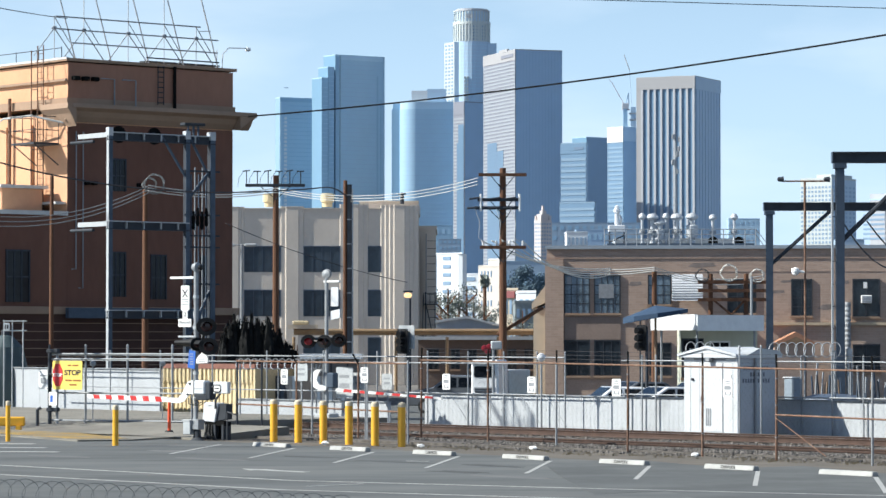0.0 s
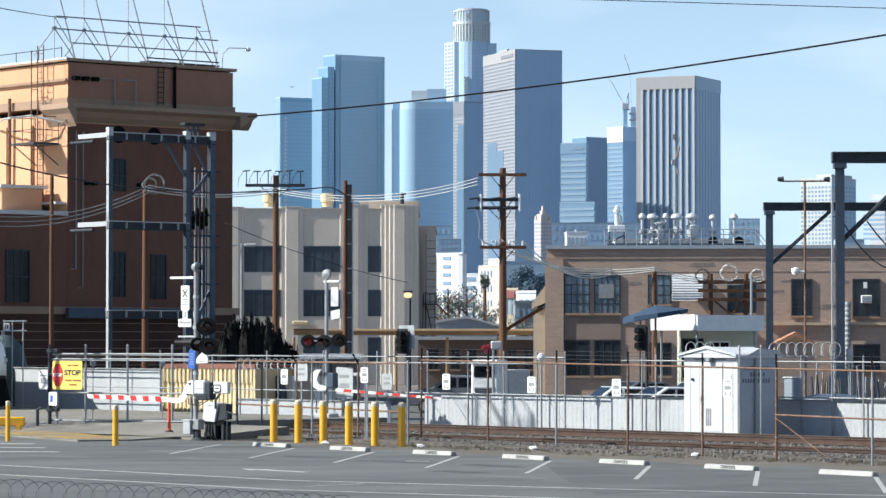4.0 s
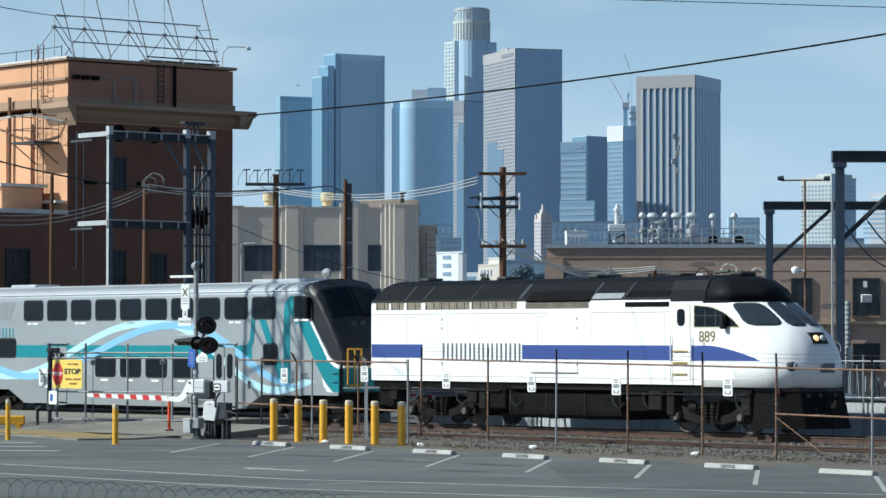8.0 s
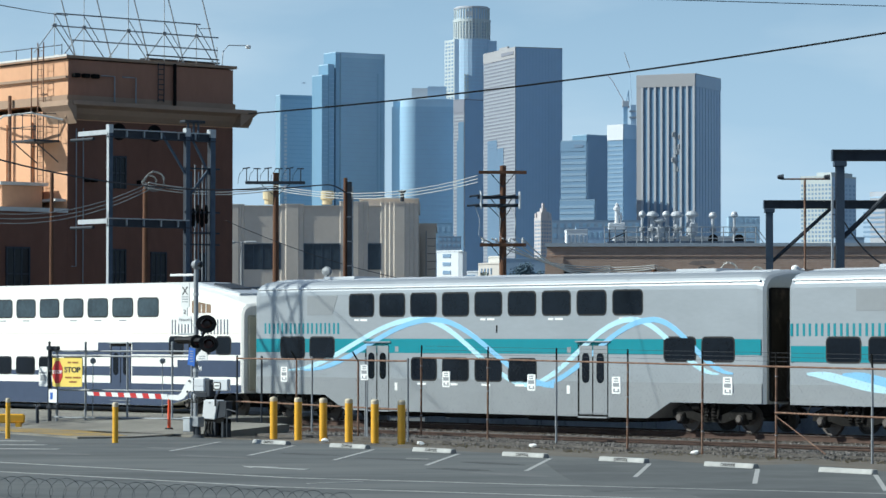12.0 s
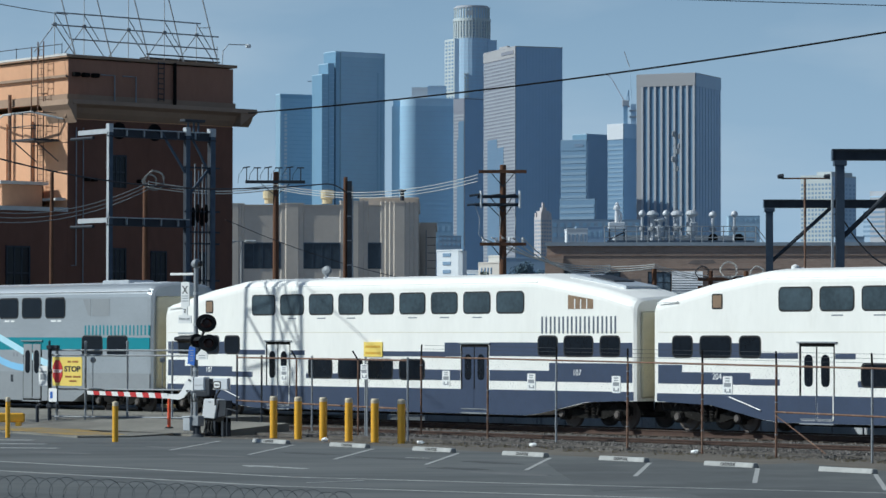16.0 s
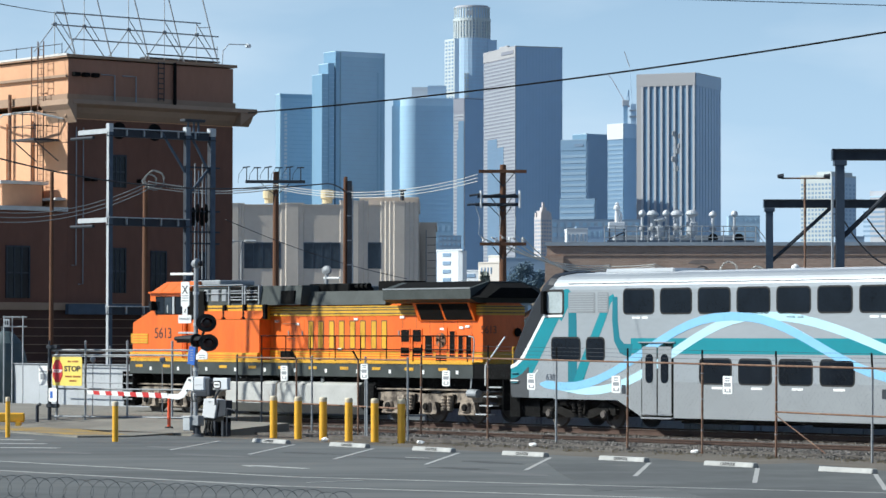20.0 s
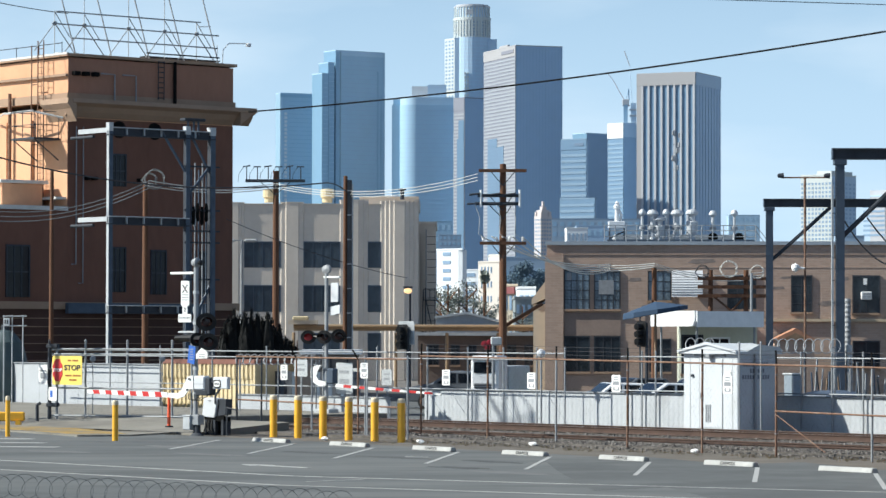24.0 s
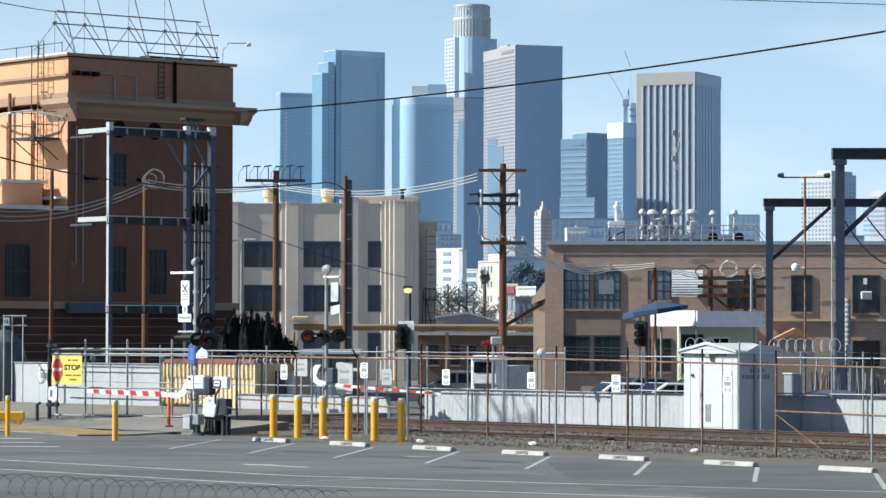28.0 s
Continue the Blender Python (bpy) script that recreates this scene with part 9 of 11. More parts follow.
part("ledge", B((12.3, 24, -0.2, 0.02, 3.66, 3.82)), mat("ledge_tan", (0.50, 0.40, 0.28), 0.85), bk)
part("infill_panel", B((1.0, 4.2, -0.05, 0.02, 2.85, 4.15)), PLASTER_GREY, bk)
for x0, x1, z0, z1, c, r in ((1.05, 2.38, 4.35, 6.5, 4, 4), (2.75, 4.12, 4.35, 6.45, 4, 4), (5.8, 7.0, 4.85, 6.45, 3, 3), (10.3, 11.8, 4.35, 6.2, 3, 2), (13.9, 14.95, 4.2, 6.2, 2, 4), (17.35, 18.75, 4.15, 6.2, 2, 1), (19.5, 20.6, 4.15, 6.2, 2, 3),
                             (1.05, 2.38, 0.8, 2.75, 2, 1), (2.75, 4.12, 0.8, 2.75, 3, 1), (5.9, 7.0, 0.8, 2.6, 2, 2), (17.35, 18.75, 1.0, 2.5, 2, 2)):
    pane_window(bk, x0, x1, z0, z1, 0.0, c, r, GLASS_SKY if x0 < 8 and z0 > 4 else GLASS_TINT, STEEL_DARK, True, 0.045)
for x0, x1, z0, z1 in ((2.95, 3.8, 5.2, 6.0), (1.15, 1.4, 6.0, 6.4)):
    part("window_blind", B((x0, x1, -0.055, -0.03, z0, z1)), GALV, bk)
ac = part("air_conditioner", BV(0.03, 17.75, 18.35, -0.4, 0.0, 4.9, 5.35), SIGN_WHITE, bk)
for k in range(4):
    part("ac_slat", B((17.8, 18.3, -0.42, -0.4, 4.98 + k * 0.09, 5.02 + k * 0.09)), GALV, ac)
part("notice", B((17.9, 18.1, -0.1, -0.03, 5.75, 6.1)), SIGN_WHITE, bk)
aw = part("sheet_awning", slab([(-0.9, 5.05), (-0.85, 5.05), (-0.05, 6.5), (-0.1, 6.55)], "x", 7.1, 8.85), TIN_WHITE, bk, "white corrugated sheet awning")
for k in range(10):
    z = 5.15 + k * 0.14
    part("sheet_rib", B((7.1, 8.85, -0.9 + k * 0.083, -0.84 + k * 0.083, z, z + 0.05)), GALV, aw)
for x, z, w, h in ((8.0, 7.0, 1.6, 0.22), (4.6, 5.95, 0.8, 0.2), (12.6, 5.5, 0.9, 0.15), (15.3, 4.6, 1.4, 0.25), (5.3, 4.4, 0.6, 0.2), (9.5, 6.1, 0.4, 0.2), (13.2, 6.1, 0.7, 0.12), (16.6, 6.0, 0.5, 0.2), (0.1, 3.0, 0.3, 1.0)):
    part("paint_patch", slab([(x, z), (x + w * 0.3, z - h * 0.3), (x + w, z + h * 0.1), (x + w * 0.9, z + h), (x + w * 0.2, z + h * 0.9)], "y", -0.006, 0.02), mat("patch_paint", (0.24, 0.20, 0.18), 0.9, vary=0.3, scale=2), bk)
part("exhaust_duct", lathe([(0.15 if k % 2 else 0.185, 0.9 + k * 0.14) for k in range(30)], "z", 12, (17.0, -0.35, 0)), GALV, bk, "ribbed silver duct")
part("wall_pipe", rods(0.05, ((5.3, -0.1, -0.4), (5.3, -0.1, 4.3))), STEEL_DARK, bk)
part("side_porch", slab([(-0.9, 4.9), (0.0, 6.1), (0.0, 5.0), (-0.9, 4.6)], "y", 0.5, 5), WALL_TAN, bk, "tan gabled porch at the side")
part("porch_wall", B((-0.8, 0.0, 0.6, 4.9, -0.6, 4.65)), WALL_TAN, bk)
part("wall_lamp", BV(0.02, 6.9, 7.15, -0.3, 0.0, 4.3, 4.5), STEEL_DARK, bk)

# roof plant: railing and mushroom vents
rl = thing("roof_railing", "grey pipe railing round the roof plant", "railing", pose(9.301, 187.0, 8.2))
RLW = 8.716
for k in range(15):
    part("post", rods(0.03, ((RLW * k / 14, 0, 0), (RLW * k / 14, 0, 1.0)), seg=6), GALV, rl)
for z in (0.35, 0.7, 1.0):
    part("rail", rods(0.025, ((0, 0, z), (RLW, 0, z)), seg=6), GALV, rl)
part("stair_rail", rods(0.025, ((RLW, 0, 1.0), (RLW + 0.7, 0, 0.1)), ((RLW, 0, 0.7), (RLW + 0.5, 0, 0.0)), seg=6), GALV, rl)
dk = thing("roof_deck", "pale blue steel deck on the roof", "roof deck", pose(9.514, 188.0, 8.2))
part("deck", B((0, RLW - 0.2, 0, 6, 0.0, 0.22)), STEEL_BLUE, dk)
part("low_wall", B((0.6, RLW - 0.4, 3, 5.9, 0.22, 0.6)), STEEL_PALE, dk)


VENT_TIN = mat("vent_tin", (0.50, 0.52, 0.54), 0.45, metal=0.2, vary=0.12, scale=2)


def roof_vent(x, y, z, h, r, label, cone=False):
    v = thing("roof_vent", label, "vent", pose(x, y, z), "roof vents")
    part("vent_pipe", lathe([(r * 0.6, 0), (r * 0.42, h * 0.3), (r * 0.4, h * 0.72), (r * 0.4, h * 0.84)], "z", 12), VENT_TIN, v)
    part("cap", lathe([(r * 0.5, h * 0.80), (r * 1.08, h * 0.86), (r * 1.05, h * 0.90), (r * 0.7, h * 0.97), (0, h)], "z", 14), VENT_TIN, v)
    part("collar", lathe([(r * 0.9, h * 0.42), (r * 0.9, h * 0.5), (r * 0.6, h * 0.52)], "z", 12), GALV, v)
    if cone:
        part("drum", lathe([(r * 0.9, h * 0.3), (r * 1.0, h * 0.62), (r * 0.8, h * 0.66)], "z", 14), VENT_TIN, v)
    return v


for x, h, r, cone in ((11.66, 2.07, 0.2, False), (12.26, 2.04, 0.34, False), (12.66, 1.67, 0.34, True), (13.05, 2.07, 0.2, False), (13.68, 2.04, 0.36, False), (14.57, 2.07, 0.36, True), (15.79, 2.00, 0.22, False), (17.05, 2.04, 0.2, False)):
    roof_vent(x, 190.0, 8.2, h, r, "white metal mushroom vent on the roof", cone)
for x in (15.67, 17.178):
    f_ = thing("roof_fan", "dark round roof fan", "fan", pose(x, 188.5, 8.2), "roof fans")
    part("ring", lathe([(0.12, -0.15), (0.28, -0.15), (0.28, 0.15), (0.12, 0.15)], "y", 16, (0, 0, 0.35)), BLACK_MATT, f_)
    part("stand", B((-0.2, 0.2, -0.15, 0.15, 0, 0.15)), STEEL_DARK, f_)
cl_ = thing("roof_plant", "white pipe cluster with platform on the roof", "roof plant", pose(10.124, 189.0, 8.2))
part("cabinet", BV(0.03, -0.5, 0.45, -0.4, 0.4, 0.9, 1.3), TIN_WHITE, cl_)
part("vent_pipe", lathe([(0.14, 1.2), (0.12, 2.0), (0.2, 2.05), (0.2, 2.2), (0.1, 2.3), (0.14, 2.35), (0.0, 2.5)], "z", 10), TIN_WHITE, cl_)
part("frame", rods(0.04, ((-0.45, -0.3, 0), (-0.45, -0.3, 0.95)), ((0.4, -0.3, 0), (0.4, -0.3, 0.95)), ((-0.45, -0.3, 0.3), (0.4, -0.3, 0.7))), STEEL_DARK, cl_)
part("bend", pipe([(0.2, 0, 1.3), (0.25, 0, 1.7), (0.1, 0, 1.95)], 0.08, 8), TIN_WHITE, cl_)

# -- between the buildings: beam, sheds, kiosk, umbrella, traffic lights, vehicles, bush --
pb = thing("pipe_bridge", "long rust-yellow pipe bridge across the yard", "pipe bridge", pose(-9.412, 205.0, -0.4))
PBL = 16.115
OCHRE = mat("ochre_steel", (0.27, 0.19, 0.11), 0.7, vary=0.2, scale=1.0)
part("girder", B((0, PBL, -0.15, 0.15, 3.527, 3.705)), OCHRE, pb)
part("pipe", rods(0.12, ((0, -0.2, 3.812), (PBL, -0.2, 3.812))), OCHRE, pb)
for k in range(6):
    part("leg", rods(0.1, ((PBL * k / 5, 0, 0), (PBL * k / 5, 0, 3.42))), OCHRE, pb)
tray = thing("equipment_tray", "cream flat equipment tray on the pipe bridge", "equipment", pose(-8.82, 204.8, 0))
part("tray", B((-0.93, 0.93, -0.3, 0.5, 3.53, 3.79)), WALL_TAN, tray)
part("lid", BV(0.05, -0.64, 0.36, -0.35, 0.4, 3.79, 4.04), WALL_CREAM, tray)
shed = thing("gabled_shed", "grey corrugated shed with low gabled roof", "shed", pose(-0.49, 235.0, -0.4))
SW = 4.904
part("front", slab([(0, 0), (SW, 0), (SW, 4.151), (SW * 0.45, 4.805), (0, 4.478)], "y", 0, 10), mat("shed_grey", (0.30, 0.33, 0.36), 0.7, vary=0.1), shed)
part("fascia", slab([(-0.1, 4.478), (SW * 0.45, 4.805), (SW + 0.1, 4.151), (SW + 0.1, 4.273), (SW * 0.45, 4.968), (-0.1, 4.641)], "y", -0.2, 0.0), STEEL_PALE, shed)
low = thing("low_brick_house", "low red-brown brick house with small windows", "building", pose(-1.645, 215.0, -0.4))
LW = 8.413
part("wall", B((0, LW, 0, 8, 0, 3.245)), brick_mat("brick_red", (0.15, 0.105, 0.085), (0.115, 0.085, 0.072), (0.16, 0.14, 0.12), 0.25, 0.08), low)
part("roof", B((-0.2, LW + 0.2, -0.4, 8.2, 3.245, 3.469)), STEEL_PALE, low)
for a, b in ((2.24, 2.69), (3.37, 3.81), (4.71, 5.16), (5.98, 6.43), (7.10, 7.67), (0.67, 1.31)):
    pane_window(low, a, b, 1.3, 2.55, 0.0, 2, 2, GLASS_TINT, STEEL_DARK, True, 0.06)

kiosk = thing("kiosk", "small cream kiosk under a white flat awning", "kiosk", pose(10.25, 140.0, -0.4))
KW = 3.287
part("wall", B((0, KW, 0, 2.2, 0, 3.681)), mat("kiosk_cream", (0.55, 0.56, 0.45), 0.8, vary=0.08), kiosk)
pane_window(kiosk, 1.3, 2.05, 1.9, 3.1, 0.0, 2, 1, GLASS_DARK, SIGN_WHITE)
pane_window(kiosk, 0.1, 0.9, 1.6, 3.2, 0.0, 1, 1, GLASS_DARK, STEEL_DARK)
awn = thing("flat_awning", "white and pale blue box awning over the kiosk", "awning", pose(10.698, 137.0, 0, 0, 0, 28))
part("fascia_shade", B((0, 3.35, -0.06, 0.06, 3.199, 3.866)), TIN_WHITE, awn)
part("fascia_sun", B((-0.06, 0.06, 0.06, 3.6, 3.223, 3.89)), TIN_WHITE, awn)
part("canopy_top", B((0.06, 3.3, 0.06, 3.6, 3.771, 3.842)), TIN_WHITE, awn)
for x, y in ((0.2, 0.3), (3.1, 0.3), (0.3, 3.3), (3.1, 3.3)):
    part("support", rods(0.05, ((x, y, -0.4), (x, y, 3.818))), GALV, awn)

umb = thing("umbrella", "large dark blue market umbrella on a wooden pole", "umbrella", pose(8.893, 136.0, -0.4))
BLUE_CLOTH = mat("blue_cloth", (0.025, 0.055, 0.105), 0.8, vary=0.15, scale=2)
part("pole", rods(0.045, ((0, 0, 0), (0, 0, 4.684))), WOOD, umb)
ZU = 4.66
for k in range(8):
    a0, a1 = math.pi * 2 * k / 8, math.pi * 2 * (k + 1) / 8
    r_ = 1.36
    bmu = bmesh.new()
    pts3 = [(0, 0, ZU), (r_ * math.cos(a0), r_ * math.sin(a0), ZU - 0.34 + 0.14 * r_ * math.cos(a0)), (r_ * math.cos(a1), r_ * math.sin(a1), ZU - 0.34 + 0.14 * r_ * math.cos(a1))]
    fl = [(r_ * math.cos(a), r_ * math.sin(a), ZU - 0.52 + 0.17 * r_ * math.cos(a)) for a in (a0, a1)]
    for lift in (0.0,):
        v = [bmu.verts.new(p) for p in pts3 + fl]
        w_ = [bmu.verts.new((p[0] * 0.99, p[1] * 0.99, p[2] - 0.02)) for p in pts3 + fl]
        for q in ((0, 1, 2), (1, 3, 4, 2)):
            bmu.faces.new([v[i] for i in q])
            bmu.faces.new([w_[i] for i in reversed(q)])
    part("canopy_panel", bmu, BLUE_CLOTH, umb)
    part("rib", rods(0.012, ((0, 0, ZU - 0.03), (r_ * math.cos(a0), r_ * math.sin(a0), ZU - 0.36 + 0.14 * r_ * math.cos(a0))), seg=5), STEEL_DARK, umb)


def traffic_light(x, y, z, label, turn):
    t = thing("traffic_light", label, "traffic light", pose(x, y, 0, 0, 0, turn), "traffic lights")
    part("pole", rods(0.06, ((0.2, 0.1, -0.4), (0.2, 0.1, z + 0.3))), STEEL_DARK, t)
    part("backplate", slab(rounded(-0.26, 0.26, z - 0.5, z + 0.52, 0.05), "y", 0.0, 0.03), BLACK, t)
    hs = part("housing", BV(0.03, -0.17, 0.17, -0.02, 0.22, z - 0.45, z + 0.46), BLACK, t)
    for k in range(3):
        zz = z - 0.3 + 0.3 * k
        part("lens", lathe([(0, -0.04), (0.1, -0.03), (0.1, 0.0)], "y", 12, (0, -0.02, zz)), GLASS_DARK, hs)
        part("visor", lathe([(0.13, -0.28), (0.13, -0.02), (0.12, -0.02), (0.12, -0.28)], "y", 12, (0, 0, zz)), BLACK, hs)
    return t


tl = traffic_light(-1.653, 132.0, 2.747, "black traffic light with a grey panel beside the crossing", -35)
part("side_panel", B((-0.35, 0.42, 0.24, 0.28, 2.45, 3.4)), STEEL_PALE, tl)
traffic_light(7.814, 128.0, 2.881, "black traffic light on a dark post", -50)
sl = thing("street_lamp", "lit amber street lamp on a thin pole", "street lamp", pose(-1.833, 170.0, -0.4))
part("shaft", rods(0.05, ((0.12, 0, 0), (0.12, 0, 5.417))), STEEL_DARK, sl)
part("lamp_head", lathe([(0.0, -0.12), (0.16, -0.08), (0.22, 0.05), (0.15, 0.14), (0.0, 0.18)], "z", 14, (0, 0, 5.535)), LAMP_GLOW, sl)
part("lamp_hood", BV(0.02, -0.25, 0.25, -0.2, 0.2, 5.713, 5.801), STEEL_DARK, sl)
rs = thing("red_signal", "small red lit crossing lamp with grey housing", "signal", pose(1.777, 131.0, -0.4), "")
part("post", rods(0.06, ((0.25, 0, 0), (0.25, 0, 3.1))), GALV, rs)
for dx, dz in ((-0.1, 0.0), (0.1, 0.05), (0.02, -0.12)):
    part("lens", lathe([(0, -0.06), (0.11, -0.04), (0.13, 0.0), (0.0, 0.0)], "y", 12, (dx, 0, 2.874 + dz)), LENS_RED, rs)
part("housing", bevelled(B((0.15, 0.6, -0.1, 0.3, 2.828, 3.17)), 0.05), STEEL_PALE, rs)
wl = thing("round_sensor", "round white sensor head on a fence post", "sensor", pose(3.389, 112.0, -0.4))
part("post", rods(0.035, ((0, 0, 0), (0, 0, 2.469))), GALV, wl)
part("head", lathe([(0, -0.1), (0.12, -0.06), (0.15, 0.02), (0.1, 0.1), (0, 0.12)], "y", 12, (0, 0, 2.605)), TIN_WHITE, wl)

CAR_PAINTS = {"white": mat("car_paint_white", (0.75, 0.76, 0.77), 0.25, vary=0.03, coat=0.5), "grey": mat("car_paint_grey", (0.10, 0.11, 0.125), 0.25, vary=0.05, coat=0.5), "silver": mat("car_paint_silver", (0.42, 0.44, 0.46), 0.25, metal=0.5, vary=0.03, coat=0.5)}


def car(x, y, turn, paint, label, outline, glass, width=1.8, wheels=(0.85, 3.6)):
    """A parked vehicle from its side outline."""
    c = thing("car", label, "car", pose(x, y, -0.37, 0, 0, turn), "parked vehicles")
    part("body", bevelled(slab(outline, "y", -width / 2, width / 2), 0.05), CAR_PAINTS[paint], c)
    for g in glass:
        part("window", slab(g, "y", -width / 2 - 0.01, -width / 2 + 0.02), GLASS_DARK, c)
        part("window", slab(g, "y", width / 2 - 0.02, width / 2 + 0.01), GLASS_DARK, c)
    x0 = min(p[0] for p in outline)
    x1 = max(p[0] for p in outline)
    gz = [p for g in glass for p in g]
    zt, zb = max(p[1] for p in gz), min(p[1] for p in gz)
    for s in (-1, 1):
        for wx in wheels:
            wh = part("wheel", lathe([(0, s * (width / 2 - 0.2)), (0.33, s * (width / 2 - 0.2)), (0.33, s * (width / 2 + 0.01)), (0.22, s * (width / 2 + 0.01)), (0, s * (width / 2 - 0.02))], "y", 18, (wx, 0, 0.33)), RUBBER, c)
            part("rim", lathe([(0, s * (width / 2 + 0.012)), (0.2, s * (width / 2 + 0.012)), (0.2, s * (width / 2 - 0.05))], "y", 14, (wx, 0, 0.33)), GALV, wh)
    for a, b in zip(outline, outline[1:] + outline[:1]):
        run, rise = b[0] - a[0], b[1] - a[1]
        if min(a[1], b[1]) > zb - 0.4 and abs(rise) > 0.2 and abs(run) > 0.1:
            k = 0.014 / math.hypot(run, rise)
            p, q = (a[0] + run * 0.08, a[1] + rise * 0.08), (b[0] - run * 0.1, b[1] - rise * 0.1)
            part("windscreen", slab([(p[0] - rise * k, p[1] + run * k), (q[0] - rise * k, q[1] + run * k), (q[0] + rise * k, q[1] - run * k), (p[0] + rise * k, p[1] - run * k)], "y", -width * 0.43, width * 0.43), GLASS_DARK, c)
    for yy in (-0.6, 0.6):
        part("headlight", BV(0.02, x0 - 0.02, x0 + 0.08, yy - 0.18, yy + 0.18, 0.62, 0.8), TIN_WHITE, c)
        part("tail_light", BV(0.02, x1 - 0.08, x1 + 0.02, yy - 0.14, yy + 0.14, 0.7, 0.95), SIGN_RED, c)
    return c


SEDAN = [(0, 0.3), (4.4, 0.3), (4.45, 0.85), (3.9, 0.98), (3.2, 1.42), (1.9, 1.45), (1.15, 1.0), (0.1, 0.82)]
SEDAN_G = [[(1.35, 0.98), (2.2, 1.0), (2.2, 1.36), (1.95, 1.36)], [(2.3, 1.0), (3.5, 1.0), (3.1, 1.35), (2.3, 1.36)]]
PICKUP = [(0, 0.4), (5.2, 0.4), (5.2, 1.05), (3.3, 1.05), (3.2, 1.68), (1.95, 1.70), (1.3, 1.1), (0.05, 1.0)]
PICKUP_G = [[(1.5, 1.1), (2.3, 1.12), (2.3, 1.58), (2.0, 1.6)], [(2.4, 1.12), (3.1, 1.12), (3.05, 1.58), (2.4, 1.6)]]
car(4.265, 122.0, 12, "white", "white pickup parked behind the wall", [(a, b * 0.84) for a, b in PICKUP], [[(a, b * 0.84) for a, b in g] for g in PICKUP_G])
car(6.177, 120.0, 20, "white", "white sedan parked behind the wall", SEDAN, SEDAN_G)
car(7.691, 126.0, 15, "silver", "silver pickup parked in the yard", [(a, b * 0.9) for a, b in PICKUP], [[(a, b * 0.9) for a, b in g] for g in PICKUP_G])
car(-1.4, 141.0, -12, "grey", "dark grey car parked in the yard", [(a, b * 1.15) for a, b in SEDAN], [[(a, b * 1.15) for a, b in g] for g in SEDAN_G])
car(6.01, 135.0, 25, "grey", "dark car parked deeper in the yard", SEDAN, SEDAN_G)
tk = thing("box_truck", "white truck cab facing the railway", "truck", pose(1.75, 136.0, -0.37, 0, 0, -14), "parked vehicles")
part("cab", bevelled(B((-0.6, 0.58, 0.0, 1.8, 0.5, 2.35)), 0.08), CAR_PAINTS["white"], tk)
part("windscreen", slab(rounded(-0.46, 0.44, 1.62, 2.08, 0.06), "y", -0.02, 0.02), GLASS_DARK, tk)
part("sun_visor", BV(0.02, -0.62, 0.6, -0.2, 0.0, 2.2, 2.32), CAR_PAINTS["white"], tk)
gr = part("grille", B((-0.45, 0.43, -0.03, 0.0, 0.72, 1.2)), GALV, tk)
for k in range(4):
    part("grille_bar", B((-0.43, 0.41, -0.05, -0.03, 0.76 + k * 0.11, 0.82 + k * 0.11)), STEEL_DARK, gr)
for x in (-0.55, 0.42):
    part("headlight", BV(0.02, x, x + 0.14, -0.06, 0.02, 0.8, 1.0), TIN_WHITE, tk)
    part("wheel", lathe([(0, x - 0.05), (0.45, x - 0.05), (0.45, x + 0.2), (0, x + 0.2)], "x", 16, (0, 0.6, 0.45)), RUBBER, tk)
part("bumper", BV(0.03, -0.62, 0.6, -0.12, 0.02, 0.4, 0.62), STEEL_DARK, tk)
part("box", bevelled(B((-0.5, 0.62, 1.9, 6.0, 0.6, 1.9)), 0.03), STEEL_PALE, tk)
for x, w, z0, z1 in ((-3.11, 0.55, 0.96, 1.59), (-2.08, 0.38, 0.96, 1.55), (-5.28, 0.50, 1.28, 1.91), (-3.66, 0.63, 0.64, 1.80)):
    b_ = board("yard_board", "white utility panel standing in the yard", x - w / 2, x + w / 2, z0, z1, 121.0, STEEL_PALE, rows=((0.2, 0.8, 0.7, 0.1), (0.2, 0.8, 0.4, 0.15)), ink=GALV, turn=-42, group="utility panels")
    part("stand", rods(0.03, ((0, 0.03, 0), (0, 0.03, -z0 - 0.4))), GALV, b_)
gable = thing("porch_gable", "orange-brown pediment over a doorway", "pediment", pose(19.642, 181.6, 0))
part("pediment", slab([(-1.3, 2.579), (1.35, 2.579), (0.1, 3.279)], "y", 0, 1.9), mat("pediment_orange", (0.42, 0.21, 0.125), 0.8, vary=0.15), gable)
part("porch_wall", B((-1.1, 1.15, 0.1, 1.9, -0.4, 2.579)), BRICK, gable)
part("tympanum", slab([(-0.7, 2.643), (0.75, 2.643), (0.08, 3.025)], "y", -0.03, 0.0), WOOD, gable)


def razor_loops(x0, x1, y, z, r, n, label):
    c = thing("razor_wire", label, "razor wire", pose(0, y, 0), "razor wire on the yard fences")
    for i in range(n):
        cx = x0 + (x1 - x0) * i / max(1, n - 1)
        pts = [(cx + r * 0.75 * math.cos(a) + 0.1 * r * math.sin(a), 0.15 * math.sin(a), z + r * math.sin(a)) for a in [2 * math.pi * k / 14 for k in range(15)]]
        part("loop", pipe(pts, 0.018, 4), GALV, c)
    part("line_wire", rods(0.012, ((x0 - r, 0, z - r * 0.8), (x1 + r, 0, z - r * 0.8)), seg=4), GALV, c)
    for k in range(3):
        u = x0 + (x1 - x0) * k / 2
        part("support_post", rods(0.03, ((u, 0.05, -0.4), (u, 0.05, z)), seg=6), GALV, c)
    return c


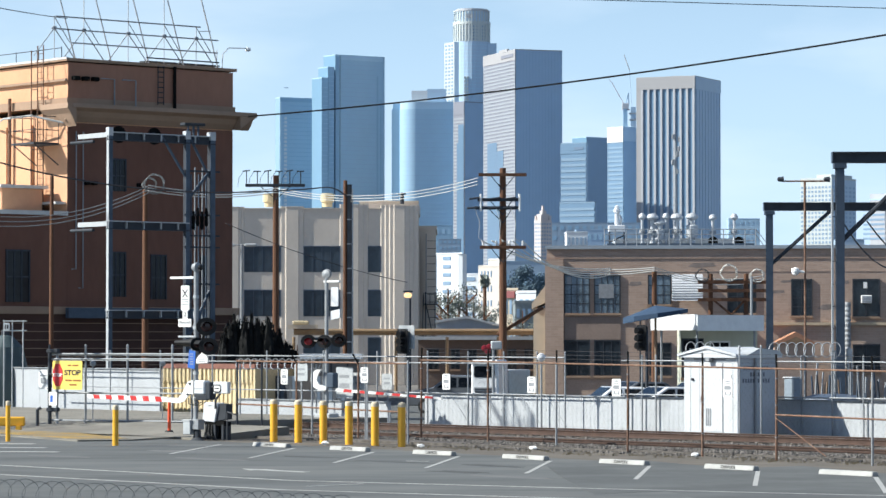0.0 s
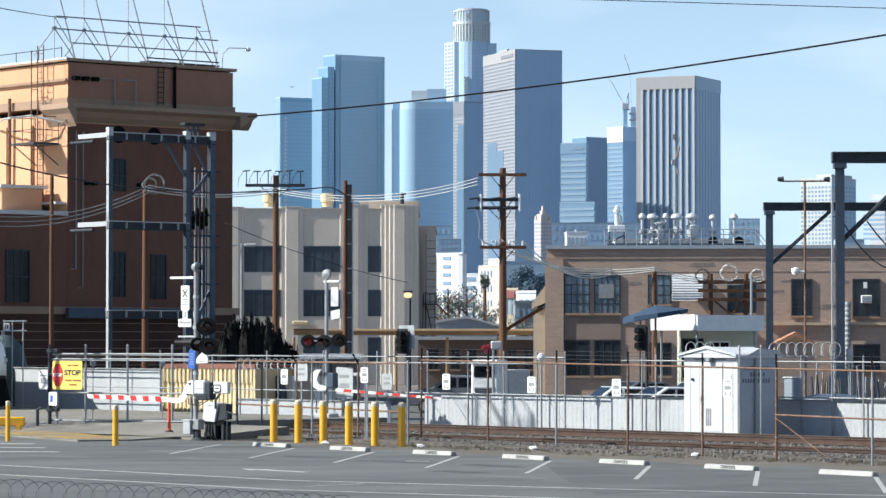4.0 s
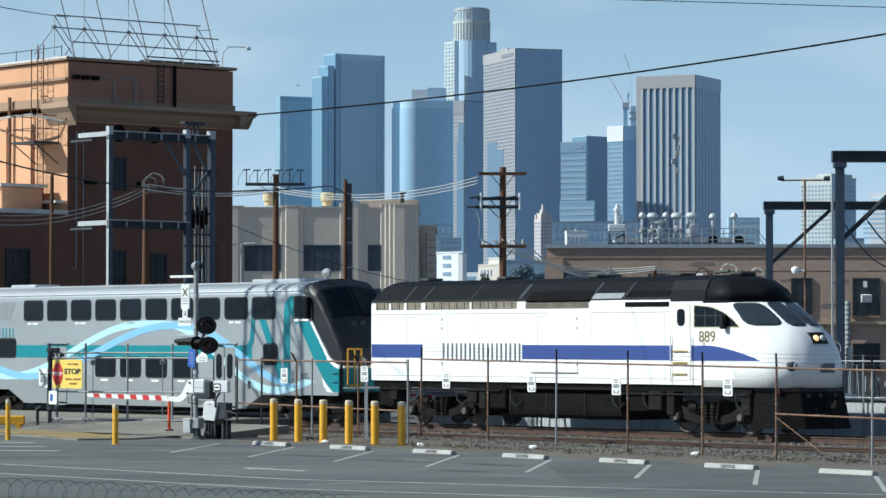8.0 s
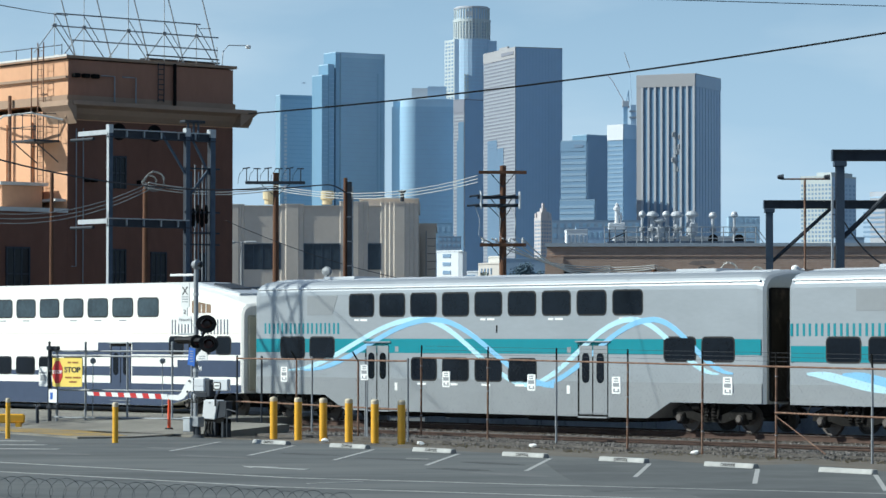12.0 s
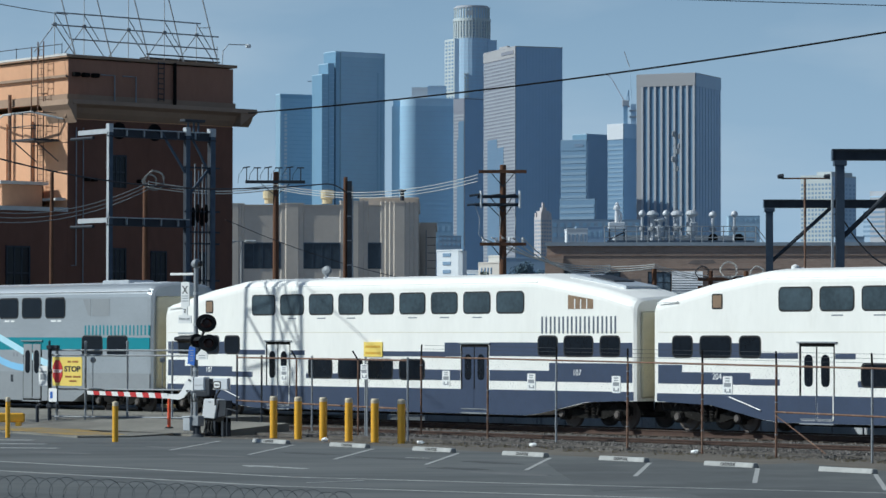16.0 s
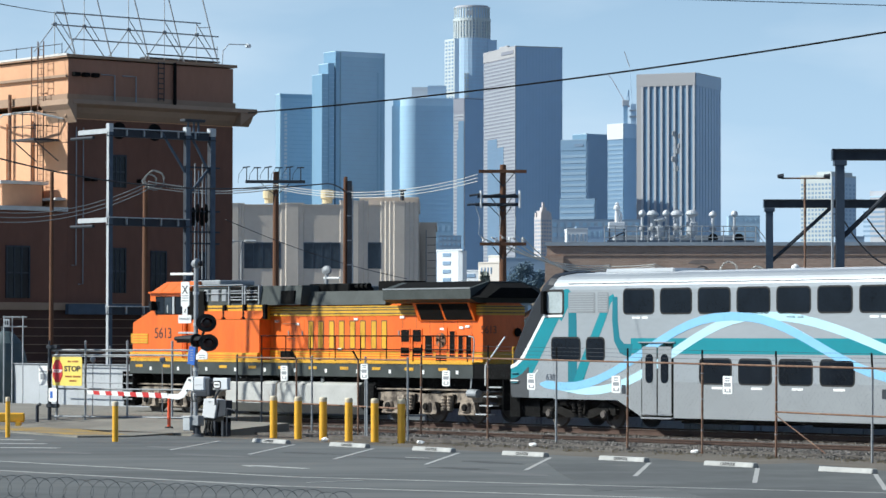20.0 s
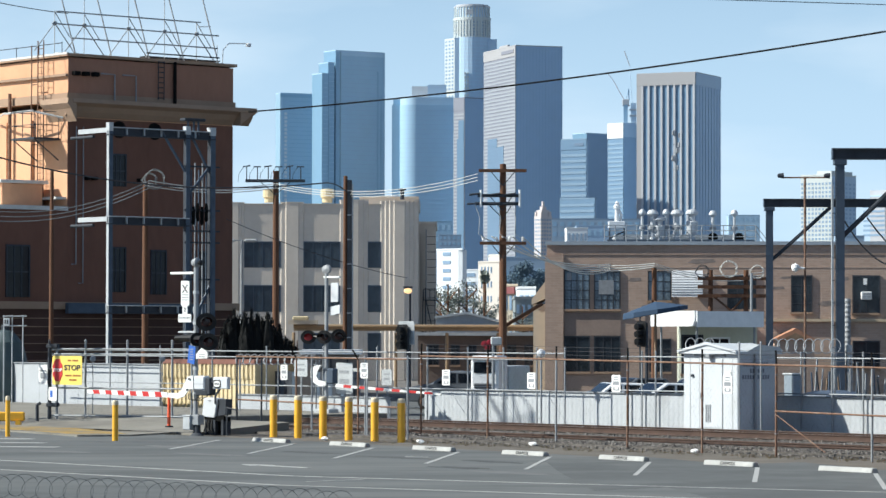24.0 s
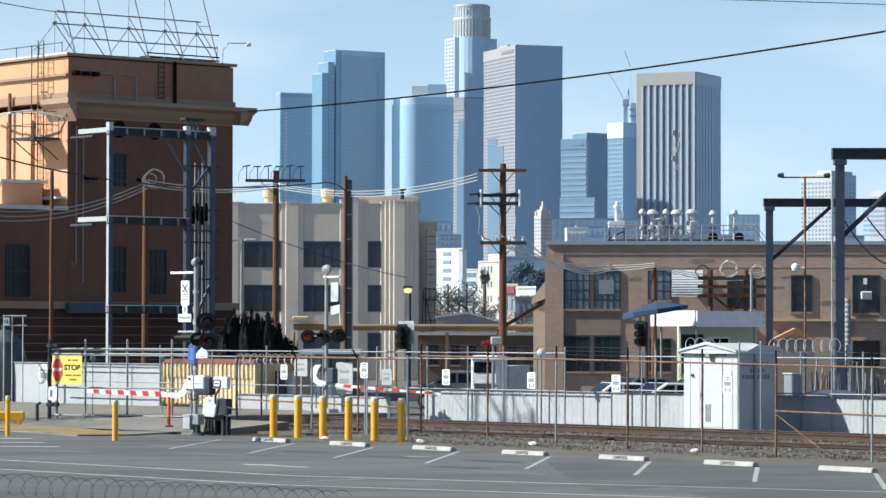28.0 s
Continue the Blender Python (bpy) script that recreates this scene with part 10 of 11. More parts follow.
razor_loops(10.803, 12.794, 106.0, 2.475, 0.24, 8, "bright coil of razor wire over the yard fence")
razor_loops(8.531, 9.174, 112.0, 2.517, 0.22, 3, "coil of razor wire behind the hut")
razor_loops(-7.617, -4.753, 122.0, 1.9, 0.2, 12, "dark coil of razor wire over the low wall")
drum = thing("storage_tank", "dark blue-green curved storage tank beside the building", "tank", pose(-18.845, 140.0, -0.4))
part("shell", lathe([(1.0, 0), (1.0, 1.5), (0.95, 2.1), (0.75, 2.9), (0.35, 3.35), (0, 3.5)], "z", 22), mat("tank_green", (0.05, 0.075, 0.08), 0.5, vary=0.15), drum)
part("lid", lathe([(0.18, 3.4), (0.18, 3.65), (0, 3.66)], "z", 10), STEEL_DARK, drum)
rack2 = thing("pipe_rack", "white pipe rack beside the tank", "rack", pose(-18.023, 136.0, -0.4))
for x in (-0.35, 0.0, 0.45):
    part("upright", rods(0.025, ((x, 0, 0), (x, 0, 4.05))), STEEL_PALE, rack2)
part("rail", rods(0.025, ((-0.4, 0, 4.0), (0.6, 0, 4.0)), ((-0.4, 0, 3.6), (0.6, 0, 3.6))), STEEL_PALE, rack2)
board("notice", "small white notice on the tank rack", -18.388, -18.128, 3.195, 3.526, 135.96, SIGN_WHITE, rows=((0.2, 0.4, 0.5, 0.5), (0.55, 0.8, 0.5, 0.5)), ink=SIGN_INK, group="gate notices")


# -- plants --
def leafy(bm, c, rx, ry, rz, n, size, rg):
    """Leaf cards scattered in an uneven ellipsoid, each a bent quad."""
    for i in range(n):
        d = Vector((rg.gauss(0, 1), rg.gauss(0, 1), rg.gauss(0, 1))).normalized() * (rg.random() ** 0.4)
        p = Vector((c[0] + d.x * rx, c[1] + d.y * ry, c[2] + d.z * rz))
        a = Vector((rg.gauss(0, 1), rg.gauss(0, 1), rg.gauss(0, 1))).normalized()
        b = a.orthogonal().normalized()
        s = size * rg.uniform(0.6, 1.4)
        v = [bm.verts.new(p + a * s), bm.verts.new(p + b * s * 0.5), bm.verts.new(p - a * s), bm.verts.new(p - b * s * 0.5)]
        bm.faces.new(v)


rg = random.Random(9)
bush = thing("bush", "dark green upright evergreen bushes against the offices", "bush", pose(-7.536, 138.0, -0.4))
bm = bmesh.new()
for i in range(34):
    x = -1.75 + 3.4 * i / 33 + rg.uniform(-0.05, 0.05)
    h = 4.1 + rg.uniform(-0.28, 0.16) - 1.3 * max(0, x - 0.15) - 1.6 * max(0, -1.35 - x)
    y, lean = rg.uniform(-0.5, 0.4), x * 0.06 + rg.uniform(-0.05, 0.05)
    rows = []
    for u, w in ((0.0, 0.30), (0.3, 0.34), (0.55, 0.30), (0.75, 0.22), (0.88, 0.12), (0.96, 0.05)):
        rows.append([bm.verts.new((x + lean * u + w * rg.uniform(0.75, 1.2) * math.cos(k * 1.047), y + w * rg.uniform(0.75, 1.2) * math.sin(k * 1.047), u * h)) for k in range(6)])
    for ra, rb in zip(rows, rows[1:]):
        for k in range(6):
            bm.faces.new((ra[k], ra[(k + 1) % 6], rb[(k + 1) % 6], rb[k]))
    for k in range(230):
        u = rg.random() ** 0.7
        w = 0.33 * (1 - u ** 1.8) + 0.03
        a = rg.uniform(0, 6.283)
        p = Vector((x + lean * u + w * math.cos(a), y + w * math.sin(a), u * h))
        d = Vector((math.cos(a) * 0.45 + rg.gauss(0, 0.15), math.sin(a) * 0.45, 1)).normalized()
        q = Vector((-math.sin(a), math.cos(a), 0.1)) * rg.uniform(0.02, 0.045)
        bm.faces.new([bm.verts.new(p - q), bm.verts.new(p + q), bm.verts.new(p + d * rg.uniform(0.12, 0.26))])
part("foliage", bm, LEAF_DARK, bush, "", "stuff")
for i in range(6):
    part("trunk", lathe([(0.08, 0), (0.05, 1.5), (0.02, 3.0)], "z", 8, (-1.4 + i * 0.55, 0, 0)), WOOD_POLE, bush)


def tree(x, y, h, w, label, n=900, leaf=0.35):
    t = thing("tree", label, "tree", pose(x, y, -0.6), "trees in the distance")
    part("trunk", lathe([(h * 0.028, 0), (h * 0.018, h * 0.5), (h * 0.006, h * 0.95)], "z", 8), WOOD_POLE, t)
    for k in range(5):
        a = k * 1.3
        part("limb", rods(h * 0.008, ((0, 0, h * (0.35 + 0.1 * k)), (w * 0.4 * math.cos(a), w * 0.4 * math.sin(a), h * (0.5 + 0.09 * k))), seg=5), WOOD_POLE, t)
    bm = bmesh.new()
    for k in range(9):
        a = rg.uniform(0, 6.28)
        rr = rg.uniform(0.1, 0.75) * w / 2
        leafy(bm, (rr * math.cos(a), rr * math.sin(a), h * rg.uniform(0.42, 0.92)), w * 0.2, w * 0.2, h * 0.09, n // 9, leaf, rg)
    part("crown", bm, LEAF, t, "", "stuff")
    return t


for x, h, w, d in ((0.52, 9.2, 4.0, 330), (1.70, 9.1, 5.0, 350), (2.48, 9.6, 5.5, 340), (3.38, 8.6, 4.0, 360), (-0.24, 8.3, 4.0, 340), (4.19, 7.3, 3.5, 330), (8.83, 7.1, 5.0, 360)):
    tree(x, d, h, w, "thin grey-green eucalyptus tree between the buildings", 900, 0.12)
palm = thing("palm", "tall thin palm with a small dark crown", "tree", pose(5.405, 420.0, -0.6), "trees in the distance")
part("trunk", lathe([(0.3, 0), (0.2, 10.967), (0, 11.04)], "z", 8), WOOD_POLE, palm)
bm = bmesh.new()
leafy(bm, (0, 0, 11.113), 0.6, 0.6, 0.8, 130, 0.35, rg)
part("crown", bm, LEAF, palm, "", "stuff")


# -- unseen blocks added to close the street behind the camera and darken reflections --
for x0, w_, y0, h_ in ((-95, 60, -34, 9.5), (-33, 52, -38, 8.0), (22, 70, -32, 10.5)):
    wh = thing("warehouse", "unseen brown block added behind to darken reflections", "building", pose(x0, y0, -0.6), "street warehouses")
    part("wall", B((0, w_, -18, 0, 0, h_)), BRICK, wh)
    part("coping", B((-0.1, w_ + 0.1, -18.1, 0.1, h_, h_ + 0.3)), ROOF_EDGE, wh)
    for k in range(int(w_ / 9)):
        part("shutter", B((3 + k * 9, 7 + k * 9, 0.0, 0.08, 0.2, 4.2)), STEEL_DARK, wh)
# ---- the distant city ----
def hazed(name, color, rough=0.3, metal=0.0, vary=0.05, scale=0.012):
    return mat(name, color, rough, metal, vary, scale, spec=0.35)


# Distance haze is put into these base colours, paler and bluer than the facades.
T_BLUE = hazed("tower_glass_blue", (0.335, 0.5, 0.645))
T_BLUE_LT = hazed("tower_glass_light", (0.42, 0.58, 0.71))
T_BLUE_DK = hazed("tower_glass_dark", (0.275, 0.43, 0.575))
T_SHEEN = hazed("tower_glass_sheen", (0.25, 0.375, 0.475))
# Sunlit and shaded variants: how light falls on the faces is put into colour.
T_BLUE_SUN = hazed("tower_glass_sunlit", (0.175, 0.3, 0.42))
T_GREY = hazed("tower_grey_blue", (0.3, 0.4, 0.51), 0.45)
T_SLATE = hazed("tower_slate", (0.325, 0.455, 0.61), 0.4)
T_SLATE_DK = hazed("tower_slate_dark", (0.285, 0.415, 0.565), 0.4)
T_STONE = hazed("tower_stone", (0.35, 0.35, 0.36), 0.7)
T_PALE = hazed("tower_pale", (0.43, 0.445, 0.475), 0.6)
T_SHADED_PALE = hazed("tower_pale_blue", (0.42, 0.55, 0.68), 0.6)
T_BROWN = hazed("tower_brown", (0.225, 0.235, 0.275), 0.5)
T_WIN = hazed("tower_window", (0.24, 0.34, 0.46), 0.2)
T_MID = hazed("tower_mid_blue", (0.165, 0.265, 0.38), 0.4)
T_MIDBAND = hazed("tower_mid_band", (0.225, 0.325, 0.43), 0.5)
T_LIGHT = hazed("tower_light", (0.50, 0.54, 0.535), 0.6)
T_BAND = hazed("tower_band", (0.31, 0.335, 0.37), 0.5)
# Dark tone for reflections painted on the tower fronts.
T_MIRROR = hazed("tower_mirrored_dark", (0.125, 0.205, 0.30), 0.3)
T_BAND_DK = hazed("tower_band_dark", (0.165, 0.235, 0.33), 0.5)
CAP_WHITE = mat("cap_white", (0.62, 0.64, 0.66), 0.6)


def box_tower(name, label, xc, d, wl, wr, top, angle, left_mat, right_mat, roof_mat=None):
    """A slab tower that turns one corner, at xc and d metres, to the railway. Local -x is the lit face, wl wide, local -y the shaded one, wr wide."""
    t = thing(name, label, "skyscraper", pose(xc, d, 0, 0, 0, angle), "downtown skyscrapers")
    # Lit and shaded faces get separate colours, with light and shade in them.
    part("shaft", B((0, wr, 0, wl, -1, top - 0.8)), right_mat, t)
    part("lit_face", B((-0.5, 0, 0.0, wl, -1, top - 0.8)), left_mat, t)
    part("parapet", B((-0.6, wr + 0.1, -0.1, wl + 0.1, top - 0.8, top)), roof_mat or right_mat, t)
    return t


def bands_left(t, y0, y1, z0, z1, step, share_, material, name="window_band", out=0.25):
    for k in range(int((z1 - z0) / step)):
        z = z1 - (k + 1) * step
        part(name, B((-0.5 - out, -0.5, y0, y1, z, z + step * share_)), material, t)


def ribs(t, along, a, b, z0, z1, n, thick, material, out, name="rib"):
    """Upright ribs on the lit face ('y') or on the shaded one ('x')."""
    for k in range(n):
        u = a + (b - a) * k / (n - 1)
        part(name, B((-0.5 - out, -0.5, u - thick / 2, u + thick / 2, z0, z1) if along == "y" else (u - thick / 2, u + thick / 2, -out, 0.0, z0, z1)), material, t)


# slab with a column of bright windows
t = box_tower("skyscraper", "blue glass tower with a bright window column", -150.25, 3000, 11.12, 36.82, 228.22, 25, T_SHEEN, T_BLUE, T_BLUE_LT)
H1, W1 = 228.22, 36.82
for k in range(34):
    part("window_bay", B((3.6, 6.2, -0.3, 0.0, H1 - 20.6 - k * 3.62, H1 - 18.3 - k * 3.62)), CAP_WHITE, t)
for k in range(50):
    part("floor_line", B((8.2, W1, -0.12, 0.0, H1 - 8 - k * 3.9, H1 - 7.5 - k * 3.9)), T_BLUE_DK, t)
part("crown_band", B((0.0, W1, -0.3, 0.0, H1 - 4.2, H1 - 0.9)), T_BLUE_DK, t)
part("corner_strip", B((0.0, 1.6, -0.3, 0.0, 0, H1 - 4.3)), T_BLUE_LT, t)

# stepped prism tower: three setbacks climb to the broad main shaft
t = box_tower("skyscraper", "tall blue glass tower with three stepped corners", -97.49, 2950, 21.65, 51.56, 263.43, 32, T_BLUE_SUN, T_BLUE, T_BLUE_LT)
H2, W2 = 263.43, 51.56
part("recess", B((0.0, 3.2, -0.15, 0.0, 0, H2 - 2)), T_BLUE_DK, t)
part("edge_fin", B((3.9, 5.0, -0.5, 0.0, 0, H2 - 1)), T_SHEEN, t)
# Pale corner line: the lit edge put into colour.
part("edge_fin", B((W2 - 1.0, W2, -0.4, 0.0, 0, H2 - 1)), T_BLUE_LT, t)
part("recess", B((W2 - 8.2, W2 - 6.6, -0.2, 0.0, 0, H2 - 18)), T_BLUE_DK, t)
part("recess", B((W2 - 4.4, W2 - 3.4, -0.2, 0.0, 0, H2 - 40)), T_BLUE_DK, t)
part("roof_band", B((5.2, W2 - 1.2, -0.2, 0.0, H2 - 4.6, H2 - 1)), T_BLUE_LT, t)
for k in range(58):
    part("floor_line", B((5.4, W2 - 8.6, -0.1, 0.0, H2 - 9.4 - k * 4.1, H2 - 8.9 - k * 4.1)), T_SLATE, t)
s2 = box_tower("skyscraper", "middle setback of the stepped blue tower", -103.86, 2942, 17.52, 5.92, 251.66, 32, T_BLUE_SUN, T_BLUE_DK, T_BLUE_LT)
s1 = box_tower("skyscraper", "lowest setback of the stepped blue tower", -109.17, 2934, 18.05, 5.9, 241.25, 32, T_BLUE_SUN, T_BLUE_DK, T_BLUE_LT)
for s_, w_, h_ in ((s2, 6.0, 251.66), (s1, 6.0, 241.25)):
    for k in range(48):
        part("floor_line", B((0.2, w_, -0.1, 0.0, h_ - 9.4 - k * 4.1, h_ - 8.9 - k * 4.1)), T_BLUE, s_)

# rounded tower
D3 = 2850
H3 = 213.18
t = thing("skyscraper", "blue glass tower with a rounded corner and white top", "skyscraper", pose(-14.38, D3, 0), "downtown skyscrapers")
w = 47.91
ring_out = [(-w / 2 + 14 - 14 * math.cos(radians(a)), 14 - 14 * math.sin(radians(a))) for a in range(0, 91, 6)] + [(w / 2, 2.5), (w / 2, 30), (-w / 2, 30)]
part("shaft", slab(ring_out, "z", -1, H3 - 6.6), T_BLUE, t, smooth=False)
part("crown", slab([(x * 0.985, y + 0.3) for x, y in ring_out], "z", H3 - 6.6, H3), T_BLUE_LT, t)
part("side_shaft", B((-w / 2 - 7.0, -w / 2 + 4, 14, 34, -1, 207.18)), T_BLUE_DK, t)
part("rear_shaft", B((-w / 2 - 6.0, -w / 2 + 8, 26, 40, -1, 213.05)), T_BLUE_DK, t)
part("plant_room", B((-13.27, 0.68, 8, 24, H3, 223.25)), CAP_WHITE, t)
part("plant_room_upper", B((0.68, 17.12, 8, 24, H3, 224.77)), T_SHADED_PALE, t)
for k in range(46):
    part("floor_line", slab([(x * 1.0012, y - 0.06) for x, y in ring_out[:17]] + [(w / 2 * 1.0012, 4), (0, 16)], "z", H3 - 12 - k * 4.1, H3 - 11.6 - k * 4.1), T_SLATE, t)

# the crowned tower
D4 = 2900
t = thing("skyscraper", "tallest pale stone tower with a round glass crown", "skyscraper", pose(25.86, D4 + 20, 0), "downtown skyscrapers")
U4 = 0.5079   # metres to one pixel of the camera's view at this distance


def drum(r, z0, z1, material, name, n=28, r2=None):
    return part(name, lathe([(r, z0), (r if r2 is None else r2, z1), (0, z1)], "z", n), material, t)


ZB = 271.08
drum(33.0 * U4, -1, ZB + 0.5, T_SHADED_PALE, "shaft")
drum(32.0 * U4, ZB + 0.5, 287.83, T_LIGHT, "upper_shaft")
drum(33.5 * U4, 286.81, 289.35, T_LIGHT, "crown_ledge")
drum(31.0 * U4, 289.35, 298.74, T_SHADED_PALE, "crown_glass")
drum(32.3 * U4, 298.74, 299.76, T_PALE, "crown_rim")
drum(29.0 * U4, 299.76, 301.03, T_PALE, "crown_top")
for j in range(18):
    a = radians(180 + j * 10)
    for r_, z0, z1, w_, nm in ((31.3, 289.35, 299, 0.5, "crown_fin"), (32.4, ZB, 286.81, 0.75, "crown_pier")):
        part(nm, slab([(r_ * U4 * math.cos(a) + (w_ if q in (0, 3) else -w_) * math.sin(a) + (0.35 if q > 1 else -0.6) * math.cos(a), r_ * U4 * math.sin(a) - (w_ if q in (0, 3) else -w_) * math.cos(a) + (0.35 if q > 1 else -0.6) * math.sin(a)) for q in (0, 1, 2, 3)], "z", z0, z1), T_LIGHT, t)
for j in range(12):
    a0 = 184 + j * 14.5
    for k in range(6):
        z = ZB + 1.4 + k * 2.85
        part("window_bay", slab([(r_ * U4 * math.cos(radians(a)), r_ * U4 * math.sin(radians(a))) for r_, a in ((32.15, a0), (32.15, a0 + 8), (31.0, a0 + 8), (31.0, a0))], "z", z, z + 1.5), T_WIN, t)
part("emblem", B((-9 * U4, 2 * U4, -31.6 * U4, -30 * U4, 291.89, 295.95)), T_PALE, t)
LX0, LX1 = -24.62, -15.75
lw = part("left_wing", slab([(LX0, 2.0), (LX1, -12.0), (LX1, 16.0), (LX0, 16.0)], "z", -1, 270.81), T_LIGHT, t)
# The wing's shaded side takes a bluer tone than its lit one.
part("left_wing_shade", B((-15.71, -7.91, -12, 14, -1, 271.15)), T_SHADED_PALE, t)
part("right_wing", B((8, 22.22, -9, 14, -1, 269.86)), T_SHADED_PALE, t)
for j in range(3):
    for k in range(34):
        u0, u1 = 0.10 + j * 0.31, 0.27 + j * 0.31
        z = 268.78 - 1.6 - k * 3.3
        part("window_bay", slab([(LX0 + (LX1 - LX0) * u - o * 0.84, 2.0 - 14.0 * u - o * 0.54) for u, o in ((u0, 0.25), (u1, 0.25), (u1, -0.1), (u0, -0.1))], "z", z, z + 1.7), T_WIN, lw)
for j in range(2):
    for k in range(14):
        x = -7.18 + j * 2.6
        z = 239.21 - 1.6 - k * 3.3
        part("balcony_bay", B((x, x + 1.5, -17.6, -15.5, z, z + 1.9)), T_LIGHT, t)
for k in range(44):
    z = 267.96 - k * 3.3
    part("floor_line", lathe([(33.05 * U4, z), (33.05 * U4, z + 0.9), (30 * U4, z + 0.9)], "z", 28), T_BLUE_LT, t)

# brown slab in front, with a dark reflection painted beside its corner
t = box_tower("skyscraper", "brown stone slab tower with pale floor bands", 18.93, 2820, 15.49, 24.57, 211.03, 38, T_BROWN, T_SLATE, T_BROWN)
H5, WL5 = 211.03, 15.49
bands_left(t, WL5 * 0.05, WL5 * 0.98, 20, H5 - 12.6, 3.0, 0.5, T_BAND)
part("cap_block", B((-0.8, -0.5, 0.3, WL5 - 0.3, H5 - 11.5, H5 - 1)), T_BROWN, t)
part("glazed_panel", B((-0.9, -0.5, WL5 * 0.04, WL5 * 0.52, 0, H5 - 20)), T_MIRROR, t)
part("glazed_panel", B((-0.85, -0.5, WL5 * 0.52, WL5 * 0.66, 0, H5 - 36)), T_MIRROR, t)

# striped and plain tower
t = box_tower("skyscraper", "tall slab tower with pale floor bands and a plain blue side", 60.64, 2700, 75.13, 41.62, 245.84, 20, T_BROWN, T_SLATE, T_STONE)
H6, WL6, WR6 = 245.84, 75.13, 41.62
bands_left(t, 0.8, WL6 - 0.8, 8, H6 - 9.2, 2.95, 0.52, T_BAND)
part("corner_pier", B((-0.8, -0.5, 0.0, 0.9, 0, H6 - 9)), T_BAND, t)
part("cap_block", B((-0.8, -0.5, 0.0, WL6, H6 - 9, H6 - 0.9)), T_STONE, t)
part("emblem", B((-1.2, -0.8, WL6 * 0.05, WL6 * 0.42, H6 - 6.2, H6 - 3.4)), T_BROWN, t)
part("roof_rig", B((1.0, 3.0, WL6 * 0.3, WL6 * 0.55, H6, H6 + 2.0)), T_STONE, t)
ribs(t, "x", 1.0, WR6 - 1.0, 0, H6 - 2, 15, 0.35, T_SLATE_DK, 0.15)
# dark mirror image of a neighbour in its glass, painted as a band of darker panes
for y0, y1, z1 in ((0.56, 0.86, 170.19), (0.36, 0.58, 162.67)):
    part("tinted_panes", B((-0.86, -0.5, WL6 * y0, WL6 * y1, 0, z1)), T_MIRROR, t)
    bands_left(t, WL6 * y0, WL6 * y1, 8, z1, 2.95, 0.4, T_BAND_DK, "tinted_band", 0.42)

# banded office towers
t = box_tower("skyscraper", "blue slab tower behind the banded office", 130.83, 2950, 19.85, 27.85, 188.41, 38, T_BLUE_SUN, T_SLATE_DK, T_BLUE_LT)
t = box_tower("skyscraper", "banded office tower with a flat pale top", 110.66, 2500, 22.4, 2.36, 155.73, 60, T_MID, T_SLATE_DK, T_MIDBAND)
H7, WL7 = 155.73, 22.4
bands_left(t, 0.3, WL7 - 0.3, 30, H7 - 9.5, 4.45, 0.46, T_MIDBAND)
part("sign_band", B((-0.8, -0.5, 0.0, WL7, H7 - 8.5, H7 - 0.9)), T_MID, t)
part("emblem", B((-1.1, -0.8, WL7 * 0.12, WL7 * 0.46, H7 - 5.6, H7 - 3.4)), T_BAND_DK, t)
t = box_tower("skyscraper", "broad banded base of an office tower", 114.65, 2450, 29.91, 2.79, 107.84, 60, T_MID, T_SLATE_DK, T_MIDBAND)
H8, WL8 = 107.84, 29.91
bands_left(t, 0.3, WL8 - 0.3, 20, H8 - 2, 4.45, 0.46, T_MIDBAND)

# white-capped tower with cranes
t = box_tower("skyscraper", "blue banded tower with a bright white cap", 144.74, 2600, 17.07, 17.03, 174.6, 45, T_MID, T_SLATE_DK, CAP_WHITE)
H9, WL9, WR9 = 174.6, 17.07, 17.03
bands_left(t, 0.3, WL9 - 0.3, 40, H9 - 14, 3.6, 0.42, T_MIDBAND)
part("white_cap", B((-0.9, -0.5, -0.1, WL9, H9 - 12.6, H9)), CAP_WHITE, t)
# Shade on the cap's side is put into a bluer colour.
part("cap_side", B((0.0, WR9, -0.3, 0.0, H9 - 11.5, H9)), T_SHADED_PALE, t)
# Red greyed by distance haze put into its colour.
CRANE_RED = mat("crane_red_hazed", (0.40, 0.33, 0.36), 0.6, vary=0.1)
ZR = 175.39
crane = thing("tower_crane", "red and white tower crane on a rooftop", "crane", pose(146.77, 2612, ZR))
zc = 14.13
part("mast", B((-1.7, 1.7, -1.6, 1.6, -1, zc)), T_BLUE_DK, crane)
part("cab", BV(0.3, -2.6, 2.8, -2, 2, zc, zc + 4.6), T_PALE, crane)
part("machine_deck", B((-2.2, 3.4, -1.4, 1.4, zc - 1.0, zc)), CRANE_RED, crane)
part("jib", rods(0.28, ((-1, 0, zc + 4), (-10.5, 0, zc + 21)), seg=5), CRANE_RED, crane)
part("jib_tip", rods(0.2, ((-10.5, 0, zc + 21), (-15.0, 0, zc + 26)), seg=5), CRANE_RED, crane)
part("mast_head", rods(0.45, ((0.5, 0, zc + 4), (2.4, 0, zc + 13)), ((2.4, 0, zc + 13), (3.0, 0, zc + 4)), seg=5), T_SLATE_DK, crane)
crane2 = thing("tower_crane", "thin pale luffing crane on a rooftop", "crane", pose(153.37, 2616, ZR))
part("mast", B((-2.2, 2.2, -1.0, 1.0, -1, 15.97)), T_SHADED_PALE, crane2)
part("platform", B((-3.2, 3.4, -2, 2, 5, 6.4)), T_PALE, crane2)
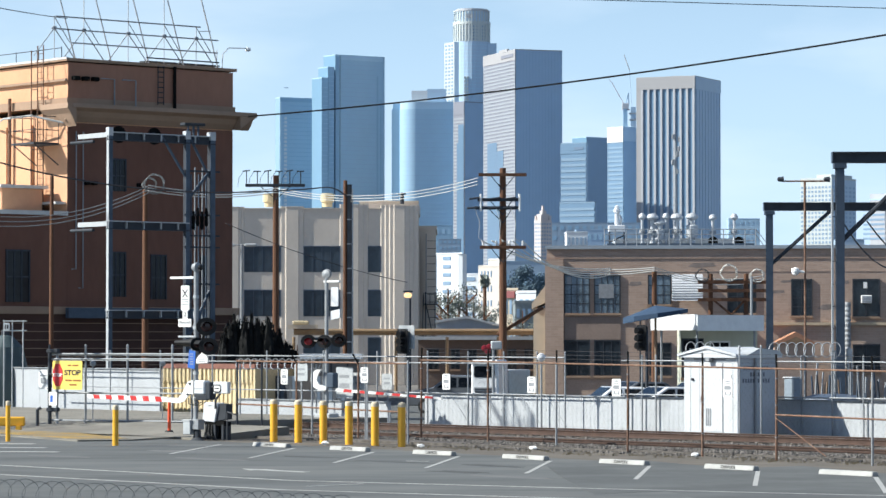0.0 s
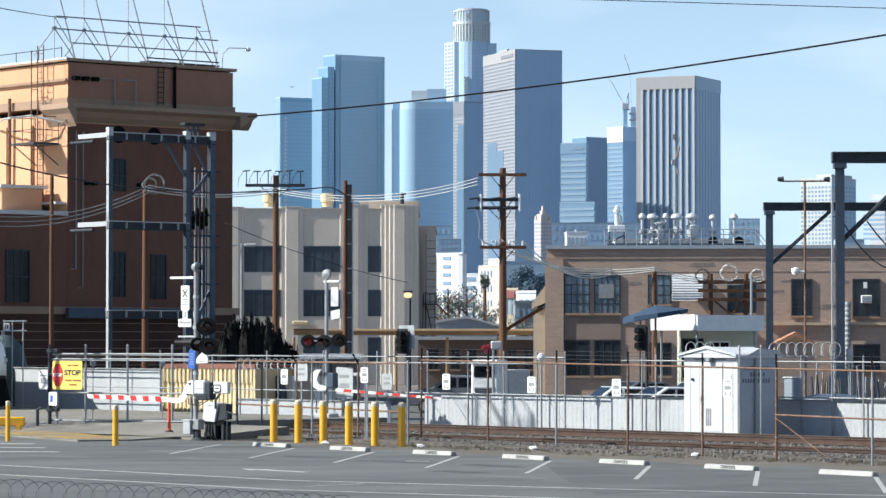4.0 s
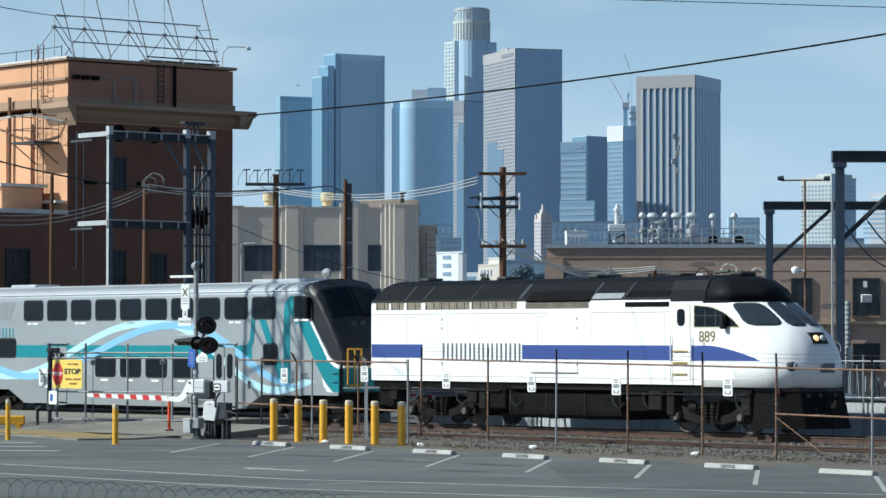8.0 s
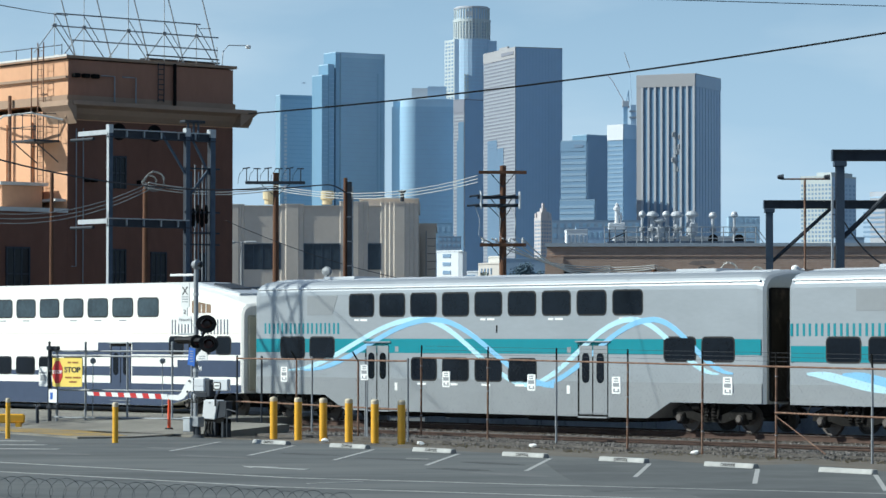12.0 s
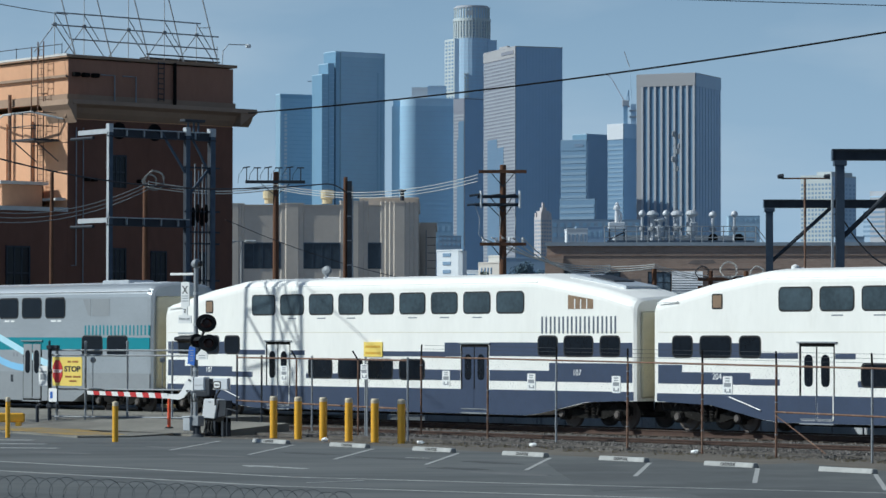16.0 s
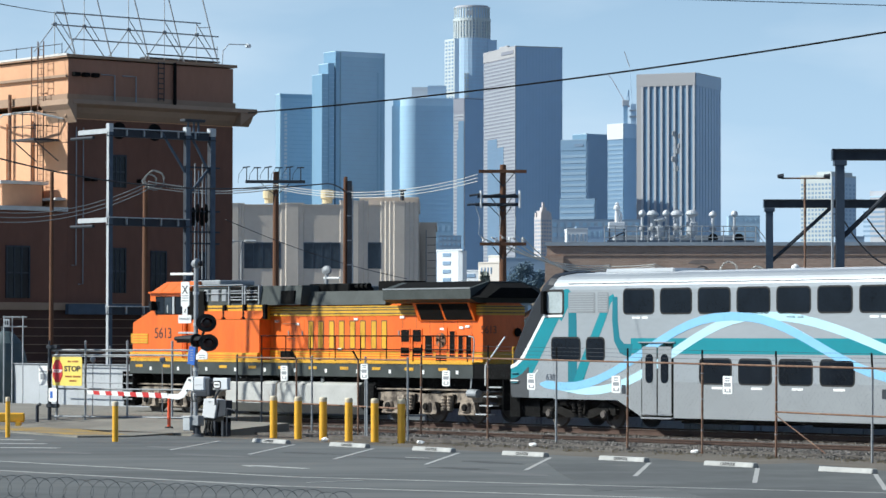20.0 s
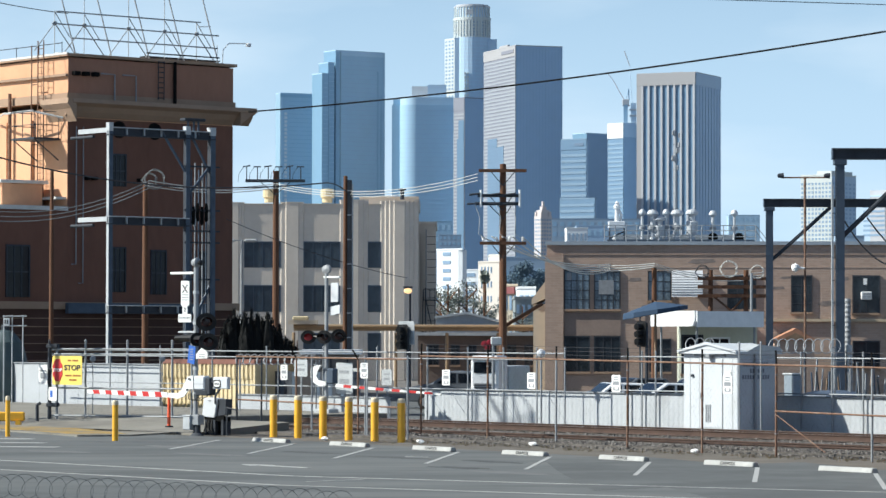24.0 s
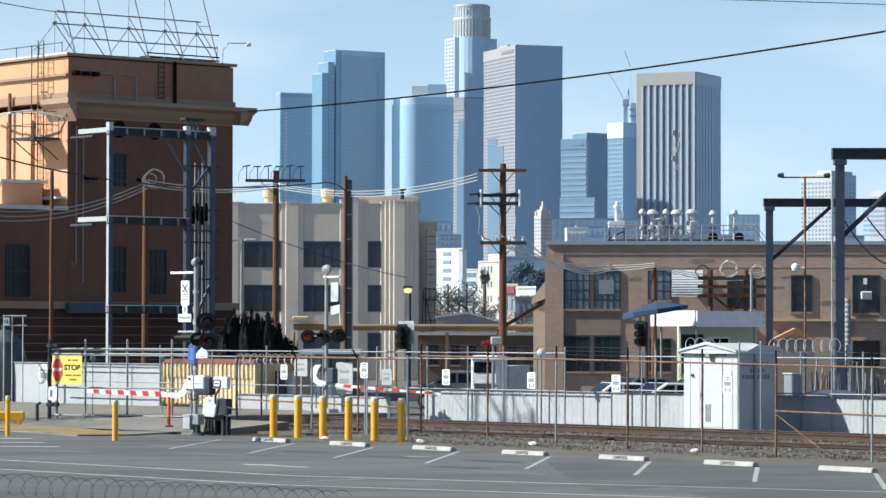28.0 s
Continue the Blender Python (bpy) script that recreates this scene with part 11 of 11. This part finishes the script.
part("platform", B((-3.4, 2.6, -2, 2, 10, 11.2)), T_PALE, crane2)
part("jib", rods(0.22, ((-1, 0, 15), (-3, 0, 46)), seg=5), T_SHADED_PALE, crane2)
part("jib_tip", rods(0.35, ((-3, 0, 46), (-7.2, 0, 58)), seg=5), T_STONE, crane2)

# white-ribbed tower
t = box_tower("skyscraper", "tall tower with white vertical ribs and beige top", 194.7, 2500, 48.4, 55.54, 207.35, 65, T_MID, T_SLATE, T_STONE)
H10, WL10, WR10 = 207.35, 48.4, 55.54
ribs(t, "y", 1.2, WL10 - 4.6, -1, H10 - 9.6, 9, 1.7, T_PALE, 1.2)
part("corner_pier", B((-1.6, -0.5, WL10 - 3.8, WL10, -1, H10 - 9.6)), T_STONE, t)
part("top_band", B((-1.8, -0.5, 0.0, WL10, H10 - 9.8, H10 - 0.6)), T_STONE, t)
part("roof_hatch", B((WR10 * 0.2, WR10 * 0.5, WL10 * 0.3, WL10 * 0.5, H10, H10 + 1.2)), T_STONE, t)
ribs(t, "x", 2.0, WR10 - 2.0, 0, H10 - 10.5, 9, 0.7, T_SLATE_DK, 0.3)
# Shaded side of the beige top, by colour.
part("side_cap", B((0.0, WR10, -0.4, 0.0, H10 - 10, H10 - 0.6)), T_SHADED_PALE, t)

# thin white deco tower
D5 = 1500
T_WHITE = mat("tower_white", (0.54, 0.49, 0.475), 0.7, vary=0.05, scale=0.05)
t = thing("deco_tower", "thin pinkish-white stepped tower with small windows", "tower", pose(46.19, D5, 0, 0, 0, 30))
S5 = 0.2609
for a, top in ((15, 58.44), (11, 61.31), (5.5, 62.88), (2.6, 65.23)):
    part("shaft", B((-a * S5 * 0.75, a * S5 * 0.75, -a * S5 * 0.75, a * S5 * 0.75, -1, top)), T_WHITE, t)
for a in (-1, 1):
    for b_ in (-1, 1):
        part("corner_turret", B((a * 2.3 - 0.5, a * 2.3 + 0.5, b_ * 2.3 - 0.5, b_ * 2.3 + 0.5, 50, 60.53)), T_WHITE, t)
for j in range(4):
    for k in range(12):
        u, z = -2.55 + j * 1.4, 57.13 - k * 1.75
        part("window", B((-3.05, -2.9, u, u + 0.7, z - 0.9, z)), T_WIN, t)
        part("window", B((u, u + 0.7, -3.05, -2.9, z - 0.9, z)), T_WIN, t)

# white grid block and others at the edge
t = box_tower("grid_block", "white office block with a grid of windows", 191.87, 1600, 17.9, 22.7, 83.3, 52, T_LIGHT, T_SHADED_PALE, T_LIGHT)
H11, WL11, WR11 = 83.3, 17.9, 22.7
part("roof_step", B((1.5, WR11 - 1, 1.5, WL11 * 0.55, H11, H11 + 1.7)), T_LIGHT, t)
for k in range(17):
    for j in range(9):
        u = WL11 * (j + 0.28) / 9
        part("window", B((-0.62, -0.5, u, u + WL11 * 0.062, H11 - 5.2 - k * 2.1, H11 - 4.1 - k * 2.1)), T_WIN, t)
    for j in range(6):
        u = WR11 * (j + 0.25) / 6
        part("window", B((u, u + WR11 * 0.085, -0.12, 0.0, H11 - 5.2 - k * 2.1, H11 - 4.1 - k * 2.1)), T_SLATE_DK, t)
t = box_tower("grid_block", "pale stepped office block far off", 204.67, 1500, 8.29, 10.73, 68.64, 50, T_PALE, T_SHADED_PALE)
part("upper_step", B((2, 14, 0.5, 10, 68.64, 70.99)), T_PALE, t)
for k in range(8):
    part("window_band", B((-0.62, -0.5, 0.4, 12, 68.64 - 3.6 - k * 2.2, 68.64 - 2.6 - k * 2.2)), T_WIN, t)


def block(label, x0, x1, top, d, material, cols, rows, win=T_WIN, depth=14, z_low=0.0, rounded_end=False, span=(0.0, 1.0), slot=0.5, turn=0.0):
    """A plain mid-distance block with its windows."""
    b_ = thing("city_block", label, "building", pose(x0, d, 0, 0, 0, -turn), "mid-distance buildings")
    w_ = (x1 - x0) / math.cos(radians(turn))
    bx, by = -depth * math.sin(radians(turn)), depth * math.cos(radians(turn))
    h_ = top
    if rounded_end:
        part("wall", slab([(0, 0), (w_ - 1.2, 0), (w_ - 0.3, 0.4), (w_, 1.4), (w_ + bx, by), (bx, by)], "z", -0.8, h_), material, b_)
    else:
        part("wall", slab([(0, 0), (w_, 0), (w_ + bx, by), (bx, by)], "z", -0.8, h_), material, b_)
    part("roof_kerb", slab([(-0.1, -0.1), (w_ + 0.1, -0.1), (w_ + 0.1 + bx, by), (bx - 0.1, by)], "z", h_, h_ + 0.3), material, b_)
    for j in range(cols):
        for k in range(rows):
            u = w_ * (span[0] + (span[1] - span[0]) * (j + 0.5 - slot / 2) / cols)
            z = z_low + (h_ - z_low) * (k + 0.3) / rows
            part("window", B((u, u + w_ * (span[1] - span[0]) * slot / cols, -0.12, 0.05, z, z + (h_ - z_low) * 0.42 / rows)), win, b_)
    return b_


block("white rounded apartment block", -1.34, 4.14, 21.40, 700, WALL_FAR, 1, 12, T_WIN, rounded_end=True, span=(0.22, 0.58), slot=0.85, turn=42)
block("white stepped apartment block", 4.26, 7.76, 17.42, 720, WALL_FAR, 1, 9, T_WIN, span=(0.15, 0.9), slot=0.8, turn=25)
block("pale yellow hall with a blank front", 7.23, 11.76, 17.58, 650, mat("wall_pale_yellow", (0.61, 0.565, 0.51), 0.85, vary=0.05), 4, 6, T_WIN, z_low=0, span=(0.05, 0.6), slot=0.3, turn=42)
block("pale yellow stair block", 9.48, 11.57, 19.31, 665, mat("wall_pale_yellow_b", (0.70, 0.67, 0.61), 0.85, vary=0.05), 1, 4, turn=42)
block("blue-grey hall with a curved roof", 14.47, 26.57, 22.25, 800, T_GREY, 5, 2, T_BLUE_DK)
block("white low block by the trees", 9.79, 11.98, 8.98, 420, WALL_FAR, 3, 3, T_BLUE_DK, turn=30)
block("grey-green garage block with dark openings", 8.46, 11.76, 7.20, 380, mat("wall_grey_green", (0.20, 0.23, 0.24), 0.85, vary=0.1), 5, 3)
block("tan apartment block with small windows", -3.03, -0.63, 10.49, 600, WALL_TAN, 2, 5)
block("small white house far off", 34.28, 40.07, 32.82, 900, WALL_FAR, 5, 1, T_GREY, z_low=28)
block("pale blue far office", 53.36, 66.47, 47.08, 1300, T_SLATE, 6, 2, T_BLUE, z_low=36)
block("grey far office under the rounded tower", -2.50, 10.02, 59.12, 1800, T_GREY, 5, 6, T_BLUE_DK, z_low=40)
block("blue far slab low in the skyline", 167.20, 185.37, 74.14, 1900, T_BLUE_LT, 6, 3, T_BLUE, z_low=60)
block("dark blue glazed slab far off", -17.60, 6.40, 84.37, 2300, T_BLUE_DK, 6, 10, T_BLUE)
block("far grey-blue block behind the rail", 78.06, 143.45, 88.19, 2350, T_GREY, 12, 12, T_BLUE_DK)
block("far grey-blue office with dark windows", 145.25, 155.69, 40.13, 1200, T_GREY, 5, 4, T_BLUE)
rb = block("low tan shop with a red sign far off", 9.39, 11.48, 10.60, 500, WALL_TAN, 3, 2, T_WIN, turn=30)
part("red_sign", B((0.1, 2.0, -0.3, 0.0, 9.38, 10.42)), mat("sign_faded_red", (0.28, 0.09, 0.09), 0.7), rb)
far_trees = thing("far_trees", "dark blue-green belt of far trees", "trees", pose(0, 0, 0), kind="stuff")
bm = bmesh.new()
for i in range(60):
    u = rg.uniform(11.4, 19.6)
    leafy(bm, (u, 600 + rg.uniform(-8, 8), rg.uniform(6, 15.5 - abs(u - 15.2) * 0.5)), 1.7, 1.6, 1.5, 260, 0.24, rg)
# The foliage's blue cast is distance haze put into its colour.
part("foliage", bm, mat("far_leaf_hazed", (0.11, 0.16, 0.195), 0.95, vary=0.15, scale=0.2, spec=0.05), far_trees, "", "stuff")

# a small aircraft crossing slowly behind the towers
PLANE = thing("aircraft", "tiny pale airliner far off in the sky", "aircraft", pose(-174.1, 3600, 283.9))
part("fuselage", lathe([(0.0, -2.6), (0.5, -2.0), (0.6, 0.0), (0.5, 1.6), (0.1, 2.6)], "x", 10), T_SLATE, PLANE)
part("wing", slab([(-0.6, -2.4), (0.5, 0), (-0.6, 2.4), (-1.0, 2.4), (-0.5, 0), (-1.0, -2.4)], "z", -0.1, 0.1), T_SLATE, PLANE)
part("tail_fin", slab([(-2.5, 0.2), (-1.7, 0.2), (-2.3, 1.2), (-2.7, 1.2)], "y", -0.1, 0.1), T_SLATE, PLANE)


def motions():
    for vehicle, s0 in CONSIST:
        walk(vehicle, [(t, at(s0 + d, W, 0.0)) for t, d in RUN])
    walk(PLANE, [(t, pose(-174.0 + 1.6 * t, 3600, 283.9 + 0.2 * t)) for t in (0, 7, 14, 21, 28)])


motions()
